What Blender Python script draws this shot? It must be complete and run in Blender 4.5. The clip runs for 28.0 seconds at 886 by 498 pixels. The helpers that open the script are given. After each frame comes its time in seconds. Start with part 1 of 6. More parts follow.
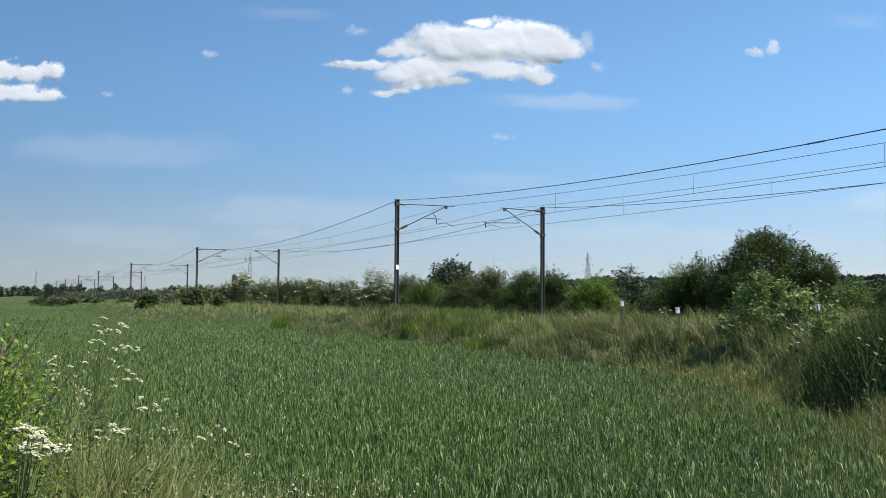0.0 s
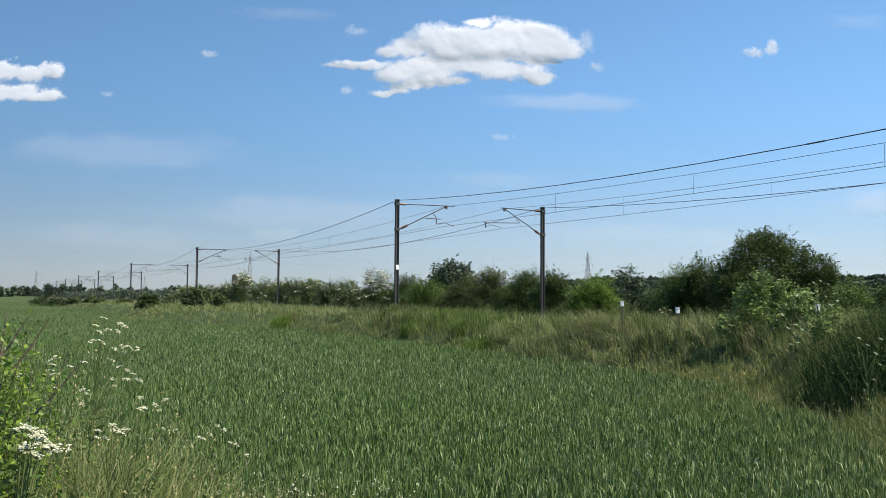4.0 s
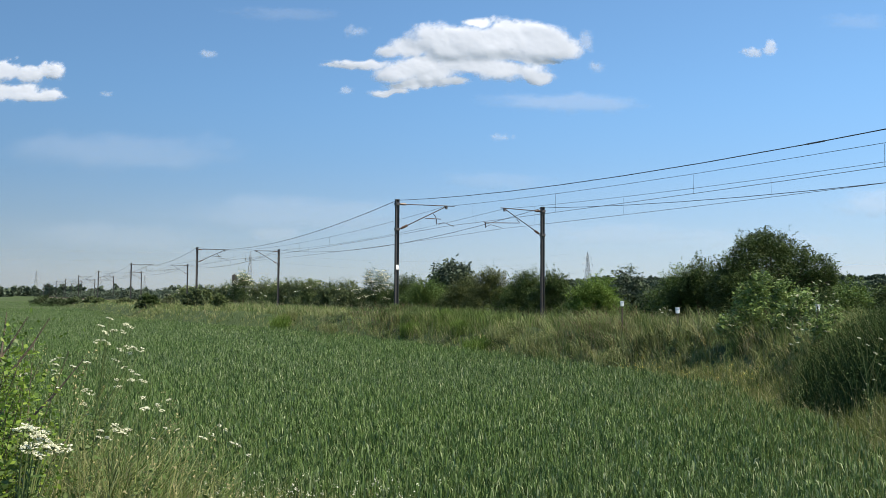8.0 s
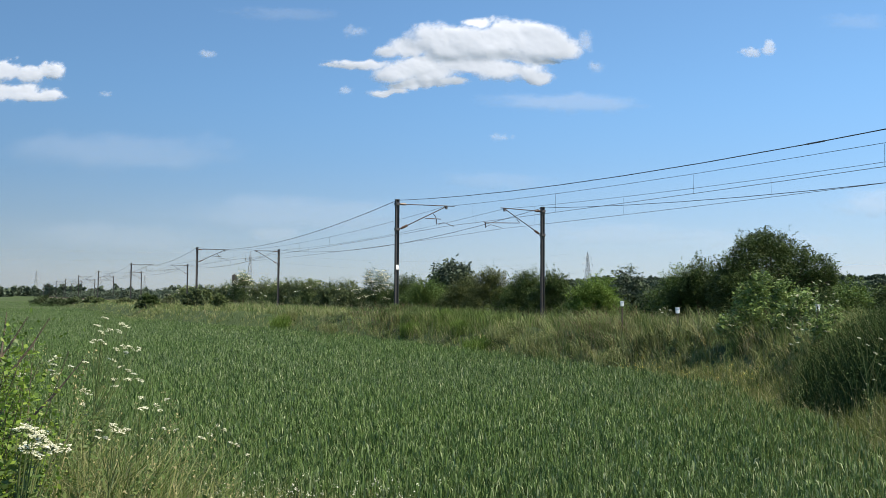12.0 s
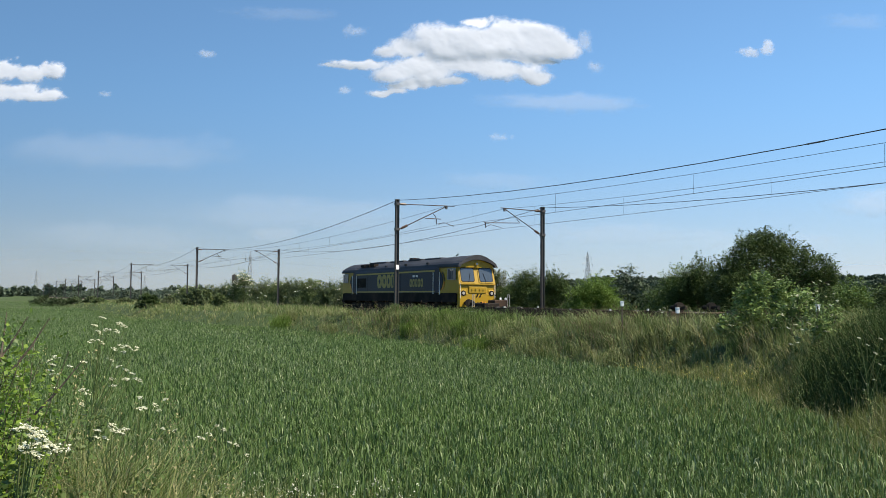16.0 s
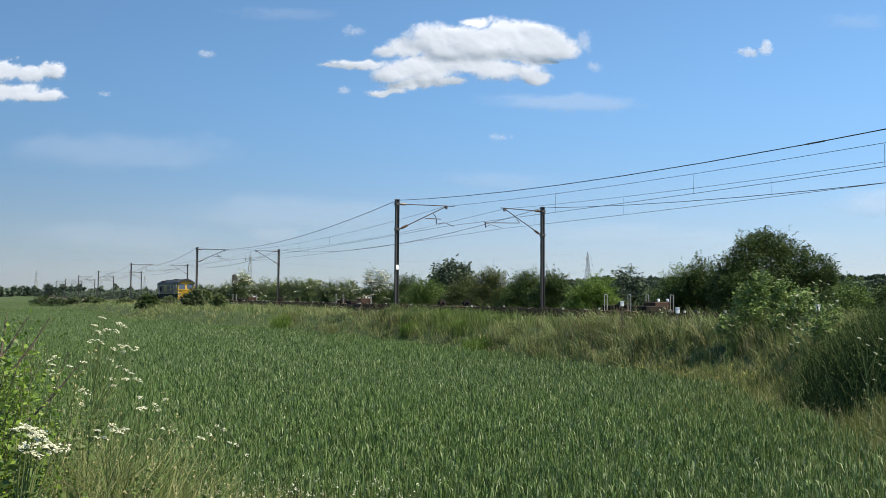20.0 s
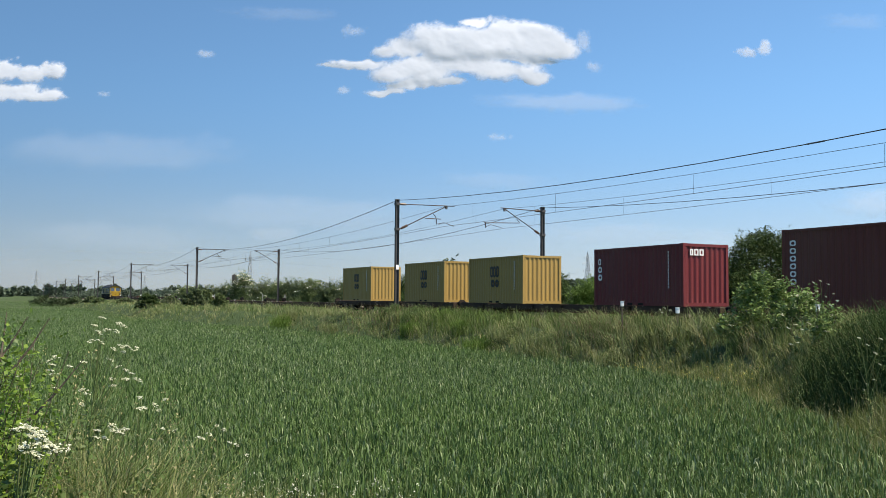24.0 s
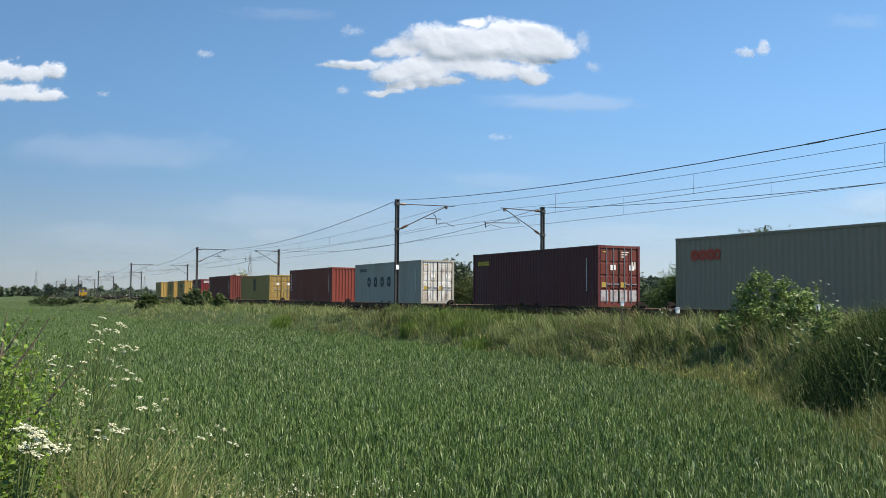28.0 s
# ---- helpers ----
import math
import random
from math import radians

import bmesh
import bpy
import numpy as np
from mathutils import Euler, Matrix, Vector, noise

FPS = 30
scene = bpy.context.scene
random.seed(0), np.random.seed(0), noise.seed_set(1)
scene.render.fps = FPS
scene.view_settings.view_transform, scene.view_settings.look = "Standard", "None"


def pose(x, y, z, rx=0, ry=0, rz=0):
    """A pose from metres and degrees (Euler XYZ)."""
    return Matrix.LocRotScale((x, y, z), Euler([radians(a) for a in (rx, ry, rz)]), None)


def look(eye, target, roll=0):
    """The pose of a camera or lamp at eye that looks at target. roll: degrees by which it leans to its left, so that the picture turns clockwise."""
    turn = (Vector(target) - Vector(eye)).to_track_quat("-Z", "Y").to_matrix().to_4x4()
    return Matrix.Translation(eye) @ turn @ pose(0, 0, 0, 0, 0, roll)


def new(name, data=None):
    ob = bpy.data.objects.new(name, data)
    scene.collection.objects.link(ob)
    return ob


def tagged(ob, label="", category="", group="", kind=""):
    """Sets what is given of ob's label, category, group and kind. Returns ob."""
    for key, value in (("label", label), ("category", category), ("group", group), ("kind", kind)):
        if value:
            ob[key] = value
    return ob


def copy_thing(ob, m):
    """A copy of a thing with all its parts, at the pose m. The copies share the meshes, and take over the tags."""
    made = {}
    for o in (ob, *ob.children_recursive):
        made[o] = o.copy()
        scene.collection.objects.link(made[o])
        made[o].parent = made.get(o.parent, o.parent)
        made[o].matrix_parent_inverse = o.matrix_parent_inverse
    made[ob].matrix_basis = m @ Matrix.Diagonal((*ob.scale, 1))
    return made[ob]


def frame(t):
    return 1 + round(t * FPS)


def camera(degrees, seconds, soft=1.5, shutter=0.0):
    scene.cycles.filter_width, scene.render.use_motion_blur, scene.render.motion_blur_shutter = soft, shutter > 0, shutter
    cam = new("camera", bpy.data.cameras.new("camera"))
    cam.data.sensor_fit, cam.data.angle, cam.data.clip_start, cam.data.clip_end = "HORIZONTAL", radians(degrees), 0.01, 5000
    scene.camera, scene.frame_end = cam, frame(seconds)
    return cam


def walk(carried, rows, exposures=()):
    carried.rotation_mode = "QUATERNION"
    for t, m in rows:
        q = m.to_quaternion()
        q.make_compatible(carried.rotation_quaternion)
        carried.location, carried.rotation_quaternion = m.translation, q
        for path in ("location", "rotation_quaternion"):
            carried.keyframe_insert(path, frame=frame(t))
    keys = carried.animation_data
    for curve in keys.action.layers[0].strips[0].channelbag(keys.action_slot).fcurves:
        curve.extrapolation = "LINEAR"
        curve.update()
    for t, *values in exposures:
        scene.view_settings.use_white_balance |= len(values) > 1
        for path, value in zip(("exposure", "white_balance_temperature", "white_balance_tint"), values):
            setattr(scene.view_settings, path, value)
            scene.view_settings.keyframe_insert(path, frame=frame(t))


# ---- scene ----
# ---------------------------------------------------------------- camera
EYE = Vector((0.0, 0.0, 2.65))
YAW, PITCH, ROLL = 26.443, 3.123, 0.427
cam = camera(53.02, 28.0, soft=0.9)
CAM_POSE = Matrix.Translation(EYE) @ Euler((0, 0, radians(-YAW))).to_matrix().to_4x4() @ \
    Euler((radians(90 + PITCH), 0, 0)).to_matrix().to_4x4() @ pose(0, 0, 0, 0, 0, ROLL)
walk(cam, [(0.0, CAM_POSE), (28.0, CAM_POSE)], exposures=[(0.0, 0.75, 7250, 10), (28.0, 0.75, 7250, 10)])

# ---------------------------------------------------------------- light
SUN_ELEV, SUN_DIR = 53.0, Vector((0.70, -0.71, 0.0)).normalized()
world = bpy.data.worlds.new("sky")
scene.world = world
world.use_nodes = True
wn = world.node_tree.nodes
sky = wn.new("ShaderNodeTexSky")
sky.sky_type = "NISHITA"
sky.sun_disc = False
sky.sun_elevation = radians(SUN_ELEV)
sky.sun_rotation = math.atan2(-SUN_DIR.x, SUN_DIR.y)
sky.air_density, sky.dust_density, sky.ozone_density = 1.0, 0.25, 3.0
wn["Background"].inputs["Strength"].default_value = 0.120
haze = wn.new("ShaderNodeGamma")
haze.inputs["Gamma"].default_value = 0.60
tint = wn.new("ShaderNodeMix")
tint.data_type, tint.blend_type = "RGBA", "MULTIPLY"
tint.inputs[0].default_value = 1.0
tint.inputs[7].default_value = (0.53, 0.92, 1.37, 1)
world.node_tree.links.new(sky.outputs[0], haze.inputs["Color"])
world.node_tree.links.new(haze.outputs[0], tint.inputs[6])
# summer haze: the sky is brighter towards the sun and greyer low down
way = wn.new("ShaderNodeTexCoord")
toward = wn.new("ShaderNodeVectorMath")
toward.operation = "DOT_PRODUCT"
toward.inputs[1].default_value = SUN_DIR
glow = wn.new("ShaderNodeMapRange")
for key, val in (("From Min", -1.0), ("From Max", 1.0), ("To Min", 0.76), ("To Max", 1.80)):
    glow.inputs[key].default_value = val
height = wn.new("ShaderNodeSeparateXYZ")
low = wn.new("ShaderNodeMapRange")
low.interpolation_type = "SMOOTHSTEP"
for key, val in (("From Min", -0.03), ("From Max", 0.24), ("To Min", 1.0), ("To Max", 0.0)):
    low.inputs[key].default_value = val
veil = wn.new("ShaderNodeMix")
veil.data_type, veil.blend_type = "RGBA", "MULTIPLY"
veil.inputs[7].default_value = (1.06, 0.75, 0.67, 1)
bright = wn.new("ShaderNodeVectorMath")
bright.operation = "SCALE"
for a_, b_ in ((way.outputs["Generated"], toward.inputs[0]), (toward.outputs["Value"], glow.inputs["Value"]), (way.outputs["Generated"], height.inputs[0]), (height.outputs["Z"], low.inputs["Value"]),
               (low.outputs[0], veil.inputs[0]), (tint.outputs[2], veil.inputs[6]), (veil.outputs[2], bright.inputs[0]), (glow.outputs[0], bright.inputs["Scale"]), (bright.outputs[0], wn["Background"].inputs["Color"])):
    world.node_tree.links.new(a_, b_)

sun_data = bpy.data.lights.new("sun", "SUN")
sun_data.energy, sun_data.angle, sun_data.color = 5.0, radians(0.6), (1.0, 0.94, 0.84)
sun = new("sun", sun_data)
S = SUN_DIR * math.cos(radians(SUN_ELEV)) + Vector((0, 0, math.sin(radians(SUN_ELEV))))
sun.matrix_world = look(S * 300, (0, 0, 0))

# ---------------------------------------------------------------- helpers
FWD = Vector((math.sin(radians(YAW)), math.cos(radians(YAW)), 0))
RIGHT = Vector((FWD.y, -FWD.x, 0))
RAIL_Z = 1.30
TRACK_1, TRACK_2 = 26.05, 29.75


def empty(name, m=None, **tags):
    ob = new(name)
    ob.empty_display_size = 0.3
    if m is not None:
        ob.matrix_basis = m
    return tagged(ob, **tags)


def mesh_of(bm, name, smooth=False):
    me = bpy.data.meshes.new(name)
    bm.to_mesh(me)
    bm.free()
    if smooth:
        me.polygons.foreach_set("use_smooth", [True] * len(me.polygons))
    return me


def part(name, bm, material, parent, label="", smooth=False):
    """Links a bmesh (or a mesh) as one mesh object under a thing or a part."""
    me = bm if isinstance(bm, bpy.types.Mesh) else mesh_of(bm, name, smooth)
    if material is not None and not me.materials:
        me.materials.append(material)
    ob = new(name, me)
    ob.parent = parent
    return tagged(ob, label=label)


def box(bm, x0, x1, y0, y1, z0, z1, bevel=0.0):
    r = bmesh.ops.create_cube(bm, size=1.0)
    for v in r["verts"]:
        v.co = Vector((x0 + (v.co.x + 0.5) * (x1 - x0), y0 + (v.co.y + 0.5) * (y1 - y0), z0 + (v.co.z + 0.5) * (z1 - z0)))
    if bevel:
        es = list({e for v in r["verts"] for e in v.link_edges})
        bmesh.ops.bevel(bm, geom=es, offset=bevel, segments=1, affect="EDGES")
    return bm


def one_box(*a, bevel=0.0):
    return box(bmesh.new(), *a, bevel=bevel)


def rod(bm, a, b, r0, r1=None, n=8):
    a, b = Vector(a), Vector(b)
    r1 = r0 if r1 is None else r1
    d = b - a
    m = Matrix.Translation((a + b) / 2) @ d.to_track_quat("Z", "Y").to_matrix().to_4x4()
    bmesh.ops.create_cone(bm, cap_ends=True, segments=n, radius1=r0, radius2=max(r1, 1e-4), depth=d.length, matrix=m)
    return bm


def one_rod(a, b, r0, r1=None, n=8):
    return rod(bmesh.new(), a, b, r0, r1, n)


def prism(bm, outline, y0, y1, taper=None):
    """A closed outline of (x, z) carried from y0 to y1; taper gives each end's scale of x about 0."""
    k0, k1 = taper or (1, 1)
    a = [bm.verts.new((x * k0, y0, z)) for x, z in outline]
    b = [bm.verts.new((x * k1, y1, z)) for x, z in outline]
    n = len(outline)
    for i in range(n):
        bm.faces.new((a[i], a[(i + 1) % n], b[(i + 1) % n], b[i]))
    bm.faces.new(a[::-1])
    bm.faces.new(b)
    bmesh.ops.recalc_face_normals(bm, faces=bm.faces)
    return bm


def raw_mesh(name, verts, faces, material, smooth=False):
    """A mesh from numpy arrays: verts (n, 3) and a list of face arrays, each (m, k)."""
    me = bpy.data.meshes.new(name)
    me.vertices.add(len(verts))
    me.vertices.foreach_set("co", np.ascontiguousarray(verts, np.float32).ravel())
    loops = np.concatenate([f.ravel() for f in faces]).astype(np.int32)
    sizes = np.concatenate([np.full(len(f), f.shape[1], np.int32) for f in faces])
    me.loops.add(len(loops))
    me.loops.foreach_set("vertex_index", loops)
    me.polygons.add(len(sizes))
    me.polygons.foreach_set("loop_start", np.concatenate([[0], np.cumsum(sizes)[:-1]]).astype(np.int32))
    me.polygons.foreach_set("loop_total", sizes)
    if smooth:
        me.polygons.foreach_set("use_smooth", np.ones(len(sizes), bool))
    me.update(calc_edges=True)
    me.materials.append(material)
    return me


def wobble(x, y, seed=0):
    """A smooth field of about -1 to 1, from a few sines."""
    r = np.random.RandomState(seed)
    out = 0
    for k in range(5):
        a, f, ph = r.uniform(0, 6.28), 1.0 * 1.7 ** k, r.uniform(0, 6.28)
        out = out + np.sin((x * np.cos(a) + y * np.sin(a)) * f + ph) / 1.3 ** k
    return out / 2.6


def smooth01(t):
    t = np.clip(t, 0, 1)
    return t * t * (3 - 2 * t)


# ---------------------------------------------------------------- materials
def mat(name):
    m = bpy.data.materials.new(name)
    m.use_nodes = True
    return m, m.node_tree.nodes, m.node_tree.links, m.node_tree.nodes["Principled BSDF"]


def mix_rgb(n, l, fac, a, b, mode="MIX"):
    x = n.new("ShaderNodeMix")
    x.data_type, x.blend_type = "RGBA", mode
    for sock, val in ((x.inputs[0], fac), (x.inputs[6], a), (x.inputs[7], b)):
        if isinstance(val, bpy.types.NodeSocket):
            l.new(val, sock)
        elif isinstance(val, (int, float)):
            sock.default_value = val
        else:
            sock.default_value = (*val, 1)
    return x.outputs[2]


def noise_fac(n, l, scale, detail=3, lo=0.35, hi=0.65, stretch=None):
    co = n.new("ShaderNodeTexCoord")
    src = co.outputs["Object"]
    if stretch:
        mp = n.new("ShaderNodeMapping")
        mp.inputs["Scale"].default_value = stretch
        l.new(src, mp.inputs["Vector"])
        src = mp.outputs[0]
    t = n.new("ShaderNodeTexNoise")
    t.inputs["Scale"].default_value, t.inputs["Detail"].default_value = scale, detail
    l.new(src, t.inputs["Vector"])
    r = n.new("ShaderNodeMapRange")
    r.inputs["From Min"].default_value, r.inputs["From Max"].default_value = lo, hi
    l.new(t.outputs["Fac"], r.inputs["Value"])
    return r.outputs[0]


def paint(name, base, rough=0.5, metal=0.0, dirt=(0.12, 0.10, 0.08), dirt_amount=0.35, scale=1.2, grain=25.0, bump=0.005, streak=(1, 1, 1), spec=0.35):
    """Painted or plain hard surface: base colour, broad dirt, fine grain and a slight relief."""
    m, n, l, p = mat(name)
    big = noise_fac(n, l, scale, 4, 0.4, 0.75, streak)
    fine = noise_fac(n, l, grain, 2, 0.3, 0.7)
    mul = n.new("ShaderNodeMath")
    mul.operation = "MULTIPLY"
    l.new(big, mul.inputs[0])
    mul.inputs[1].default_value = dirt_amount
    c = mix_rgb(n, l, mul.outputs[0], base, dirt)
    mul2 = n.new("ShaderNodeMath")
    mul2.operation = "MULTIPLY"
    l.new(fine, mul2.inputs[0])
    mul2.inputs[1].default_value = 0.22
    c = mix_rgb(n, l, mul2.outputs[0], c, tuple(0.6 * v for v in base))
    l.new(c, p.inputs["Base Color"])
    p.inputs["Roughness"].default_value, p.inputs["Metallic"].default_value = rough, metal
    p.inputs["Specular IOR Level"].default_value = spec
    if bump:
        b = n.new("ShaderNodeBump")
        b.inputs["Strength"].default_value, b.inputs["Distance"].default_value = 0.4, bump
        l.new(fine, b.inputs["Height"])
        l.new(b.outputs[0], p.inputs["Normal"])
    return m


def foliage(name, colours, patch=0.3, patch_colour=None, rough=0.55, thin=0.3, spec=0.25):
    """Leaves and blades: each piece takes its own shade; broad patches shift the tone; light passes through."""
    m, n, l, p = mat(name)
    g = n.new("ShaderNodeNewGeometry")
    ramp = n.new("ShaderNodeValToRGB")
    els = ramp.color_ramp.elements
    while len(els) < len(colours):
        els.new(0.5)
    for i, c in enumerate(colours):
        els[i].position, els[i].color = i / max(1, len(colours) - 1), (*c, 1)
    l.new(g.outputs["Random Per Island"], ramp.inputs[0])
    c = ramp.outputs[0]
    if patch_colour:
        c = mix_rgb(n, l, noise_fac(n, l, patch, 3, 0.42, 0.68), c, patch_colour, "MIX")
        c2 = mix_rgb(n, l, 0.5, ramp.outputs[0], c)
        c = c2
    l.new(c, p.inputs["Base Color"])
    p.inputs["Roughness"].default_value = rough
    p.inputs["Specular IOR Level"].default_value = spec
    tr = n.new("ShaderNodeBsdfTranslucent")
    l.new(c, tr.inputs["Color"])
    mx = n.new("ShaderNodeMixShader")
    mx.inputs[0].default_value = thin
    l.new(p.outputs[0], mx.inputs[1])
    l.new(tr.outputs[0], mx.inputs[2])
    l.new(mx.outputs[0], n["Material Output"].inputs["Surface"])
    return m


# the last, palest wheat colour paints sunlit glints onto some blades
M_WHEAT = foliage("wheat_leaf", [(0.026, 0.053, 0.018), (0.047, 0.090, 0.028), (0.074, 0.129, 0.040), (0.100, 0.161, 0.050), (0.134, 0.200, 0.070), (0.31, 0.36, 0.21)], 0.07, (0.082, 0.150, 0.031), 0.5, 0.25, 0.2)
M_GRASS = foliage("bank_grass", [(0.10, 0.137, 0.043), (0.15, 0.19, 0.064), (0.205, 0.237, 0.098), (0.29, 0.295, 0.155)], 0.9, (0.162, 0.178, 0.073), 0.65, 0.3, 0.15)
M_GRASS_GREEN = foliage("lush_grass", [(0.06, 0.105, 0.026), (0.09, 0.14, 0.038), (0.13, 0.178, 0.058)], 0.5, (0.075, 0.115, 0.035), 0.5, 0.3)
M_RANK = foliage("rank_grass", [(0.045, 0.075, 0.02), (0.065, 0.10, 0.028), (0.095, 0.132, 0.042)], 0.5, (0.045, 0.08, 0.02), 0.65, 0.25, 0.12)
M_STRAW = foliage("dry_grass", [(0.20, 0.19, 0.08), (0.30, 0.27, 0.13), (0.42, 0.38, 0.22)], 0.5, (0.22, 0.2, 0.08), 0.7, 0.25)
M_SEED = foliage("seed_head", [(0.17, 0.165, 0.09), (0.25, 0.235, 0.135), (0.33, 0.31, 0.20)], 0.4, (0.2, 0.16, 0.09), 0.8, 0.2)
M_DARKWEED = foliage("nettle_leaf", [(0.032, 0.058, 0.02), (0.045, 0.075, 0.026), (0.062, 0.098, 0.036)], 0.8, (0.045, 0.07, 0.024), 0.9, 0.12, 0.04)
M_HEDGE = [
    foliage("hawthorn_leaf", [(0.032, 0.056, 0.018), (0.054, 0.086, 0.028), (0.09, 0.125, 0.042)], 0.6, (0.05, 0.08, 0.025), 0.5, 0.25, 0.12),
    foliage("sallow_leaf", [(0.055, 0.095, 0.025), (0.085, 0.14, 0.036), (0.13, 0.19, 0.055)], 0.6, (0.07, 0.11, 0.03), 0.5, 0.25, 0.12),
    foliage("blackthorn_leaf", [(0.05, 0.075, 0.025), (0.08, 0.10, 0.036), (0.12, 0.14, 0.05)], 0.6, (0.08, 0.085, 0.04), 0.55, 0.25, 0.12),
    foliage("field_maple_leaf", [(0.07, 0.13, 0.024), (0.11, 0.18, 0.036), (0.16, 0.24, 0.055)], 0.6, (0.09, 0.14, 0.03), 0.5, 0.3, 0.12),
]
# hedge leaves for far bushes, with haze painted in as paler, greyer colour
M_HEDGE_HAZY = [
    foliage("hazy_hawthorn_leaf", [(0.060, 0.088, 0.042), (0.080, 0.112, 0.052), (0.105, 0.138, 0.066)], 0.3, (0.085, 0.095, 0.055), 0.8, 0.2, 0.05),
    foliage("hazy_sallow_leaf", [(0.080, 0.108, 0.052), (0.108, 0.140, 0.066), (0.14, 0.172, 0.085)], 0.3, (0.11, 0.125, 0.07), 0.8, 0.2, 0.05),
    foliage("hazy_maple_leaf", [(0.092, 0.13, 0.05), (0.122, 0.165, 0.066), (0.165, 0.205, 0.09)], 0.3, (0.115, 0.14, 0.06), 0.8, 0.2, 0.05),
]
M_ELDER = foliage("elder_leaf", [(0.09, 0.145, 0.04), (0.15, 0.225, 0.065), (0.23, 0.31, 0.105)], 0.8, (0.09, 0.15, 0.04), 0.45, 0.3)
# distance haze is painted into this leaf colour, greyed and lightened
M_HAZY_TREE = foliage("hazy_far_leaf", [(0.058, 0.082, 0.058), (0.072, 0.10, 0.068), (0.09, 0.12, 0.08)], 0.05, (0.04, 0.07, 0.04), 0.7, 0.1)
M_BRAMBLE = foliage("bramble_leaf", [(0.05, 0.10, 0.014), (0.085, 0.155, 0.022), (0.14, 0.22, 0.032), (0.22, 0.31, 0.05)], 1.5, (0.09, 0.15, 0.022), 0.45, 0.35)
M_FLOWER = foliage("cream_flower", [(0.55, 0.54, 0.38), (0.7, 0.69, 0.52), (0.8, 0.79, 0.66)], 1.0, None, 0.8, 0.2)
M_UMBEL = foliage("white_flower", [(0.60, 0.61, 0.44), (0.72, 0.73, 0.56), (0.80, 0.80, 0.66)], 1.0, None, 0.8, 0.25)
M_BUTTER = foliage("yellow_flower", [(0.42, 0.36, 0.07), (0.52, 0.45, 0.10)], 1.0, None, 0.7, 0.2)
M_DOCK = foliage("dock_head", [(0.11, 0.075, 0.05), (0.15, 0.10, 0.065), (0.20, 0.15, 0.10)], 0.6, None, 0.85, 0.2, 0.1)
M_REED = foliage("fresh_grass", [(0.075, 0.125, 0.028), (0.11, 0.165, 0.04), (0.15, 0.205, 0.06)], 0.6, (0.105, 0.15, 0.038), 0.6, 0.3, 0.15)
M_STALK = foliage("green_stalk", [(0.06, 0.10, 0.03), (0.10, 0.14, 0.045), (0.14, 0.16, 0.06)], 1.0, None, 0.5, 0.1)
M_TWIG = paint("bark", (0.09, 0.07, 0.05), 0.9, grain=40, scale=4, bump=0.01)


def ground_material():
    m, n, l, p = mat("ground_cover")
    far = mix_rgb(n, l, noise_fac(n, l, 0.004, 3, 0.42, 0.6), (0.038, 0.064, 0.032), (0.078, 0.098, 0.046))
    mid = mix_rgb(n, l, noise_fac(n, l, 0.25, 4, 0.35, 0.7), far, (0.05, 0.085, 0.03))
    fine = noise_fac(n, l, 7.0, 4, 0.3, 0.7)
    c = mix_rgb(n, l, fine, mid, (0.055, 0.075, 0.028))
    l.new(c, p.inputs["Base Color"])
    p.inputs["Roughness"].default_value = 0.95
    p.inputs["Specular IOR Level"].default_value = 0.1
    b = n.new("ShaderNodeBump")
    b.inputs["Strength"].default_value, b.inputs["Distance"].default_value = 0.8, 0.08
    l.new(fine, b.inputs["Height"])
    l.new(b.outputs[0], p.inputs["Normal"])
    return m


M_GROUND = ground_material()
M_BALLAST = paint("ballast", (0.20, 0.17, 0.14), 0.95, dirt=(0.09, 0.07, 0.05), dirt_amount=0.6, grain=18, bump=0.06)
M_CONCRETE = paint("sleeper_concrete", (0.34, 0.32, 0.28), 0.9, grain=20)
M_RAIL = paint("rusty_rail", (0.16, 0.09, 0.055), 0.55, 0.4)
M_STEEL_DARK = paint("weathered_steel", (0.055, 0.052, 0.05), 0.6, 0.2, dirt=(0.09, 0.08, 0.07), dirt_amount=0.3)
M_GALV = paint("galvanised_steel", (0.26, 0.27, 0.28), 0.5, 0.5, dirt=(0.12, 0.1, 0.09))
M_ARM = paint("dull_bracket_steel", (0.06, 0.06, 0.065), 0.65, 0.1, dirt=(0.05, 0.045, 0.04))
M_WIRE = paint("wire", (0.09, 0.09, 0.095), 0.5, 0.5, bump=0)
M_COPPER = paint("contact_wire", (0.17, 0.15, 0.13), 0.45, 0.6, bump=0)
M_INSUL = paint("insulator", (0.10, 0.05, 0.035), 0.3, bump=0)
M_SIGN = paint("white_enamel", (0.8, 0.8, 0.78), 0.5, dirt_amount=0.15)
# pylon grey lightened towards blue, haze put into the colour
M_PYLON = paint("hazy_pylon_steel", (0.30, 0.33, 0.36), 0.6, 0.2, bump=0)
M_VERGE = foliage("verge_grass_blade", [(0.082, 0.12, 0.027), (0.132, 0.172, 0.045), (0.20, 0.222, 0.077), (0.33, 0.315, 0.165)], 0.9, (0.105, 0.14, 0.04), 0.5, 0.35)
# ---------------------------------------------------------------- ground
EDGE = np.array([(-60, 4.0), (0, 7.5), (8.5, 11.0), (10.5, 12.5), (12.2, 13.5), (13.4, 14.1), (16, 15.6), (18.7, 16.7), (22, 17.3), (26, 17.7), (35, 17.7), (54, 17.4), (60, 16.1), (65, 14.9), (76, 13.2), (86, 11.8), (124, 11.8), (230, 11.5), (400, 8.0)])


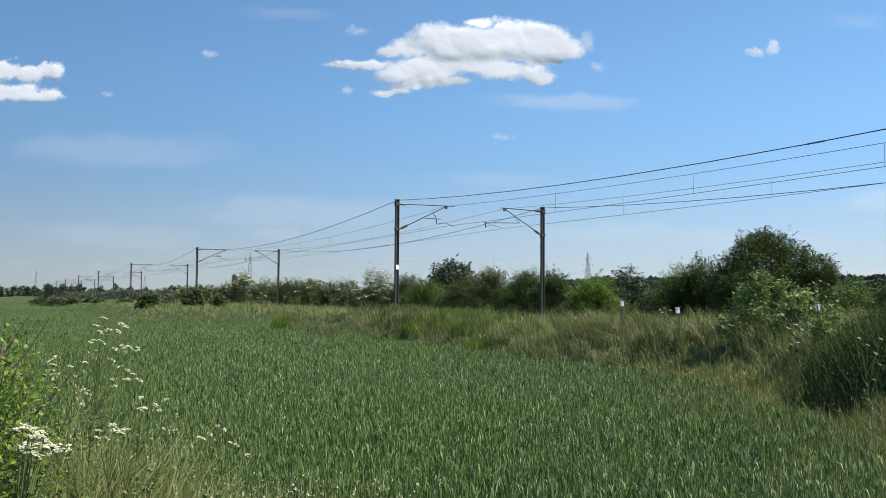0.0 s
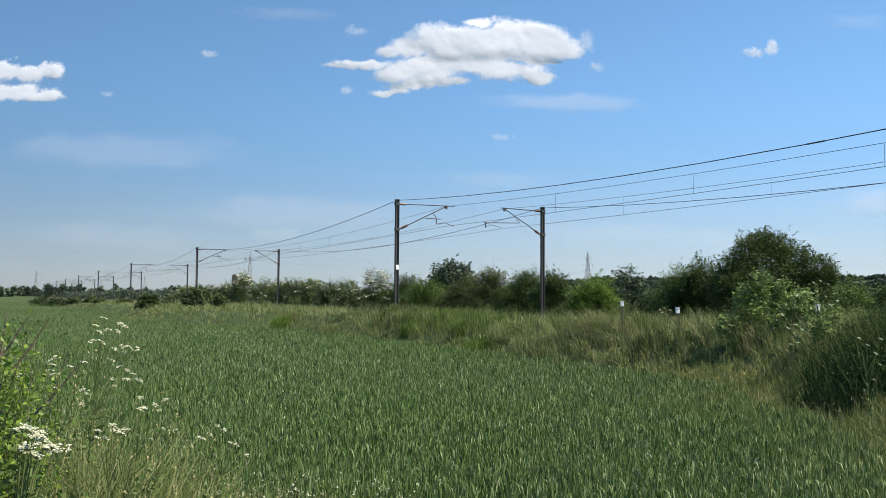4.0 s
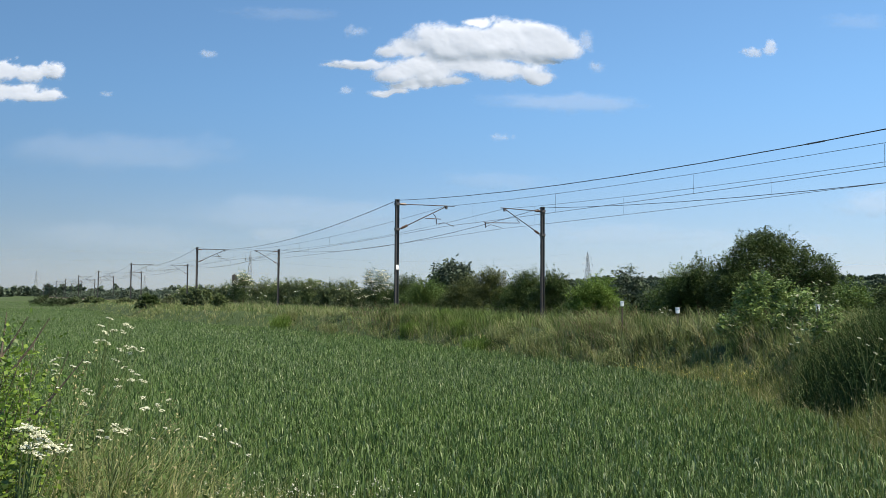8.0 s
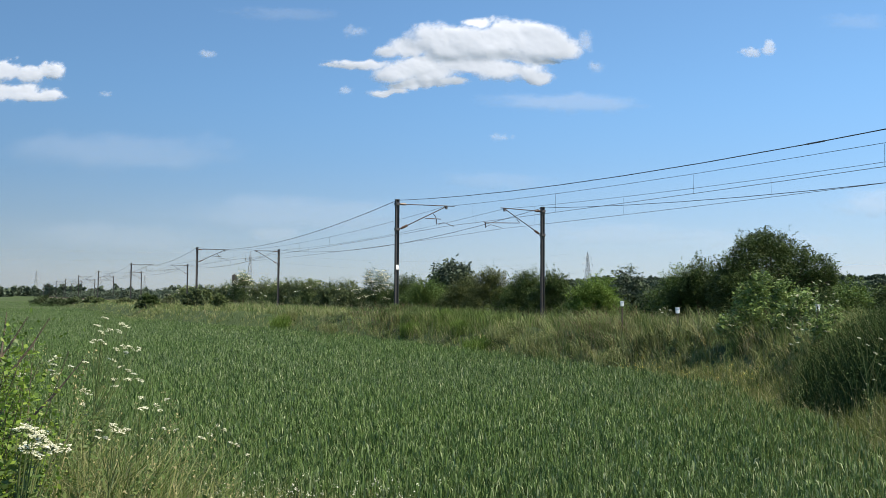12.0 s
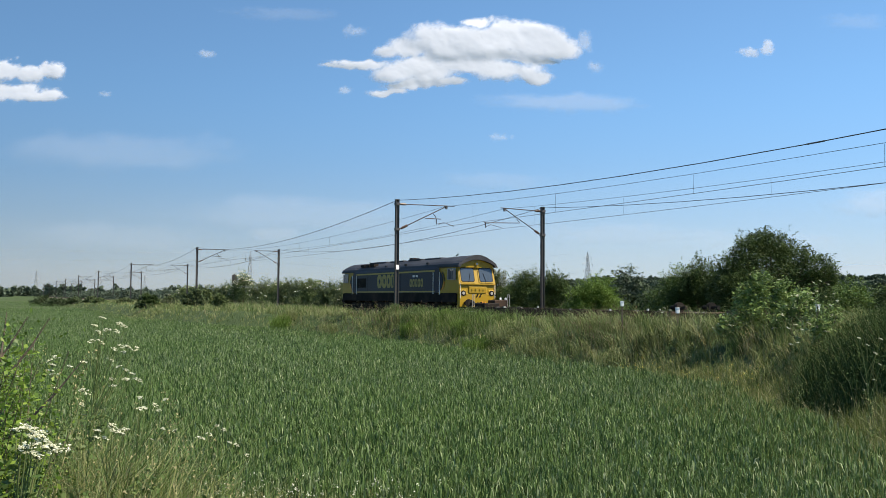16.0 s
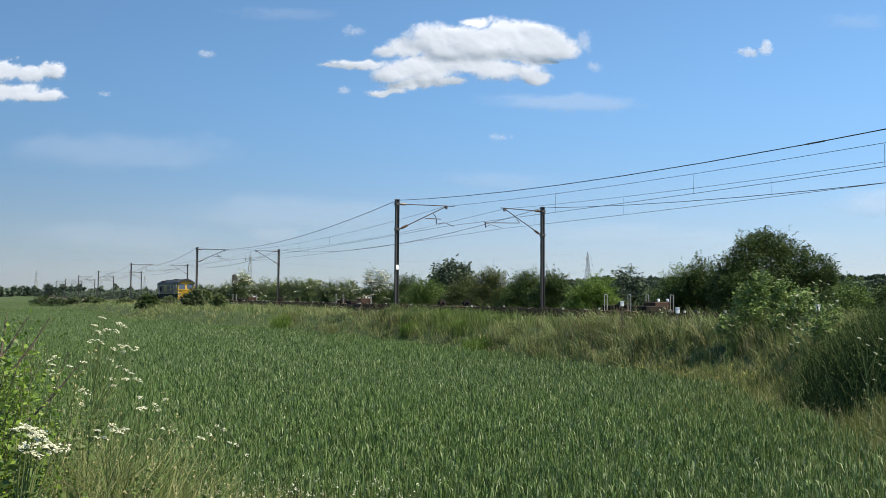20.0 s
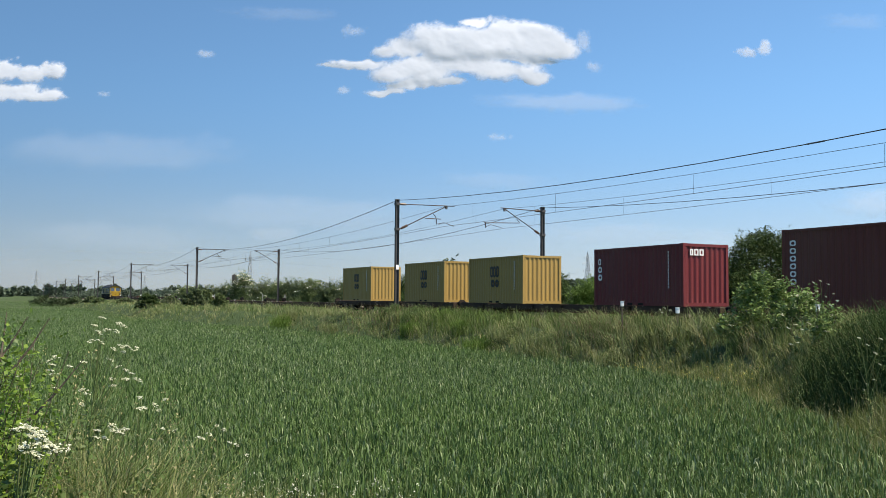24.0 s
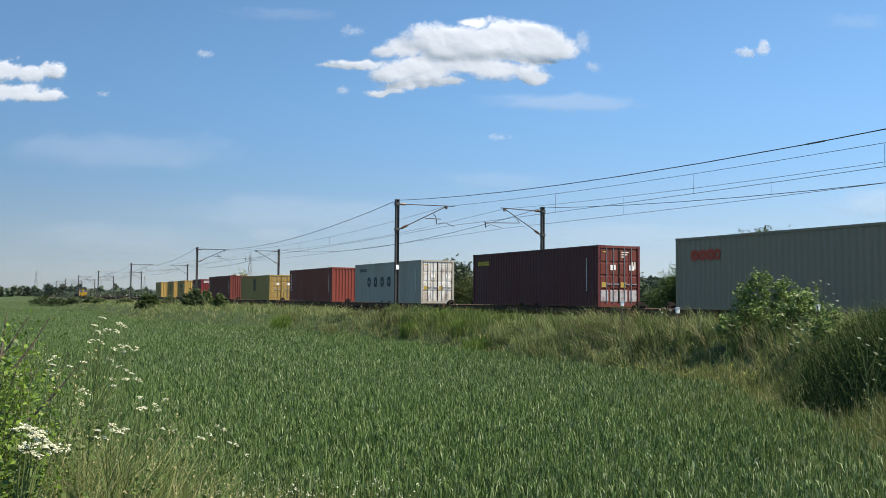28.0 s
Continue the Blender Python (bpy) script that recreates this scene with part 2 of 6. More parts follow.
def edge_x(y):
    return np.interp(y, EDGE[:, 0], EDGE[:, 1])


def ground_z(x, y):
    """Height of the ground: wheat field at 0, railway bank, verge at the eye, far hills."""
    x, y = np.asarray(x, float), np.asarray(y, float)
    e = edge_x(y)
    bank = smooth01((x - e) / 4.0) * 0.95
    near = smooth01((24 - y) / 14) * smooth01((y + 40) / 30)
    bank = bank + near * 0.25 * smooth01((x - e) / 3.0) * (1 - smooth01((x - 19) / 4))
    bank = bank + 0.40 * smooth01((x - e - 0.8) / 2.6) * (1 - smooth01((x - 21.6) / 1.3)) * (1 - smooth01((y - 150) / 80))
    bank = bank * (1 - 0.6 * smooth01((x - 34) / 8))
    bank = bank * (1 - 0.55 * smooth01((y - 300) / 300))
    f = x * FWD.x + y * FWD.y
    r = x * RIGHT.x + y * RIGHT.y
    verge = 1.0 * (1 - smooth01((f - 3.6 + 0.35 * r) / 4.2)) * smooth01((14 - np.hypot(x, y)) / 4)
    z = np.maximum(bank, verge)
    d = np.hypot(x, y)
    az = np.degrees(np.arctan2(x, y))
    hill = smooth01((d - 700) / 2400) * (14 + 46 * smooth01((az - 27) / 10)) * smooth01((az + 40) / 60)
    hill = hill * (1 + 0.12 * wobble(az * 0.16, d / 900, 3))
    z = z + hill + 0.05 * wobble(x * 0.5, y * 0.5, 1) * smooth01((60 - d) / 30)
    return z


def build_ground():
    az = np.radians(np.concatenate([np.linspace(-180, -14, 50, endpoint=False), np.linspace(-14, 66, 200, endpoint=False), np.linspace(66, 180, 42)]))
    rad = np.concatenate([[0.0], np.geomspace(0.6, 4600, 190)])
    A, R = np.meshgrid(az[:-1], rad)
    x, y = R * np.sin(A), R * np.cos(A)
    v = np.stack([x, y, ground_z(x, y)], -1).reshape(-1, 3)
    na, nr = A.shape[1], A.shape[0]
    i, j = np.meshgrid(np.arange(nr - 1), np.arange(na), indexing="ij")
    a, b = i * na + j, i * na + (j + 1) % na
    f = np.stack([a, a + na, b + na, b], -1).reshape(-1, 4)
    ob = new("ground", raw_mesh("ground", v, [f], M_GROUND, True))
    return tagged(ob, "green field and grassy railway bank reaching low hills", "ground", kind="structure")


build_ground()

# ---------------------------------------------------------------- blades and leaves
RNG = np.random.RandomState(7)


def blades(P, H, W, lean, az, rng, curl=0.5):
    """Tapered bent blades: base pair, middle pair, tip. P (n, 3), H, W, lean (n,), az (n,)."""
    n = len(P)
    d = np.stack([np.cos(az), np.sin(az), np.zeros(n)], -1)
    s = rng.uniform(0, 6.283, n)
    side = np.stack([np.cos(s), np.sin(s), np.zeros(n)], -1) * (W / 2)[:, None]
    up = np.array([0, 0, 1.0])
    mid = P + d * (H * lean * 0.35)[:, None] + up * (H * 0.58)[:, None]
    drop = np.clip(1 - curl * lean, 0.3, 1)
    tip = P + d * (H * lean)[:, None] + up * (H * (0.58 + 0.42 * drop))[:, None]
    v = np.stack([P - side * 0.6, P + side * 0.6, mid + side, mid - side, tip], 1).reshape(-1, 3)
    k = np.arange(n)[:, None] * 5
    return v, k + np.array([[0, 1, 2, 3]]), k + np.array([[3, 2, 4]])


def leaves(C, size, rng, flat=0.5, droop=0.0):
    """Small folded diamond leaves round the centres C."""
    n = len(C)
    size = np.broadcast_to(size, n)[:, None]
    a = rng.uniform(0, 6.283, n)
    t = rng.normal(0, flat, n) - droop
    d = np.stack([np.cos(a) * np.cos(t), np.sin(a) * np.cos(t), np.sin(t)], -1)
    w = np.cross(d, rng.normal(0, 1, (n, 3)) * 0.5 + [0, 0, 1.0])
    w /= np.linalg.norm(w, axis=1)[:, None] + 1e-9
    v = np.stack([C - d * size * 0.5, C + w * size * 0.3, C + d * size * 0.5, C - w * size * 0.3], 1).reshape(-1, 3)
    return v, np.arange(n)[:, None] * 4 + np.array([[0, 1, 2, 3]])


def leaf_tris(C, size, rng, flat=0.6):
    """Pointed leaves as single triangles, for crowns seen from afar."""
    n = len(C)
    size = np.broadcast_to(size, n)[:, None]
    a, t = rng.uniform(0, 6.283, n), rng.normal(-0.15, flat, n)
    d = np.stack([np.cos(a) * np.cos(t), np.sin(a) * np.cos(t), np.sin(t)], -1)
    w = np.cross(d, rng.normal(0, 1, (n, 3)) * 0.5 + [0, 0, 1.0])
    w /= np.linalg.norm(w, axis=1)[:, None] + 1e-9
    v = np.stack([C - d * size * 0.4 + w * size * 0.38, C + d * size * 0.6, C - d * size * 0.4 - w * size * 0.38], 1).reshape(-1, 3)
    return v, np.arange(n)[:, None] * 3 + np.array([[0, 1, 2]])


def merge(*packs):
    """Joins (verts, faces...) packs into one vertex array and a list of faces."""
    vs, fs, o = [], [], 0
    for v, *ff in packs:
        vs.append(v)
        fs += [f + o for f in ff]
        o += len(v)
    return np.concatenate(vs), fs


def sector(rng, d0, d1, density, half=31.0, az0=YAW):
    """Random ground points between two distances within the view's sector."""
    area = radians(2 * half) / 2 * (d1 * d1 - d0 * d0)
    n = int(area * density)
    d = np.sqrt(rng.uniform(d0 * d0, d1 * d1, n))
    a = np.radians(rng.uniform(az0 - half, az0 + half, n))
    return d * np.sin(a), d * np.cos(a), d


def spikes(P, H, W, lean, az, rng):
    """Single upright slivers, for growth seen from afar."""
    n = len(P)
    q = rng.uniform(0, 6.283, n)
    side = np.stack([np.cos(q), np.sin(q), np.zeros(n)], -1) * (W / 2)[:, None]
    tip = P + np.stack([np.cos(az) * lean * H, np.sin(az) * lean * H, H * (1 - 0.3 * lean)], -1)
    return np.stack([P - side, P + side, tip], 1).reshape(-1, 3), np.arange(n)[:, None] * 3 + np.array([[0, 1, 2]])


def build_wheat():
    """Upright stems with short stiff leaves at several heights; thinner at the headland."""
    rng = np.random.RandomState(11)
    packs = []
    for d0, d1, dens, k in ((6.3, 12, 400, 0.92), (12, 18, 240, 1.08), (18, 28, 125, 1.32), (28, 45, 56, 1.6), (45, 80, 20, 1.85), (80, 150, 5.5, 2.3), (150, 300, 1.0, 3.4)):
        x, y, d = sector(rng, d0, d1, dens)
        f = x * FWD.x + y * FWD.y
        r = x * RIGHT.x + y * RIGHT.y
        keep = (x < edge_x(y) + 0.1 + 0.3 * wobble(x * 0.8, y * 0.8, 5)) & (f + 0.35 * r > 8.7 + 0.5 * wobble(x * 2, y * 2, 6))
        thin = smooth01((f + 0.35 * r - 8.6) / 2.4)
        keep &= rng.uniform(0, 1, len(x)) < np.maximum(0.25, thin)
        x, y, d = x[keep], y[keep], d[keep]
        n = len(x)
        z = ground_z(x, y)
        h = (0.66 + 0.05 * wobble(x * 0.35, y * 0.35, 2) + 0.025 * wobble(x * 1.6, y * 1.6, 4)) * rng.normal(1, 0.08, n)
        wind = 2.4
        for j in range(4 if d0 < 15 else 3):
            up = (0.68, 0.50, 0.76, 0.28)[j]
            P = np.stack([x + rng.normal(0, 0.03 * k, n), y + rng.normal(0, 0.03 * k, n), z + h * up], -1)
            L = h * (0.25, 0.28, 0.19, 0.36)[j] * rng.uniform(0.55, 1.2, n)
            az = rng.uniform(0, 6.283, n) if j != 2 else wind + rng.normal(0, 1.8, n)
            W = 0.0125 * k * rng.uniform(0.6, 1.5, n)
            lean = rng.uniform(0.0, 0.75, n) ** 1.2
            packs.append(blades(P, L, W, lean, az, rng, 0.9) if d0 < 17 else spikes(P, L, W * 1.25, lean, az, rng))
    v, f = merge(*packs)
    ob = new("wheat_crop", raw_mesh("wheat_crop", v, f, M_WHEAT))
    return tagged(ob, "blue-green young wheat crop filling the field", "crop", kind="stuff")


build_wheat()


def grass_patch(name, label, x, y, h, w, material, seed, lean=(0.1, 0.6), wind=2.4, spread=1.3, az=None):
    rng = np.random.RandomState(seed)
    n = len(x)
    P = np.stack([x, y, ground_z(x, y) - 0.02], -1)
    packs = [blades(P, h, w, rng.uniform(*lean, n) if isinstance(lean, tuple) else lean, wind + rng.normal(0, spread, n) if az is None else az, rng, 0.5)]
    v, f = merge(*packs)
    ob = tagged(new(name, raw_mesh(name, v, f, material)), label, "grass", kind="stuff")
    return ob


def bank_points(rng, y0, y1, density, x_lo=None, x_hi=23.2):
    lo = min(edge_x(y0), edge_x(y1)) - 0.5 if x_lo is None else x_lo
    n = int((x_hi - lo) * (y1 - y0) * density)
    x, y = rng.uniform(lo, x_hi, n), rng.uniform(y0, y1, n)
    keep = x > edge_x(y) + 0.2 + 0.5 * wobble(x, y, 9)
    return x[keep], y[keep]


def build_bank_grass():
    """Tussocks: each a bunch of blades that leans its own way and has its own height."""
    rng = np.random.RandomState(21)
    for name, label, material, share, hh, seed in (
            ("bank_grass", "long unmown grass with pale dry stalks on the bank", M_GRASS, 0.62, 1.0, 31),
            ("rank_grass", "dark green rank grass and weeds in patches on the bank", M_RANK, 0.20, 0.85, 34),
            ("lush_grass", "patches of fresh green grass on the bank", M_GRASS_GREEN, 0.46, 0.95, 32),
            ("dry_grass", "straw-coloured dead grass stems on the bank", M_STRAW, 0.09, 0.8, 33)):
        X, Y, H, W, A, B = [], [], [], [], [], []
        for y0, y1, dens, k, bunch in ((3, 16, 330, 1.0, 22), (16, 32, 200, 1.15, 18), (32, 60, 78, 1.35, 12), (60, 110, 24, 1.75, 7), (110, 230, 5, 2.8, 4)):
            cx, cy = bank_points(rng, y0, y1, dens * share / bunch)
            tone = 0.6 * wobble(cx * 0.3, cy * 0.18, 41) + 0.7 * wobble(cx * 1.1, cy * 0.9, 45)
            gloom = 0.6 * wobble(cx * 0.5, cy * 0.3, 47) + 0.8 * wobble(cx * 1.5, cy * 1.2, 48) - 0.25
            m = len(cx)
            keep = rng.uniform(-1.1, 1.1, m) < (tone if seed == 32 else -tone if seed == 33 else gloom if seed == 34 else 0.75 - 0.6 * gloom)
            cx, cy = cx[keep], cy[keep]
            m = len(cx)
            ch = rng.uniform(0.6, 1.25, m) * (1 + 0.22 * wobble(cx * 0.45, cy * 0.22, 40))
            ca = 2.4 + rng.normal(0, 1.2, m)
            cl = rng.uniform(0.15, 0.95, m)
            x, y = (np.repeat(q, bunch) + rng.normal(0, 0.08 * k ** 0.7, m * bunch) for q in (cx, cy))
            n = len(x)
            out = np.arctan2(y - np.repeat(cy, bunch), x - np.repeat(cx, bunch))
            az = np.where(rng.uniform(0, 1, n) < 0.25, out, np.repeat(ca, bunch) + rng.normal(0, 0.4, n))
            e = smooth01((x - edge_x(y)) / 3.6)
            crest = smooth01((x - 18.2) / 2.2)
            h = hh * (0.30 + 0.20 * e + 0.30 * crest) * np.repeat(ch, bunch) * rng.uniform(0.6, 1.1, n)
            h *= 1 + 0.35 * smooth01((32 - y) / 12) * crest - 0.3 * smooth01((15 - y) / 6)
            X.append(x), Y.append(y), H.append(h), W.append(0.0165 * k * rng.uniform(0.7, 1.3, n)), A.append(az), B.append(np.repeat(cl, bunch) * rng.uniform(0.6, 1.3, n))
        grass_patch(name, label, np.concatenate(X), np.concatenate(Y), np.concatenate(H), np.concatenate(W), material, seed, lean=np.concatenate(B), az=np.concatenate(A))


build_bank_grass()


def seed_heads(name, label, x, y, top, size, material, seed):
    """Feathery heads at the tips of tall stalks, with the stalks."""
    rng = np.random.RandomState(seed)
    n = len(x)
    z = ground_z(x, y)
    az = 2.4 + rng.normal(0, 1, n)
    ln = rng.uniform(0.02, 0.25, n)
    P = np.stack([x, y, z], -1)
    tip = P + np.stack([np.cos(az) * ln * top, np.sin(az) * ln * top, top], -1)
    st = spikes(P, top, np.full(n, 0.007) * size, ln, az, rng)
    k = 6
    C = np.repeat(tip, k, 0) + rng.normal(0, 1, (n * k, 3)) * np.array([0.010, 0.010, 0.055])
    lf = leaf_tris(C, 0.026 * np.repeat(size, k), rng, 1.2)
    v, f = merge(st, lf)
    return tagged(new(name, raw_mesh(name, v, f, material)), label, "grass", kind="stuff")


def build_bank_heads():
    rng = np.random.RandomState(51)
    X, Y, S_ = [], [], []
    for y0, y1, dens, k in ((5, 16, 14, 0.8), (16, 32, 15, 0.9), (32, 60, 7, 1.0), (60, 110, 1.2, 1.4)):
        x, y = bank_points(rng, y0, y1, dens)
        keep = (wobble(x * 0.5, y * 0.3, 60) > 0.1) | (x > 19.3)
        x, y = x[keep], y[keep]
        X.append(x), Y.append(y), S_.append(np.full(len(x), k))
    x, y, s = np.concatenate(X), np.concatenate(Y), np.concatenate(S_)
    seed_heads("grass_heads", "purplish brown flowering grass heads above the bank", x, y, rng.uniform(0.5, 0.92, len(x)), s, M_SEED, 52)


build_bank_heads()


def build_track_side():
    """Low grass beyond the track and along the cess, and short growth on the far land."""
    rng = np.random.RandomState(61)
    X, Y, H, W = [], [], [], []
    for y0, y1, dens, k in ((15, 60, 12, 2.6), (60, 120, 5, 4.2), (120, 260, 1.5, 7)):
        n = int((46 - 32.6) * (y1 - y0) * dens)
        x, y = rng.uniform(32.8, 46, n), rng.uniform(y0, y1, n)
        X.append(x), Y.append(y), H.append(rng.uniform(0.35, 0.9, n)), W.append(0.012 * k * rng.uniform(0.7, 1.3, n))
    grass_patch("lineside_grass", "rough grass along the far side of the railway", np.concatenate(X), np.concatenate(Y), np.concatenate(H), np.concatenate(W), M_GRASS_GREEN, 62)


build_track_side()

# ---------------------------------------------------------------- railway
Y0, Y1 = -500.0, 620.0


def build_track(tx, name):
    """One track: two rails on concrete sleepers."""
    for sx in (-0.755, 0.755):
        bm = bmesh.new()
        box(bm, tx + sx - 0.035, tx + sx + 0.035, Y0, Y1, RAIL_Z - 0.045, RAIL_Z)
        box(bm, tx + sx - 0.009, tx + sx + 0.009, Y0, Y1, RAIL_Z - 0.13, RAIL_Z - 0.045)
        box(bm, tx + sx - 0.07, tx + sx + 0.07, Y0, Y1, RAIL_Z - 0.155, RAIL_Z - 0.13)
        tagged(part("rail", bm, M_RAIL, None), "brown rusty steel rail with a worn top", "rail", "running rails", "structure")
    v, f = [], []
    ys = np.arange(-40, 260, 0.65)
    c = np.array([(sx, sy, sz) for sz in (-0.21, 0) for sx, sy in ((-1.26, -0.13), (1.26, -0.13), (1.26, 0.13), (-1.26, 0.13))])
    c[4:, 1] *= 0.8
    fc = np.array([(0, 3, 2, 1), (4, 5, 6, 7), (0, 1, 5, 4), (1, 2, 6, 5), (2, 3, 7, 6), (3, 0, 4, 7)])
    v = (c[None] + np.stack([np.full(len(ys), tx), ys, np.full(len(ys), RAIL_Z - 0.16)], -1)[:, None]).reshape(-1, 3)
    f = (fc[None] + 8 * np.arange(len(ys))[:, None, None]).reshape(-1, 4)
    tagged(new("sleepers", raw_mesh("sleepers", v, [f], M_CONCRETE)), "grey concrete sleepers bedded in ballast", "sleeper", kind="stuff")


def build_trackbed():
    bm = bmesh.new()
    o = [(TRACK_1 - 3.0, 0.7), (TRACK_1 - 1.75, RAIL_Z - 0.19), (TRACK_2 + 1.75, RAIL_Z - 0.19), (TRACK_2 + 3.0, 0.7)]
    prism(bm, o, Y0, Y1)
    tagged(part("trackbed", bm, M_BALLAST, None), "brown-grey stone ballast bed under two tracks", "ballast", kind="structure")
    rng = np.random.RandomState(71)
    n = 7000
    x, y = rng.uniform(TRACK_1 - 2.4, TRACK_2 + 2.4, n), rng.uniform(12, 90, n)
    z = np.where((x > TRACK_1 - 1.75) & (x < TRACK_2 + 1.75), RAIL_Z - 0.18, RAIL_Z - 0.19 - 0.33 * np.minimum(np.abs(x - TRACK_1 + 1.75), np.abs(x - TRACK_2 - 1.75)))
    v, f = leaves(np.stack([x, y, z], -1), rng.uniform(0.05, 0.12, n), rng, 0.4)
    tagged(new("ballast_stones", raw_mesh("ballast_stones", v, [f], M_BALLAST)), "loose angular ballast stones", "stones", kind="stuff")


build_trackbed()
build_track(TRACK_1, "near")
build_track(TRACK_2, "far")

# ---------------------------------------------------------------- overhead line
SPAN, MAST_1, MAST_2 = 65.11, 22.76, 33.42
MAST_Y1, MAST_Y2 = 52.44, 51.77
MAST_TOP = 8.92
CONTACT_Z, CATENARY_Z = 7.34, 8.66


def build_mast(side):
    """An H-section post with a cantilever reaching over the track on its side (1: towards +x)."""
    e = empty("catenary_mast", label="dark steel overhead line mast with a bracket arm", category="mast", group="overhead line masts")
    b = 0.12
    top, foot = MAST_TOP, 0.55
    for s in (-1, 1):
        part("post_flange", one_box(s * b - 0.012 * (s + 1), s * b + 0.012 * (1 - s), -0.1, 0.1, foot, top), M_STEEL_DARK, e)
    part("post", one_box(-b + 0.01, b - 0.01, -0.008, 0.008, foot, top), M_STEEL_DARK, e)
    part("footing", one_box(-0.35, 0.35, -0.35, 0.35, 0.2, 0.95, bevel=0.04), M_CONCRETE, e, "concrete footing block")
    reach = 4.15 if side > 0 else 3.35
    arm_z = MAST_TOP - 0.26
    part("top_tube", rod(bmesh.new(), (side * 0.2, 0, arm_z), (side * reach, 0, arm_z + 0.06), 0.032), M_ARM, e)
    ins = rod(bmesh.new(), (side * 0.22, 0, arm_z), (side * 0.62, 0, arm_z), 0.055)
    for i in range(5):
        rod(ins, (side * (0.26 + i * 0.07), 0, arm_z), (side * (0.29 + i * 0.07), 0, arm_z), 0.085)
    part("insulator", ins, M_INSUL, e, "brown ribbed insulator")
    hx = side * (3.55 if side > 0 else 3.05)
    part("strut", rod(bmesh.new(), (side * 0.15, 0, 7.02), (hx, 0, arm_z + 0.02), 0.034), M_ARM, e)
    ins2 = bmesh.new()
    for i in range(6):
        a = Vector((side * 0.3, 0, 7.09)).lerp(Vector((hx, 0, arm_z)), i * 0.022)
        bb = Vector((side * 0.3, 0, 7.09)).lerp(Vector((hx, 0, arm_z)), i * 0.022 + 0.012)
        rod(ins2, a, bb, 0.085)
    part("insulator", ins2, M_INSUL, e, "brown ribbed insulator")
    part("clamp", one_box(-0.16, 0.16, -0.14, 0.14, 6.94, 7.1), M_ARM, e)
    part("clamp", one_box(-0.16, 0.16, -0.14, 0.14, arm_z - 0.08, arm_z + 0.08), M_ARM, e)
    if side > 0:
        part("registration_tube", rod(bmesh.new(), (2.0, 0, 7.82), (3.16, 0, 7.82), 0.028), M_ARM, e)
        part("hanger", rod(rod(bmesh.new(), (2.55, 0, 8.18), (2.75, 0, 7.98), 0.025), (2.75, 0, 7.98), (2.8, 0, 7.82), 0.025), M_ARM, e)
        part("drop_bracket", rod(bmesh.new(), (2.82, 0, 7.82), (2.82, 0, 7.47), 0.035), M_ARM, e)
        part("steady_arm", rod(rod(bmesh.new(), (2.82, 0, 7.47), (3.4, 0, 7.6), 0.018), (3.4, 0, 7.6), (4.1, 0, CONTACT_Z + 0.03), 0.018), M_ARM, e)
    else:
        part("registration_tube", rod(bmesh.new(), (-1.85, 0, 7.76), (-4.62, 0, 7.66), 0.028), M_ARM, e)
        part("hanger", rod(bmesh.new(), (-2.1, 0, 8.05), (-1.85, 0, 7.76), 0.025), M_ARM, e)
        part("drop_bracket", rod(bmesh.new(), (-4.5, 0, 7.7), (-4.5, 0, 7.32), 0.035), M_ARM, e)
        part("steady_arm", rod(rod(bmesh.new(), (-4.5, 0, 7.4), (-4.1, 0, 7.55), 0.018), (-4.1, 0, 7.55), (-3.25, 0, CONTACT_Z + 0.03), 0.018), M_ARM, e)
    part("saddle", one_box(hx - 0.06, hx + 0.06, -0.06, 0.06, arm_z - 0.16, arm_z + 0.02), M_ARM, e)
    part("cap", one_box(-0.15, 0.15, -0.12, 0.12, top, top + 0.03), M_STEEL_DARK, e)
    return e


near_mast = build_mast(1)
near_mast.matrix_basis = pose(MAST_1, MAST_Y1, 0)
part("number_plate", one_box(-0.1, 0.1, -0.135, -0.128, 4.42, 4.72), M_SIGN, near_mast, "small white plate")
plain = build_mast(1)
plain.matrix_basis = pose(MAST_1, MAST_Y1 + SPAN, 0)
far_mast = build_mast(-1)
far_mast.matrix_basis = pose(MAST_2, MAST_Y2, 0)
for k in (-1, 2, 3, 4, 5, 6, 7, 8):
    copy_thing(plain, pose(MAST_1, MAST_Y1 + k * SPAN, 0))
for k in (-1, 1, 2, 3, 4, 5, 6, 7, 8):
    copy_thing(far_mast, pose(MAST_2, MAST_Y2 + k * SPAN, 0))


def wire_points(x, y0, z, sag, n=14):
    out = []
    for k in range(-1, 8):
        for i in range(n):
            u = i / n
            out.append((x(k, u), y0 + (k + u) * SPAN, z - 4 * sag * u * (1 - u)))
    return out


def wire(name, pts, r, material, parent, label=""):
    """A thin square-section line through points, as a mesh."""
    P = np.array(pts)
    c = np.array([(-r, 0, -r), (r, 0, -r), (r, 0, r), (-r, 0, r)])
    v = (P[:, None] + c[None]).reshape(-1, 3)
    i = np.arange(len(P) - 1)[:, None] * 4
    f = np.concatenate([i + np.array([[a, (a + 1) % 4, (a + 1) % 4 + 4, a + 4]]) for a in range(4)])
    return part(name, raw_mesh(name, v, [f], material), None, parent, label)


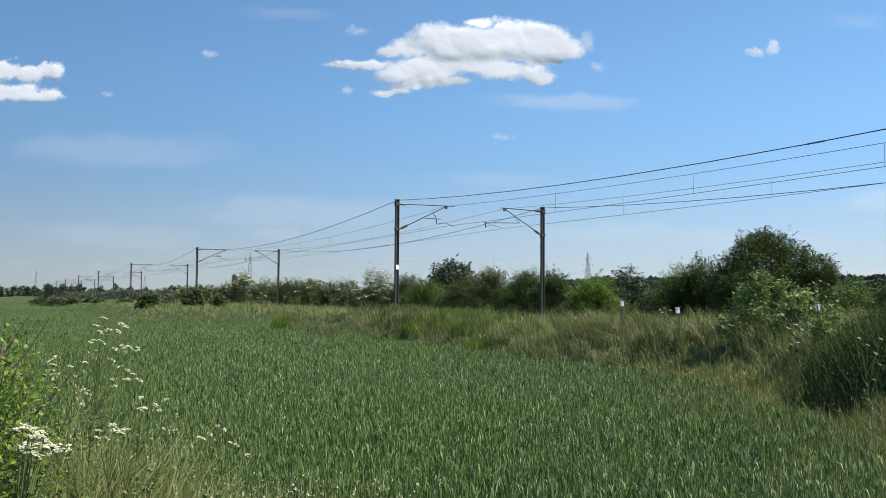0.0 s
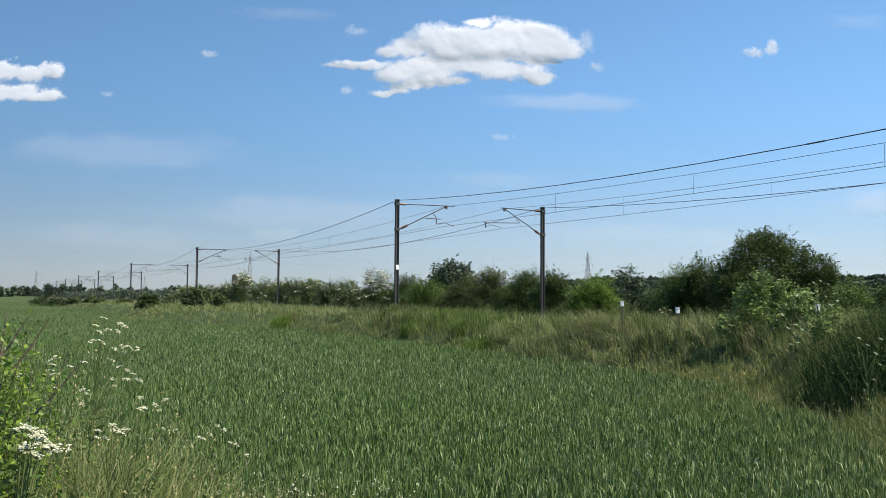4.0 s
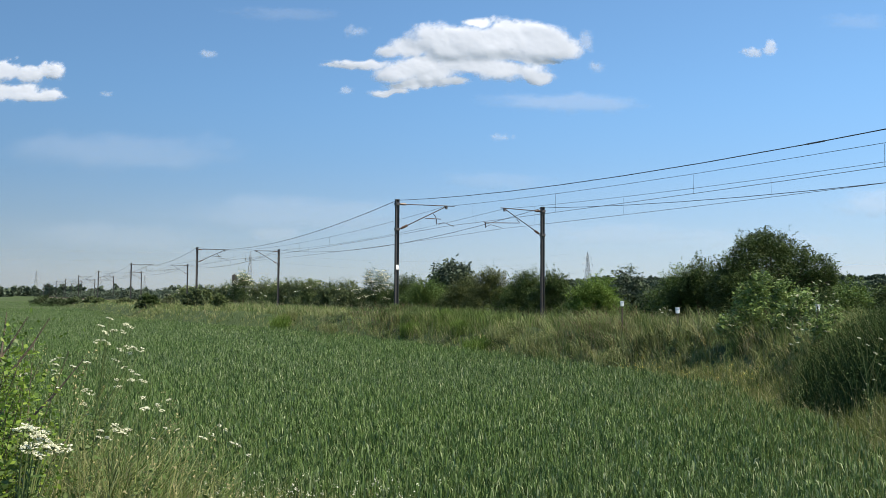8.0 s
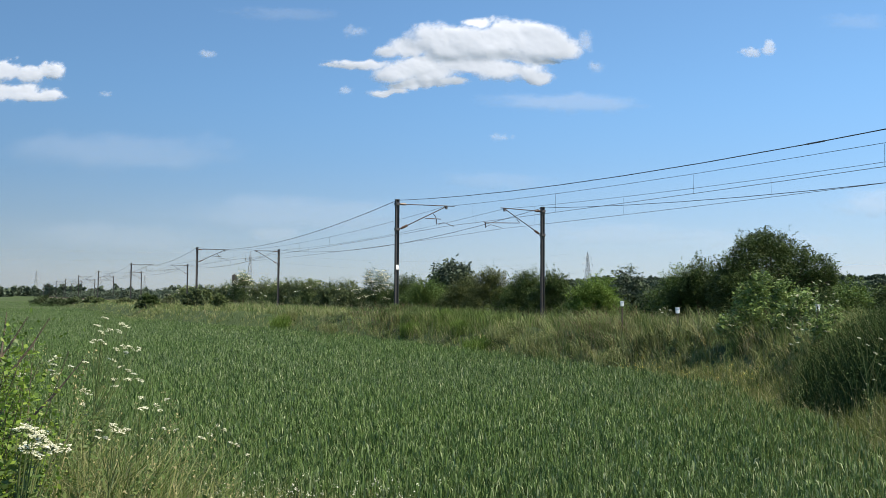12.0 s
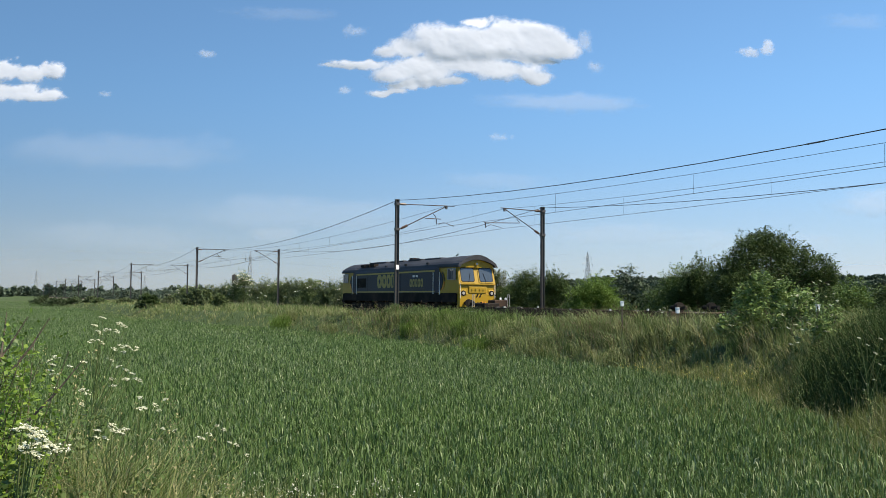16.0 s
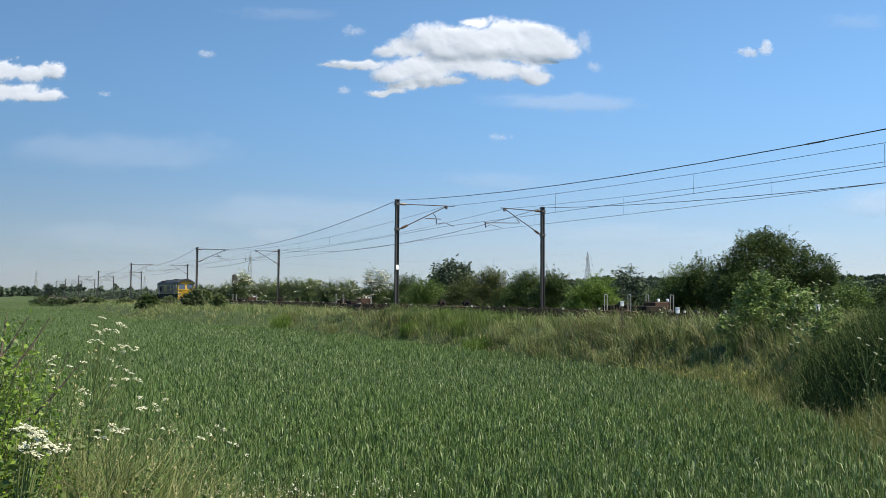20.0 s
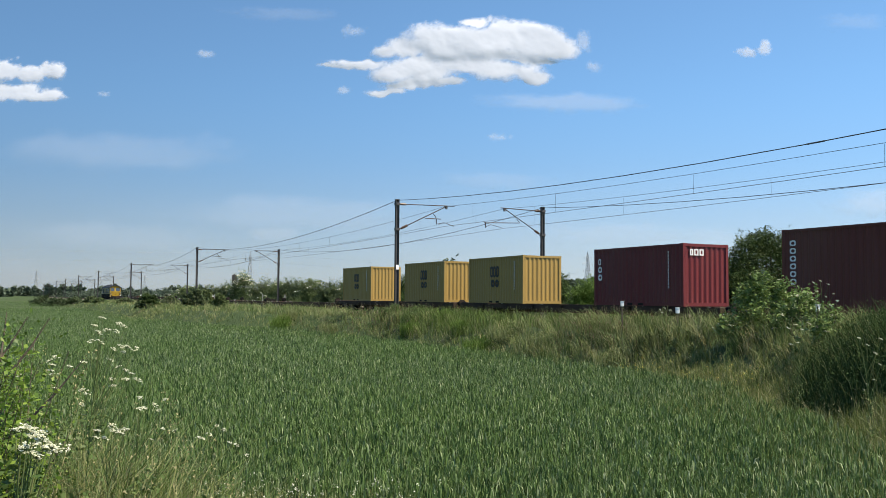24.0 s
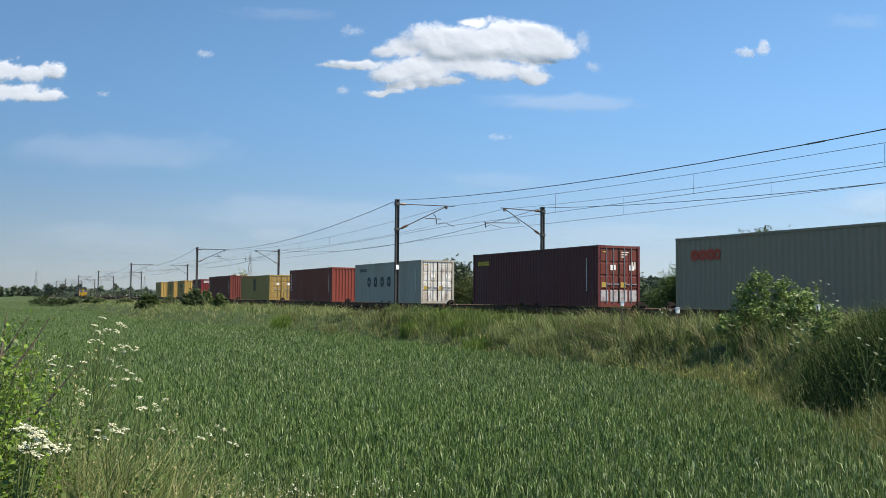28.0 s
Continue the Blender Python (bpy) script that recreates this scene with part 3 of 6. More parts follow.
def build_wires(x_earth, tx, y0, zig):
    e = empty("overhead_line", pose(0, 0, 0), label="thin overhead wires with droppers sagging between the masts", category="wires", group="overhead lines")
    lat = lambda k, u: tx + zig * (0.23 * (1 - 2 * u) * (1 if k % 2 else -1))
    wire("earth_wire", wire_points(lambda k, u: x_earth, y0, MAST_TOP - 0.03, 1.3), 0.014, M_WIRE, e, "thick dark return wire")
    wire("catenary_wire", wire_points(lat, y0, CATENARY_Z, 0.72), 0.008, M_WIRE, e)
    wire("contact_wire", wire_points(lat, y0, CONTACT_Z, 0.2), 0.009, M_COPPER, e)
    if zig > 0:
        u = 0.505
        part("splice_sleeve", one_rod((x_earth, y0 - u * SPAN - 0.35, MAST_TOP - 0.03 - 5.2 * u * (1 - u)), (x_earth, y0 - u * SPAN + 0.35, MAST_TOP - 0.03 - 5.2 * u * (1 - u)), 0.026, n=6), M_WIRE, e, "dark splice sleeve")
    for k in range(-1, 4):
        for u in (0.06, 0.2, 0.36, 0.5, 0.64, 0.8, 0.94):
            x, y = lat(k, u), y0 + (k + u) * SPAN
            q4 = 4 * u * (1 - u)
            part("dropper", one_rod((x, y, CONTACT_Z - 0.2 * q4), (x, y, CATENARY_Z - 0.72 * q4), 0.006, n=4), M_WIRE, e)


build_wires(MAST_1, TRACK_1 + 0.35, MAST_Y1, 1)
build_wires(MAST_2, TRACK_2 + 0.35, MAST_Y2, -1)
# ---------------------------------------------------------------- shrubs and trees
def crown_points(rng, w, h, base, n_clump, per, lumps=6, spiky=0.25, depth=None, shape=None):
    """Leaf centres of an uneven crown: overlapping lumps, leafy sprays that arch out of their skins, shoots at the top.

    shape, where given, lists the lumps as (x, z, radius) in metres; their depth is spread at random."""
    depth = depth or w
    cs, rs = [], []
    if shape:
        for x, z, r in shape:
            for back in (0, 1):
                cs.append(np.array([x + rng.normal(0, 0.12) * r, rng.uniform(-0.32, 0.32) * depth * (0.4 + 0.6 * back), z - back * 0.12 * r]))
                rs.append(np.array([r, r * 1.1, r * 0.95]))
    else:
        for i in range(lumps):
            a, top = rng.uniform(0, 6.283), rng.uniform(0.45, 0.98)
            q = rng.uniform(0.1, 0.42) * (1.12 - top) * 1.5
            r = rng.uniform(0.16, 0.29)
            cs.append(np.array([np.cos(a) * q * w, np.sin(a) * q * depth, base + (h - base) * max(0.18, top - r * 0.9)]))
            rs.append(np.array([r * w, r * depth, r * 0.9 * (h - base)]))
        cs.append(np.array([0, 0, base + (h - base) * 0.60]))
        rs.append(np.array([0.28 * w, 0.3 * depth, 0.36 * (h - base)]))
        for s in (-1, 1):
            cs.append(np.array([s * 0.3 * w, rng.uniform(-0.1, 0.1) * depth, base + (h - base) * 0.28]))
            rs.append(np.array([0.22 * w, 0.3 * depth, 0.3 * (h - base)]))
    cs, rs = np.array(cs), np.array(rs)
    size = rs[:, 0] * rs[:, 2]
    k = rng.choice(len(cs), n_clump, p=size / size.sum())
    d = rng.normal(0, 1, (n_clump, 3))
    d /= np.linalg.norm(d, axis=1)[:, None]
    rad = rng.uniform(0.25, 1.0, n_clump) ** 0.5
    tip = rng.uniform(0, 1, n_clump) < spiky
    rad = np.where(tip, rng.uniform(0.82, 1.0, n_clump), rad)
    C = cs[k] + d * rs[k] * rad[:, None]
    C[:, 2] = np.maximum(C[:, 2], 0.12 + rng.uniform(0, 0.3, n_clump))
    # every clump is a spray: leaves strung along an axis that runs outward, then rises (shoots) or hangs
    axis = d * np.array([1, 1, 0.6]) + rng.normal(0, 0.45, (n_clump, 3))
    axis[:, 2] += np.where(tip, rng.uniform(0.1, 1.0, n_clump), rng.uniform(-0.75, 0.35, n_clump))
    axis /= np.linalg.norm(axis, axis=1)[:, None] + 1e-9
    unit = 0.5 * (rs[k][:, 0] + rs[k][:, 2])
    span = unit * np.where(tip, 0.30 + 0.75 * rng.uniform(0, 1, n_clump) ** 2, rng.uniform(0.28, 0.6, n_clump))
    s = rng.uniform(-0.6, 1.0, (n_clump, per))
    fat = np.where(tip, 0.04, 0.16)[:, None] * unit[:, None] * np.where(tip[:, None], 1.35 - 0.75 * s, 1.1 - 0.4 * s)
    sag = np.where(tip, 0.10, 0.32)[:, None] * span[:, None] * np.clip(s, 0, 1) ** 2
    L = C[:, None] + axis[:, None] * (s * span[:, None])[..., None] + np.clip(rng.normal(0, 1, (n_clump, per, 3)), -1.6, 1.6) * fat[..., None]
    L[..., 2] -= sag
    L = L.reshape(-1, 3)
    L[:, 2] = np.maximum(L[:, 2], 0.05)
    return C, L


def shrub(name, label, x, y, w, h, material, seed, leaf=0.12, n=5000, stems=5, flowers=0, base=0.1, z=None, spiky=0.25, lumps=6, category="shrub", trunk=0.05, depth=None, flower_size=0.16, parent_group="", shape=None, per=36):
    rng = np.random.RandomState(seed)
    z = float(ground_z(x, y)) - 0.05 if z is None else z
    e = empty(name, pose(x, y, z, 0, 0, -YAW), label=label, category=category, group=parent_group)
    C, L = crown_points(rng, w, h, base, max(20, n // per), per, lumps, spiky, depth, shape)
    bm = bmesh.new()
    fork = Vector((0, 0, h * 0.22))
    if trunk > 0.09:
        rod(bm, (0, 0, -0.1), fork, trunk * 1.5, trunk, 9)
    for c in C[rng.choice(len(C), min(len(C), stems * 3), replace=False)]:
        c = Vector(c)
        b = Vector((rng.normal(0, 0.06) * w, rng.normal(0, 0.06) * w, 0)) if trunk <= 0.09 else fork
        m = b.lerp(c, 0.5) + Vector((rng.normal(0, 0.04) * w, rng.normal(0, 0.04) * w, 0.05 * h))
        rod(bm, b, m, trunk * 0.6, trunk * 0.4, 5)
        rod(bm, m, c, trunk * 0.4, trunk * 0.12, 5)
    part("trunk" if trunk > 0.09 else "branchwork", bm, M_TWIG, e, "grey-brown bark")
    size = leaf * rng.uniform(0.6, 1.35, len(L))
    size[rng.uniform(0, 1, len(L)) < 0.06] *= 1.4
    v, f = leaf_tris(L, size, rng, 0.42) if y > 25 else leaves(L, size, rng, 0.5)
    part("crown", raw_mesh("crown", v, [f], material), None, e)
    if flowers:
        top = C[(C[:, 2] > h * 0.3)]
        away = np.hypot(top[:, 0] / w, top[:, 1] / (depth or w)) + 0.6 * top[:, 2] / h
        top = top[away > np.median(away)]
        c = top[rng.randint(0, len(top), flowers)] * np.array([1.12, 1.12, 1.05])
        k = 9
        fl = np.repeat(c, k, 0) + rng.normal(0, 1, (len(c) * k, 3)) * np.array([0.45, 0.45, 0.12]) * flower_size
        v, f = leaves(fl, flower_size * 0.5, rng, 0.35)
        part("blossom", raw_mesh("blossom", v, [f], M_FLOWER), None, e, "flat cream flower heads")
    return e


def build_hedge():
    """The hedge behind the far track: x, y, width, top height above the datum, leaf kind, blossom, depth."""
    H = M_HEDGE
    rows = [
        (37.0, 90.5, 5.2, 5.95, H[0], 170, "flowering elder bush thick with cream blossom"),
        (37.5, 84.0, 4.2, 5.15, H[0], 0, "dark green hawthorn bush in the lineside hedge"),
        (36.5, 77.2, 4.4, 4.75, H[1], 0, "mid-green sallow bush in the lineside hedge"),
        (38.2, 71.5, 4.6, 5.2, H[2], 0, "brownish green blackthorn bush in the lineside hedge"),
        (38.0, 66.8, 4.4, 5.35, H[2], 0, "brownish green blackthorn bush in the lineside hedge"),
        (37.8, 60.4, 4.3, 5.1, H[0], 0, "dark green hawthorn bush in the lineside hedge"),
        (37.3, 56.6, 3.4, 4.85, H[0], 0, "dark green hawthorn bush in the lineside hedge"),
        (37.0, 50.8, 3.9, 4.3, H[3], 0, "bright green field maple bush in the lineside hedge"),
        (38.5, 43.6, 3.2, 5.0, H[1], 0, "mid-green sallow bush in the lineside hedge"),
        (38.0, 41.2, 3.2, 5.35, H[0], 0, "dark green hawthorn bush in the lineside hedge"),
        (39.0, 80.6, 5.0, 4.1, H[1], 0, "mid-green sallow bush in the lineside hedge"),
        (39.0, 74.3, 5.0, 4.2, H[0], 0, "dark green hawthorn bush in the lineside hedge"),
        (39.2, 63.6, 5.0, 4.3, H[1], 0, "mid-green sallow bush in the lineside hedge"),
        (39.0, 53.7, 4.6, 3.7, H[0], 0, "dark green hawthorn bush in the lineside hedge"),
        (40.0, 47.0, 5.0, 3.6, H[0], 0, "dark green hawthorn bush in the lineside hedge"),
        (46.0, 37.5, 4.2, 4.0, H[1], 0, "mid-green sallow bush in the lineside hedge"),
        (47.0, 33.0, 4.4, 4.1, H[0], 0, "dark green hawthorn bush in the lineside hedge"),
    ]
    for i, (x, y, w, top, m, fl, label) in enumerate(rows):
        z = float(ground_z(x, y))
        shrub("shrub", label, x, y, w * (1.0 if fl else 1.2), top - z, m, 100 + i, 0.095, 26000, 6, fl, lumps=11, spiky=0.26, parent_group="lineside hedge", flower_size=0.3, depth=4.2)
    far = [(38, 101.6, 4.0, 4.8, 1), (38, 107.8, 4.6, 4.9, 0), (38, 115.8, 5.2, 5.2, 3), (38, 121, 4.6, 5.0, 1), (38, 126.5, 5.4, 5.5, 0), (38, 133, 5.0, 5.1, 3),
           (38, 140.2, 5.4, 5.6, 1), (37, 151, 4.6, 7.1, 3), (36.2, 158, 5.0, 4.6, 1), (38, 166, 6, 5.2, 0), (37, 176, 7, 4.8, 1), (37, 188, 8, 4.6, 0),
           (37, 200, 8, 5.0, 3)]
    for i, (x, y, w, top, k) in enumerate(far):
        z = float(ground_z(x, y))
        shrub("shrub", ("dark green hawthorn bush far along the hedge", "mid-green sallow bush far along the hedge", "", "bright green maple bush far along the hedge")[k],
              x, y, w * 1.05, top - z, M_HEDGE_HAZY[(0, 1, 1, 2)[k]], 150 + i, 0.15, 15000, 4, 150 if y == 151 else 18 if k == 3 else 5 if k == 1 else 0, spiky=0.2, parent_group="lineside hedge", flower_size=0.4, depth=5)
    for i in range(26):
        y = 212 + i * 13.5
        shrub("shrub", "dark green hawthorn bush far along the hedge", 37 + (i * 7 % 5) - 2, y, 12.5, 2.3 + (i * 5 % 7) * 0.3, M_HAZY_TREE, 180 + i, 0.34, 3400, 2, spiky=0.15, parent_group="lineside hedge", depth=6)


build_hedge()


def build_near_bank_shrubs():
    H, F = M_HEDGE, M_HEDGE_HAZY
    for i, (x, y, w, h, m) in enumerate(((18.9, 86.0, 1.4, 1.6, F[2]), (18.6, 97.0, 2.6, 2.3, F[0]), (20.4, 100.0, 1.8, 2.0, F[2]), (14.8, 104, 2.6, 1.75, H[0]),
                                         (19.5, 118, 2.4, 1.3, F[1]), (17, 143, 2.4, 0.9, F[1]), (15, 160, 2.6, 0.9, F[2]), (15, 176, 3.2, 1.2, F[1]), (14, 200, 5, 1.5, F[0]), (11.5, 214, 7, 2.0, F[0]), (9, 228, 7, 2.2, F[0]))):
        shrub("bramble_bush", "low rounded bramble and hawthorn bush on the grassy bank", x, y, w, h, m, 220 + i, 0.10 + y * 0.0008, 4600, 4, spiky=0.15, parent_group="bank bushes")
    # elder in front of the line, tall tree behind it
    shrub("elder_bush", "young flowering elder bush with pale green leaves on the bank", 20.9, 19.54, 2.1, 2.3, M_ELDER, 301, 0.10, 9000, z=float(ground_z(20.9, 19.54)) - 0.3, stems=7, flowers=13, base=0.3, spiky=0.2, flower_size=0.07, category="shrub", depth=1.5,
          per=16,
          shape=[(-0.42, 2.12, 0.34), (-0.78, 1.75, 0.32), (0.24, 1.84, 0.34), (0.58, 1.60, 0.38), (0.98, 1.28, 0.36), (-0.85, 1.2, 0.42), (-0.2, 1.2, 0.55), (0.45, 0.9, 0.55), (-0.8, 0.6, 0.45), (-1.4, 0.80, 0.32)])
    shrub("elder_bush", "young flowering elder bush with pale green leaves on the bank", 20.5, 18.15, 1.6, 1.8, M_ELDER, 305, 0.09, 2600, 6, 12, z=float(ground_z(20.5, 18.15)) - 0.3, base=0.6, spiky=0.3, flower_size=0.12, lumps=5, category="shrub")
    shrub("elder_bush", "young flowering elder bush with pale green leaves on the bank", 18.35, 15.7, 1.3, 1.75, M_ELDER, 307, 0.085, 1800, 5, 10, z=float(ground_z(18.35, 15.7)) - 0.25, spiky=0.3, flower_size=0.09, lumps=4, category="shrub")
    shrub("tree", "broad dark green hawthorn tree with drooping side branches", 36.0, 33.9, 6.6, 5.7, M_HEDGE[0], 310, 0.078, 140000, 14, 0, spiky=0.3, category="tree", trunk=0.16, depth=4.6, per=56,
          shape=[(-0.45, 4.92, 0.70), (-1.25, 4.45, 0.70), (-2.15, 3.55, 0.70), (-2.45, 2.8, 0.75), (0.45, 4.65, 0.75), (1.2, 4.15, 0.75), (1.9, 3.6, 0.75), (2.55, 3.2, 0.62), (3.05, 2.85, 0.38),
                 (0.0, 3.2, 1.75), (1.5, 2.5, 1.35), (-1.35, 2.3, 1.4), (2.5, 1.8, 0.8), (-2.4, 1.4, 0.9), (0.1, 1.4, 1.5)])
    for i, (x, y, w, top, m) in enumerate(((43.0, 34.6, 3.4, 3.55, H[1]), (44.6, 33.6, 3.2, 3.9, H[0]), (40.5, 36.5, 3.0, 2.9, H[0]))):
        shrub("shrub", "rounded dark green hawthorn bush beyond the railway", x, y, w, top - float(ground_z(x, y)), m, 330 + i, 0.12, 9000, 5, spiky=0.2, parent_group="lineside hedge")
    shrub("tree", "grey-green tree standing behind the lineside hedge", 60, 118, 11.0, 7.7, M_HAZY_TREE, 312, 0.36, 18000, 8, spiky=0.2, lumps=8, category="tree", trunk=0.2)
    shrub("tree", "slender grey-green poplar behind the hedge", 70, 89, 6.4, 6.3, M_HAZY_TREE, 313, 0.28, 11000, 8, spiky=0.3, lumps=7, category="tree", trunk=0.15)
    shrub("tree", "grey-green poplar behind the hedge", 74, 84.5, 4.0, 5.0, M_HAZY_TREE, 314, 0.28, 8000, 8, spiky=0.3, lumps=6, category="tree", trunk=0.15)


build_near_bank_shrubs()


def build_far_trees():
    """Distant woods and hedge lines, each row one mass of uneven crowns."""
    rng = np.random.RandomState(400)

    def row(label, az0, az1, dist, top, n, leaf, jitter=0.12):
        packs = []
        for i in range(n):
            a = radians(az0 + (az1 - az0) * (i + rng.uniform(-0.4, 0.4)) / n)
            d = dist * rng.uniform(1 - jitter, 1 + jitter)
            x, y = d * math.sin(a), d * math.cos(a)
            h = top * rng.uniform(0.6, 1.05)
            w = dist * radians(abs(az1 - az0)) / n * rng.uniform(1.2, 2.0)
            C, L = crown_points(rng, w, h, 0, 60, 8, 5, 0.1)
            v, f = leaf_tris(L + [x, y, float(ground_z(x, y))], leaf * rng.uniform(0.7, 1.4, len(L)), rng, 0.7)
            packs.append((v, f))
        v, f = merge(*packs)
        tagged(new("far_woods", raw_mesh("far_woods", v, f, M_HAZY_TREE)), label, "woodland", kind="stuff")

    row("line of distant trees at the end of the fields", -3, 14, 900, 11, 46, 3.2)
    row("scattered distant trees beyond the railway", 8, 30, 520, 7.5, 40, 1.9)
    row("distant wooded rise on the skyline", 34, 56, 2600, 15, 90, 8)
    row("wood on the slope below the skyline", 38, 56, 1200, 10, 60, 4.0)
    row("belt of trees below the far hills", 26, 54, 1700, 15, 48, 6.5)
    row("far hedgerow trees across the meadow", 26, 46, 380, 6.5, 34, 1.5)


build_far_trees()


def build_pylon(x, y, h, label, turn=25):
    e = empty("electricity_pylon", pose(x, y, float(ground_z(x, y)), 0, 0, turn), label=label, category="pylon", group="electricity pylons")
    t = max(0.14, h * 0.0045)
    levels = [0, 0.18, 0.34, 0.47, 0.58, 0.68, 0.78, 0.88]
    half = lambda u: h * (0.085 * (1 - u) ** 1.6 + 0.014)
    bm = bmesh.new()
    for sx in (-1, 1):
        for sy in (-1, 1):
            for a, b in zip(levels, levels[1:]):
                rod(bm, (sx * half(a), sy * half(a), a * h), (sx * half(b), sy * half(b), b * h), t, t, 4)
            rod(bm, (sx * half(0.88), sy * half(0.88), 0.88 * h), (0, 0, h), t, t * 0.6, 4)
    part("legs", bm, M_PYLON, e)
    bm = bmesh.new()
    for a, b in zip(levels, levels[1:]):
        for s in (-1, 1):
            for c in (-1, 1):
                rod(bm, (c * half(a), s * half(a), a * h), (-c * half(b), s * half(b), b * h), t * 0.6, n=4)
                rod(bm, (s * half(a), c * half(a), a * h), (s * half(b), -c * half(b), b * h), t * 0.6, n=4)
    part("bracing", bm, M_PYLON, e)
    for u, w in ((0.62, 0.17), (0.75, 0.2), (0.88, 0.15)):
        bm = bmesh.new()
        for s in (-1, 1):
            for c in (-1, 1):
                rod(bm, (0, c * half(u), u * h), (s * w * h, 0, u * h), t * 0.7, n=4)
            rod(bm, (0, 0, (u + 0.06) * h), (s * w * h, 0, u * h), t * 0.7, n=4)
            rod(bm, (s * w * h, 0, u * h), (s * w * h, 0, (u - 0.045) * h), t * 0.9, n=5)
        part("cross_arm", bm, M_PYLON, e)
    return e


def polar(az, d):
    return d * math.sin(radians(az)), d * math.cos(radians(az))


for az, d, h in ((14.19, 842, 44), (35.71, 800, 44), (1.85, 1900, 44), (7.9, 2300, 44), (5.4, 2400, 36)):
    build_pylon(*polar(az, d), h, "grey lattice electricity pylon far across the fields", 72 if az == 14.19 else 25)


def build_power_lines():
    e = empty("power_lines", pose(0, 0, 0), label="faint high-voltage lines strung between distant pylons", category="wires")
    pa, pb, pc, pd = polar(14.19, 842), polar(35.71, 800), polar(-24, 640), polar(-40, 900)
    for u in (0.58, 0.84, 1.0):
        for (x0, y0), (x1, y1) in ((pa, pb), (pc, pa), (pd, pc)):
            for off in ((-7,) if u < 1 else (0,)):
                pts = []
                for i in range(25):
                    s = i / 24
                    pts.append((x0 + (x1 - x0) * s + off, y0 + (y1 - y0) * s, 44 * u - 4 * 9 * s * (1 - s)))
                wire("conductor", pts, 0.035, M_PYLON, e)


build_power_lines()

# ---------------------------------------------------------------- clouds
def value_noise(u, v, seed, octaves=6, lac=2.0, gain=0.5):
    out, amp, tot = 0, 1.0, 0
    for o in range(octaves):
        g = np.random.RandomState(seed + o).uniform(-1, 1, (64, 64))
        s = lac ** o
        x, y = u * s % 63, v * s % 63
        i, j = np.floor(x).astype(int), np.floor(y).astype(int)
        a, b = smooth01(x - i), smooth01(y - j)
        i2, j2 = (i + 1) % 64, (j + 1) % 64
        out = out + amp * ((g[i, j] * (1 - a) + g[i2, j] * a) * (1 - b) + (g[i, j2] * (1 - a) + g[i2, j2] * a) * b)
        tot += amp
        amp *= gain
    return out / tot


def cloud_material():
    m, n, l, p = mat("cloud_vapour")
    at = n.new("ShaderNodeAttribute")
    at.attribute_name = "cover"
    df = n.new("ShaderNodeBsdfDiffuse")
    df.inputs["Color"].default_value = (0.63, 0.65, 0.70, 1)
    tl = n.new("ShaderNodeBsdfTranslucent")
    tl.inputs["Color"].default_value = (0.97, 0.97, 0.97, 1)
    mx = n.new("ShaderNodeMixShader")
    mx.inputs[0].default_value = 0.05
    l.new(df.outputs[0], mx.inputs[1])
    l.new(tl.outputs[0], mx.inputs[2])
    tp = n.new("ShaderNodeBsdfTransparent")
    m2 = n.new("ShaderNodeMixShader")
    l.new(at.outputs["Fac"], m2.inputs[0])
    l.new(tp.outputs[0], m2.inputs[1])
    l.new(mx.outputs[0], m2.inputs[2])
    l.new(m2.outputs[0], n["Material Output"].inputs["Surface"])
    return m


M_CLOUD = cloud_material()
HALF = math.tan(radians(53.02) / 2)


def sky_place(u, v, d):
    """A point d metres out, u and v in picture widths from the view's axis (right, up)."""
    return CAM_POSE @ Vector((2 * HALF * u * d, 2 * HALF * v * d, -d))


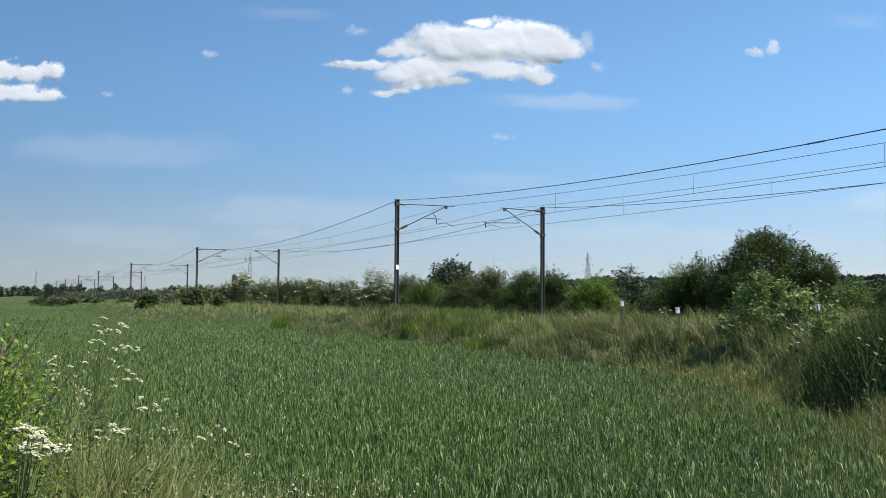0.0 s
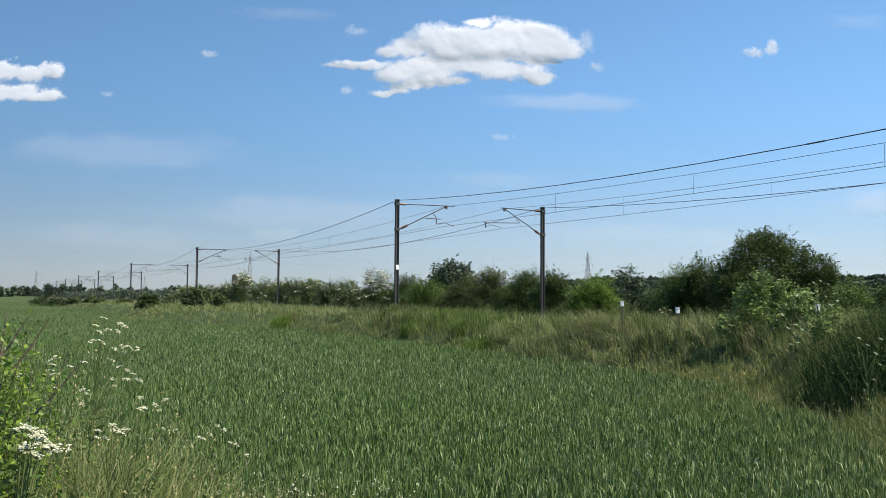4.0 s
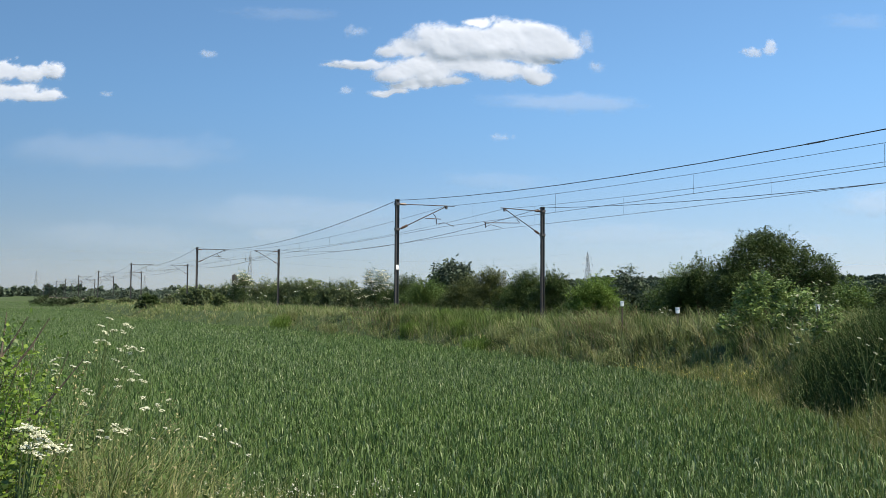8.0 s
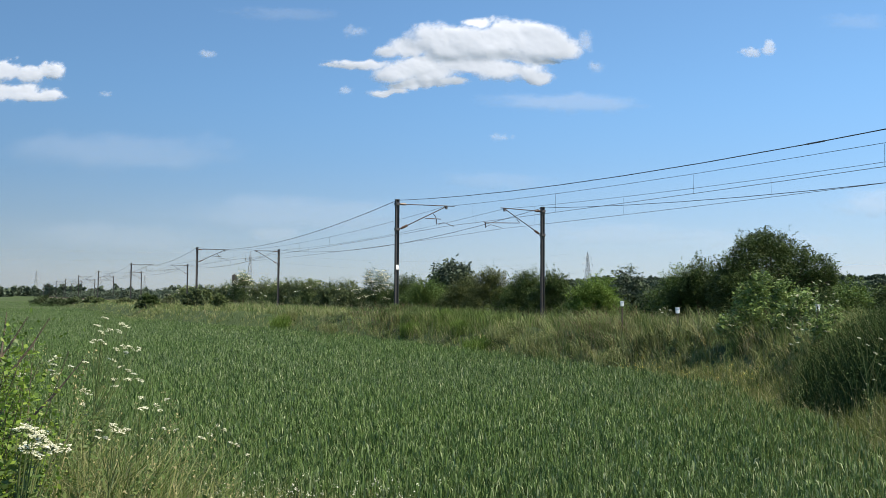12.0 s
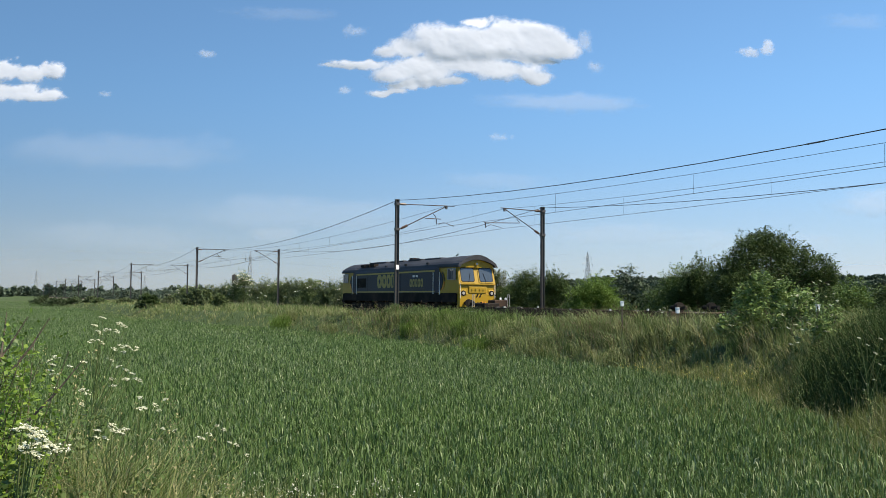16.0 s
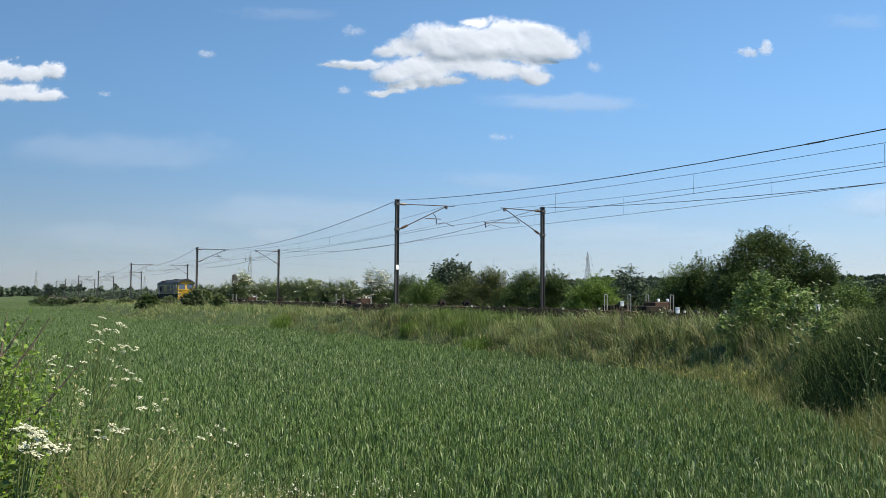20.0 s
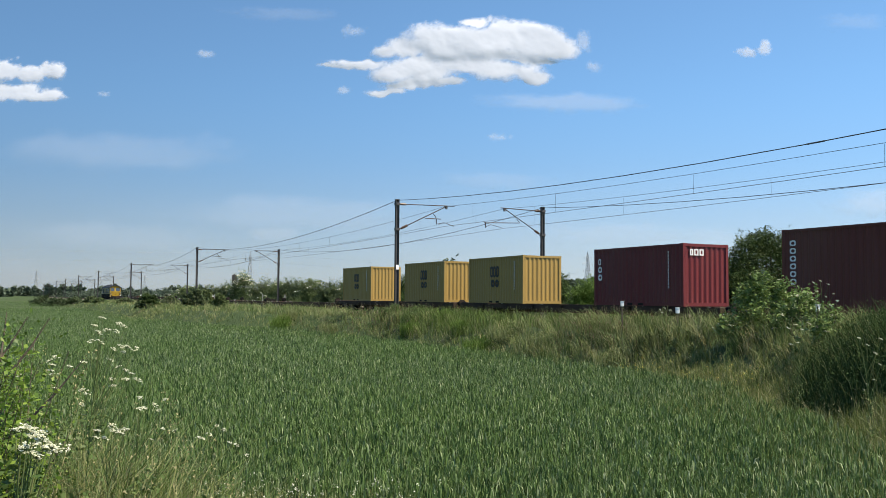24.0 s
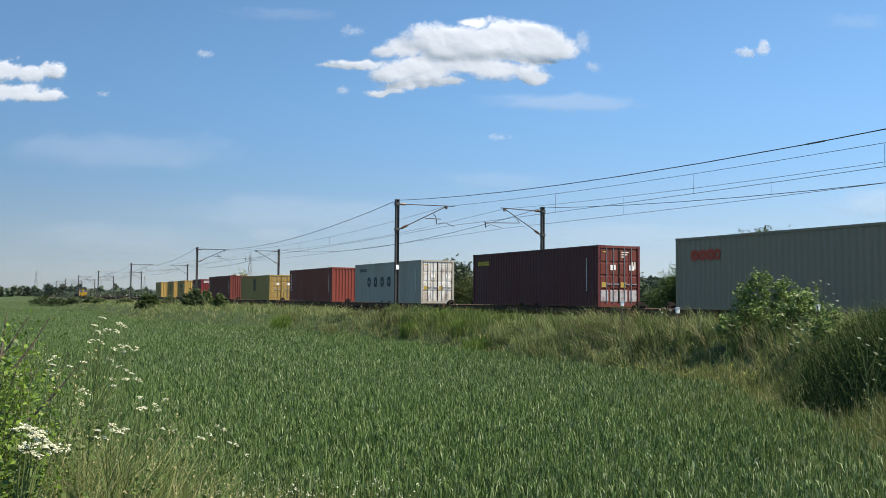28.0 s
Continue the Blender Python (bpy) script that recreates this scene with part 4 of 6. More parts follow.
def cloud(label, u, v, w, h, blobs, seed, strength=1.6, rough=1.0, streak=1.0, ceiling=1.0, d=4200.0, relief=0.0055, res=150, tilt=0.22):
    """A far bank of vapour: a relief sheet whose cover thins to nothing; blobs are (x, y, rx, ry) in its own unit square."""
    nx, ny = res, max(24, int(res * h / w))
    gx, gy = np.meshgrid(np.linspace(0, 1, nx), np.linspace(0, 1, ny))
    asp = w / h
    wx = gx + 0.035 * value_noise(gx * asp * 4 + 5, gy * 4 + 9, seed + 50, 4) / max(1, asp * 0.5)
    wy = gy + 0.075 * value_noise(gx * asp * 4 + 15, gy * 4 + 2, seed + 60, 4)
    den = np.full_like(gx, -0.4)
    dome = np.zeros_like(gx)
    for bx, by, rx, ry in blobs:
        q = ((wx - bx) / rx) ** 2 + ((wy - by) / ry) ** 2
        den = np.maximum(den, 1 - np.sqrt(q))
        dome = np.maximum(dome, np.sqrt(np.clip(1.25 - q, 0, 1)) * ry * (0.75 + by * 0.5))
    for _ in range(2):
        for ax in (0, 1):
            dome = (np.roll(dome, 2, ax) + np.roll(dome, 1, ax) + dome + np.roll(dome, -1, ax) + np.roll(dome, -2, ax)) / 5
    fb = value_noise(gx * asp * 4 / streak + 3, gy * 4 + 7, seed, 7, 2.2, 0.66)
    cover = smooth01(np.clip((den + rough * 0.7 * fb) * strength, 0, 1))
    edge = np.minimum(np.minimum(gx, 1 - gx) * asp, np.minimum(gy, 1 - gy)) * 12
    cover = cover * smooth01(edge) * ceiling
    soft = value_noise(gx * asp * 2.6 / streak + 1 + 0.4 * wy, gy * 3.4 + 4 - 0.3 * wx, seed + 20, 4, 2.3, 0.42)
    W = 2 * HALF * w * d
    m = CAM_POSE.to_3x3()
    centre = sky_place(u, v, d)
    right, up, back = (np.array(m @ Vector(a)) for a in ((1, 0, 0), (0, 1, 0), (0, 0, 1)))
    V = ((gx - 0.5)[..., None] * right * W + (gy - 0.5)[..., None] * up * (W / asp) + ((dome * relief * 18 + relief * 0.75 * soft) * W / asp - (gy - 0.5) * (W / asp) * tilt - (gx - 0.5) * W * 0.05)[..., None] * back).reshape(-1, 3)
    i, j = np.meshgrid(np.arange(ny - 1), np.arange(nx - 1), indexing="ij")
    a = i * nx + j
    f = np.stack([a, a + 1, a + nx + 1, a + nx], -1).reshape(-1, 4)
    me = raw_mesh("cloud", V, [f], M_CLOUD, True)
    cov = me.attributes.new("cover", "FLOAT", "POINT")
    cov.data.foreach_set("value", np.ascontiguousarray(cover.ravel(), np.float32))
    ob = new("cloud", me)
    ob.location = centre
    ob.visible_shadow = False
    return tagged(ob, label, "cloud", "clouds")


def px(x, y):
    return (x - 784) / 1568, (441 - y) / 1568


CLOUDS = []


def add_cloud(label, x0, y0, x1, y1, blobs, seed, drift=-14, **kw):
    """Extent in hundredths of the picture's width times 15.68, and its drift to the left over the clip."""
    u, v = px((x0 + x1) / 2, (y0 + y1) / 2)
    ob = cloud(label, u, v, (x1 - x0) / 1568, (y1 - y0) / 1568, blobs, seed, **kw)
    CLOUDS.append((ob, drift))


add_cloud("bright white cumulus cloud with grey hollows", 564, 0, 1094, 196,
          [
           (0.166, 0.418, 0.129, 0.051), (0.087, 0.383, 0.078, 0.026), (0.330, 0.551, 0.138, 0.128), (0.245, 0.531, 0.064, 0.083), (0.453, 0.633, 0.166, 0.191), (0.585, 0.643, 0.196, 0.204),
           (0.717, 0.633, 0.161, 0.191), (0.802, 0.571, 0.101, 0.128), (0.642, 0.735, 0.152, 0.096), (0.481, 0.704, 0.129, 0.102), (0.415, 0.531, 0.193, 0.140), (0.311, 0.357, 0.129, 0.153),
           (0.349, 0.429, 0.087, 0.115), (0.264, 0.306, 0.074, 0.077), (0.509, 0.408, 0.203, 0.140), (0.623, 0.357, 0.166, 0.128), (0.726, 0.296, 0.074, 0.070), (0.396, 0.337, 0.129, 0.140),
           (0.349, 0.214, 0.143, 0.057), (0.245, 0.163, 0.083, 0.045), (0.453, 0.235, 0.092, 0.057), (0.547, 0.837, 0.055, 0.070), (0.717, 0.469, 0.134, 0.045), (0.594, 0.510, 0.203, 0.128),
          ], 500, -10, strength=1.9, rough=0.72, relief=0.011, res=320)
add_cloud("white cumulus cloud in two small tiers", -90, 85, 130, 195, [(0.45, 0.64, 0.28, 0.24), (0.80, 0.66, 0.14, 0.18), (0.62, 0.60, 0.2, 0.2), (0.5, 0.26, 0.38, 0.19), (0.75, 0.23, 0.2, 0.12)], 520, 3, strength=2.3, rough=0.7, relief=0.010, res=150)
for x0, y0, x1, y1, sd in ((345, 80, 400, 112, 530), (170, 155, 210, 180, 533), (595, 145, 635, 178, 536), (855, 230, 925, 258, 539), (600, 32, 665, 80, 542), (1035, 95, 1085, 140, 548), (1018, 36, 1062, 118, 549)):
    add_cloud("tiny wisp of white cloud", x0, y0, x1, y1, [(0.5, 0.5, 0.36, 0.3), (0.35, 0.55, 0.2, 0.25)], sd, -8, strength=0.95, rough=1.1, ceiling=0.42, res=60)
add_cloud("small ragged white cloud", 1305, 62, 1395, 116, [(0.66, 0.55, 0.2, 0.32), (0.36, 0.42, 0.24, 0.2)], 551, -17, strength=1.2, rough=1.2, ceiling=0.7, res=80)
for x0, y0, x1, y1, sd, c in ((800, 150, 1190, 215, 560, 0.26), (-40, 200, 470, 340, 563, 0.16), (380, 0, 620, 50, 566, 0.11), (1430, 10, 1600, 70, 569, 0.12), (250, 320, 800, 440, 572, 0.15), (1440, 320, 1640, 400, 575, 0.3),
                              (760, 290, 1000, 350, 578, 0.12), (0, 370, 420, 470, 581, 0.12), (880, 380, 1300, 450, 584, 0.12), (1100, 390, 1560, 470, 587, 0.12), (420, 395, 560, 440, 590, 0.18)):
    add_cloud("thin streak of high white cloud", x0, y0, x1, y1, [(0.5, 0.5, 0.46, 0.34), (0.62, 0.42, 0.3, 0.22)], sd, -4, strength=1.3, rough=0.7, streak=3.0, ceiling=c, relief=0.01, res=60)


def haze_veil():
    """A broad thin sheet added behind the land to paint pale haze low down, densest at the skyline."""
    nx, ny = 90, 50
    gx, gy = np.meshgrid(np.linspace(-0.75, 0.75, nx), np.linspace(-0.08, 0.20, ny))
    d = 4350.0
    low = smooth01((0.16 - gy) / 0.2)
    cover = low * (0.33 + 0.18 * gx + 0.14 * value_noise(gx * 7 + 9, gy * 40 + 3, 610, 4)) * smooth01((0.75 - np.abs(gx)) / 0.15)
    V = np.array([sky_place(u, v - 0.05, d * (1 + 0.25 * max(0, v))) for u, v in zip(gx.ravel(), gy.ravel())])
    i, j = np.meshgrid(np.arange(ny - 1), np.arange(nx - 1), indexing="ij")
    a = i * nx + j
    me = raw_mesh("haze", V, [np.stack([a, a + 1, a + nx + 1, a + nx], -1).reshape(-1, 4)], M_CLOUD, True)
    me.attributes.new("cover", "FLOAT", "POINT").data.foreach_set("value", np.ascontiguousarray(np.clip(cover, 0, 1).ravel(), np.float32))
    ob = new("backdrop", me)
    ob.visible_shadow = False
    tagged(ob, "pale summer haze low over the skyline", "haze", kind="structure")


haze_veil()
# ---------------------------------------------------------------- train
M_NAVY = paint("navy_paint", (0.017, 0.022, 0.043), 0.45, dirt=(0.026, 0.024, 0.022), dirt_amount=0.4, streak=(1, 0.3, 1), spec=0.22)
M_YELLOW = paint("warning_yellow", (0.34, 0.208, 0.012), 0.4, dirt=(0.3, 0.2, 0.05), dirt_amount=0.35)
M_STRIPE = paint("yellow_stripe", (0.38, 0.28, 0.06), 0.45, dirt_amount=0.25)
M_LOCO_ROOF = paint("sooty_roof", (0.019, 0.020, 0.024), 0.65, dirt=(0.075, 0.076, 0.082), dirt_amount=0.6, streak=(1, 0.25, 1))
M_BLACK = paint("grimy_black", (0.014, 0.013, 0.012), 0.9, dirt=(0.06, 0.045, 0.034), dirt_amount=0.6, spec=0.1)
M_WHEEL = paint("wheel_steel", (0.12, 0.10, 0.09), 0.5, 0.6)
M_WHITE = paint("white_paint", (0.75, 0.75, 0.72), 0.5, dirt_amount=0.25)
M_RED = paint("red_paint", (0.5, 0.06, 0.03), 0.45, dirt_amount=0.2)
M_ORANGE = paint("orange_paint", (0.6, 0.2, 0.03), 0.45, dirt_amount=0.2)
M_WAGON = paint("rusty_wagon", (0.045, 0.03, 0.022), 0.8, dirt=(0.10, 0.06, 0.035), dirt_amount=0.5, spec=0.15)
M_LAMP = paint("lamp_lens", (0.36, 0.35, 0.31), 0.15, bump=0)


def glass_material():
    m, n, l, p = mat("tinted_glass")
    p.inputs["Base Color"].default_value = (0.05, 0.065, 0.08, 1)
    p.inputs["Roughness"].default_value = 0.04
    p.inputs["Specular IOR Level"].default_value = 0.8
    return m


M_GLASS = glass_material()
LOCO_LEN = 20.35


def shell(outline, y0, y1, taper=None):
    return prism(bmesh.new(), outline, y0, y1, taper)


def side_plate(x, y0, y1, z0, z1, t=0.02):
    return one_box(min(x, x + t), max(x, x + t), y0, y1, z0, z1)


def wheelset(parent, y, r, name="wheelset"):
    w = part(name, rod(bmesh.new(), (-0.8, y, r), (0.8, y, r), 0.08), M_BLACK, parent)
    for s in (-1, 1):
        bm = rod(bmesh.new(), (s * 0.69, y, r), (s * 0.82, y, r), r, n=20)
        rod(bm, (s * 0.68, y, r), (s * 0.70, y, r), r + 0.03, n=20)
        rod(bm, (s * 0.82, y, r), (s * 0.87, y, r), r * 0.35, n=10)
        part("wheel", bm, M_WHEEL, w)
    return w


def side_letters(parent, name, material, x, s, y0, z0, h, widths, gap, label, holes=True):
    """A mark of plain blocks on a vehicle's side; s: the side; blocks run in reading order seen from that side."""
    y = y0
    for w in widths:
        bm = bmesh.new()
        xa, xb = sorted((s * x, s * (x + 0.012)))
        t = min(w, h) * (0.29 if h > 0.3 else 0.22)
        a, b = sorted((y, y + s * w))
        if holes:
            k = min(w, h) * 0.24
            ring = lambda g: [(a + g + c, zz) for c, zz in ((k, z0 + g), (w - 2 * g - k, z0 + g), (w - 2 * g, z0 + g + k), (w - 2 * g, z0 + h - g - k), (w - 2 * g - k, z0 + h - g), (k, z0 + h - g), (0, z0 + h - g - k), (0, z0 + g + k))]
            rows = [[bm.verts.new((x_, yy, zz)) for yy, zz in ring(g)] for x_, g in ((xa, 0), (xb, 0), (xb, t), (xa, t))]
            for q in range(4):
                for i in range(8):
                    bm.faces.new((rows[q][i], rows[q][(i + 1) % 8], rows[(q + 1) % 4][(i + 1) % 8], rows[(q + 1) % 4][i]))
            bmesh.ops.recalc_face_normals(bm, faces=bm.faces)
        else:
            box(bm, xa, xb, a, b, z0, z0 + h)
        part(name, bm, material, parent, label)
        y += s * (w + gap)


M_FADED = paint("faded_yellow_mark", (0.36, 0.28, 0.09), 0.6, dirt=(0.1, 0.1, 0.09), dirt_amount=0.5)


def build_loco():
    """Diesel freight locomotive; y runs from the trailing end (0) to the leading end, z from the rail."""
    L = LOCO_LEN
    e = empty("diesel_locomotive", label="navy blue and yellow diesel freight locomotive on the railway", category="locomotive")
    W = 1.33
    lower = [(-W, 1.64), (W, 1.64), (W, 3.18), (W - 0.03, 3.3), (-W + 0.03, 3.3), (-W, 3.18)]
    body = part("body", shell(lower, 2.75, L - 2.75), M_NAVY, e)
    slope = [(W - 0.02, 3.3), (W - 0.08, 3.43), (1.0, 3.61), (0.6, 3.81), (0.28, 3.92), (0, 3.945)]
    roof = slope + [(-x, z) for x, z in slope[-2::-1]]
    r = part("roof", shell(roof, 2.2, L - 2.2), M_LOCO_ROOF, e, "sooty dark grey roof")
    for y0, y1, zz in ((4.2, 6.6, 0.05), (7.2, 9.3, 0.09), (10.2, 12.6, 0.06), (13.4, 16.6, 0.1)):
        part("roof_hatch", one_box(-0.46, 0.46, y0, y1, 3.84, 3.935 + zz * 0.5, bevel=0.02), M_LOCO_ROOF, r)
    part("exhaust", one_box(-0.25, 0.25, 8.9, 9.6, 3.95, 4.1, bevel=0.03), M_BLACK, r)
    for s in (-1, 1):
        for y0 in (14.0, 15.0, 16.0):
            part("roof_grille", one_box(*sorted((s * 0.78, s * 1.12)), y0, y0 + 0.8, 3.62, 3.8), M_BLACK, r)
        for y0 in (4.5, 8.0, 11.5):
            part("lifting_lug", one_box(*sorted((s * 1.13, s * 1.2)), y0, y0 + 0.3, 3.52, 3.62), M_LOCO_ROOF, r)
    for end in (0, 1):
        Y = (lambda y: y) if end == 0 else (lambda y: L - y)
        cab = bmesh.new()
        prof = [(0.0, 1.6), (0.0, 2.22), (0.32, 3.3), (0.55, 3.42), (2.75, 3.42), (2.75, 1.6)]
        vs = []
        for s in (-1, 1):
            row = []
            for y, z in prof:
                ww = W if z < 3.2 else W - 0.08
                if y < 0.4:
                    ww -= 0.06
                row.append(cab.verts.new((s * ww, Y(y), z)))
            vs.append(row)
        n = len(prof)
        for i in range(n):
            cab.faces.new((vs[0][i], vs[0][(i + 1) % n], vs[1][(i + 1) % n], vs[1][i]))
        for row in vs:
            cab.faces.new(row)
        bmesh.ops.recalc_face_normals(cab, faces=cab.faces)
        c = part("cab", cab, M_YELLOW, e, "yellow cab end")
        arch = [(W, 3.22), (W, 3.32), (W - 0.06, 3.44), (1.0, 3.63), (0.6, 3.83), (0.28, 3.94), (0, 3.965)]
        hood = [(x, z) for x, z in arch] + [(-x, z) for x, z in arch[-2::-1]]
        inner = [(x * 0.90, 3.20 + (z - 3.22) * 0.64) for x, z in hood]
        ya, yb = sorted((Y(-0.06), Y(0.5)))
        part("visor", shell(hood + inner[::-1], ya, yb), M_LOCO_ROOF, c, "dark roof edge overhanging the windscreens")
        ya, yb = sorted((Y(0.46), Y(2.8)))
        part("cab_roof", shell(hood, ya, yb), M_LOCO_ROOF, c, "dark rounded cab roof")
        ya, yb = sorted((Y(0.14), Y(0.5)))
        part("brow", shell([(x * 0.995, z - 0.004) for x, z in inner], ya, yb), M_YELLOW, c)
        for s in (-1, 1):
            def plate(x0, x1, z0, z1, off, material, name, parent=c):
                bm = bmesh.new()
                q = []
                for z in (z0, z1):
                    yy = 0.32 * (z - 2.22) / 1.08 - off
                    q.append(yy)
                k = 0.08
                at_z = lambda z: q[0] + (q[1] - q[0]) * (z - z0) / (z1 - z0)
                pts = [(x, at_z(z), z) for x, z in ((x0 + k, z0), (x1 - k, z0), (x1, z0 + k), (x1, z1 - k), (x1 - k, z1), (x0 + k, z1), (x0, z1 - k), (x0, z0 + k))]
                f0 = [bm.verts.new((x, Y(y), z)) for x, y, z in pts]
                f1 = [bm.verts.new((x, Y(y + 0.03), z)) for x, y, z in pts]
                bm.faces.new(f0)
                bm.faces.new(f1[::-1])
                for i in range(8):
                    bm.faces.new((f0[i], f1[i], f1[(i + 1) % 8], f0[(i + 1) % 8]))
                bmesh.ops.recalc_face_normals(bm, faces=bm.faces)
                return part(name, bm, material, parent)
            a, b = sorted((s * 0.14, s * 1.14))
            plate(a - 0.03, b + 0.03, 2.25, 3.24, 0.03, M_YELLOW, "window_surround")
            plate(a + 0.03, b - 0.03, 2.31, 3.18, 0.038, M_BLACK, "window_seal")
            plate(a + 0.06, b - 0.06, 2.34, 3.15, 0.046, M_GLASS, "windscreen")
            part("wiper", one_rod((s * 0.6, Y(-0.04), 2.3), (s * 0.45, Y(0.12), 2.85), 0.012, n=5), M_BLACK, c)
            ys = sorted((Y(0.32), Y(1.4)))
            part("window_frame", side_plate(s * W, ys[0] - 0.04, ys[1] + 0.04, 2.44, 3.14, s * 0.008), M_GALV, c, "silver window frame")
            mid = (ys[0] + ys[1]) / 2
            part("side_window", side_plate(s * W, ys[0], mid - 0.03, 2.49, 3.09, s * 0.016), M_GLASS, c)
            part("side_window", side_plate(s * W, mid + 0.03, ys[1], 2.49, 3.09, s * 0.016), M_GLASS, c)
            part("tail_lamp", rod(bmesh.new(), (s * 0.98, Y(0.03), 1.62), (s * 0.98, Y(-0.08), 1.62), 0.09, n=14), M_LAMP, c, "round lamp cluster")
            part("lamp_ring", rod(bmesh.new(), (s * 0.98, Y(0.04), 1.62), (s * 0.98, Y(-0.05), 1.62), 0.17, n=14), M_BLACK, c)
            part("handrail", one_rod((s * 1.2, Y(-0.05), 1.3), (s * 1.2, Y(-0.05), 2.2), 0.018, n=6), M_WHITE, c)
            part("buffer", rod(rod(bmesh.new(), (s * 0.87, Y(-0.02), 1.02), (s * 0.87, Y(-0.48), 1.02), 0.1, n=12), (s * 0.87, Y(-0.48), 1.02), (s * 0.87, Y(-0.55), 1.02), 0.24, n=16), M_BLACK, e)
            ds = sorted((Y(2.58), Y(3.22)))
            d = part("door", side_plate(s * W, ds[0], ds[1], 1.68, 3.2, s * 0.014), M_NAVY, e, "dark cab door")
            for yy in (Y(2.46), Y(3.36)):
                part("handrail", one_rod((s * (W + 0.05), yy, 1.55), (s * (W + 0.05), yy, 2.95), 0.02, n=6), M_WHITE, e, "white handrail")
            for k in range(4):
                part("step", one_box(*sorted((s * (W - 0.3), s * (W - 0.02))), min(ds), max(ds), 0.42 + k * 0.24, 0.45 + k * 0.24), M_BLACK, e)
            part("lamp_pod", one_box(*sorted((s * 0.74, s * 1.2)), *sorted((Y(0.05), Y(-0.03))), 1.44, 1.82, bevel=0.03), M_YELLOW, c)
            # the blue side ends in a rounded bulge on the yellow cab, with a curved band beyond it
            bulge = lambda t: math.sin(t * math.pi) ** 0.7 * 0.42
            for name, m_, t_lo, t_hi, y_in, y_out, proud in (("side_sweep", M_NAVY, 0.0, 1.0, None, 2.50, 0.005), ("band", M_ORANGE, 0.04, 0.46, 2.36, 2.26, 0.008), ("band", M_NAVY, 0.5, 0.96, 2.36, 2.26, 0.008)):
                bm = bmesh.new()
                n_ = 12
                for i in range(n_):
                    t0, t1 = (t_lo + (t_hi - t_lo) * q / n_ for q in (i, i + 1))
                    z0_, z1_ = 1.77 + 1.22 * t0, 1.77 + 1.22 * t1
                    b0, b1 = bulge(t0), bulge(t1)
                    i0, i1 = (2.76, 2.76) if y_in is None else (y_in - b0, y_in - b1)
                    pts = [(i0, z0_), (y_out - b0, z0_), (y_out - b1, z1_), (i1, z1_)]
                    f0 = [bm.verts.new((s * (W + proud), Y(y), z)) for y, z in pts]
                    f1 = [bm.verts.new((s * (W - 0.02), Y(y), z)) for y, z in pts]
                    bm.faces.new(f0), bm.faces.new(f1[::-1])
                    for q in range(4):
                        bm.faces.new((f0[q], f1[q], f1[(q + 1) % 4], f0[(q + 1) % 4]))
                bmesh.ops.recalc_face_normals(bm, faces=bm.faces)
                part(name, bm, m_, c)
        part("nose_ledge", one_box(-1.2, 1.2, *sorted((Y(-0.11), Y(0.2))), 2.13, 2.20, bevel=0.02), M_YELLOW, c, "ledge under the windscreens")
        part("nose_panel", one_box(-0.62, 0.62, *sorted((Y(-0.07), Y(0.1))), 1.62, 2.02, bevel=0.03), M_YELLOW, c)
        for s in (-0.4, -0.14, 0.14, 0.4):
            part("jumper_socket", rod(bmesh.new(), (s, Y(-0.06), 1.86), (s, Y(-0.12), 1.86), 0.05, n=10), M_YELLOW, c, "round cable socket cover")
        for s in (-0.14, 0.08):
            bm = bmesh.new()
            q = [(s, 1.36), (s + 0.1, 1.36), (s + 0.22, 1.58), (s + 0.12, 1.58)]
            f0, f1 = ([bm.verts.new((x, Y(yy), z)) for x, z in q] for yy in (-0.05, -0.02))
            bm.faces.new(f0), bm.faces.new(f1[::-1])
            for i in range(4):
                bm.faces.new((f0[i], f1[i], f1[(i + 1) % 4], f0[(i + 1) % 4]))
            bmesh.ops.recalc_face_normals(bm, faces=bm.faces)
            part("hazard_bar", bm, M_BLACK, c, "black slanted bar")
        part("headlight", rod(bmesh.new(), (0, Y(0.3), 3.42), (0, Y(0.05), 3.42), 0.08, n=14), M_GLASS, c, "round headlamp above the windows")
        part("headlight_ring", rod(bmesh.new(), (0, Y(0.3), 3.42), (0, Y(0.07), 3.42), 0.12, n=14), M_YELLOW, c)
        ys = sorted((Y(-0.03), Y(0.25)))
        part("buffer_beam", one_box(-1.25, 1.25, ys[0], ys[1], 0.78, 1.6, bevel=0.03), M_YELLOW if end == 0 else M_BLACK, e)
        ys = sorted((Y(-0.12), Y(0.2)))
        part("snowplough", one_box(-1.2, 1.2, ys[0], ys[1], 0.25, 0.72, bevel=0.05), M_BLACK, e)
        part("coupling", rod(rod(bmesh.new(), (0, Y(0), 1.0), (0, Y(-0.5), 0.98), 0.07), (0, Y(-0.5), 1.1), (0, Y(-0.55), 0.75), 0.06), M_BLACK, e)
        for s in (-0.45, -0.25, 0.3, 0.5):
            part("brake_hose", rod(rod(bmesh.new(), (s, Y(-0.05), 1.1), (s, Y(-0.22), 0.85), 0.03, n=6), (s, Y(-0.22), 0.85), (s * 0.9, Y(-0.15), 0.6), 0.03, n=6), M_ORANGE if s > 0 else M_BLACK, e)
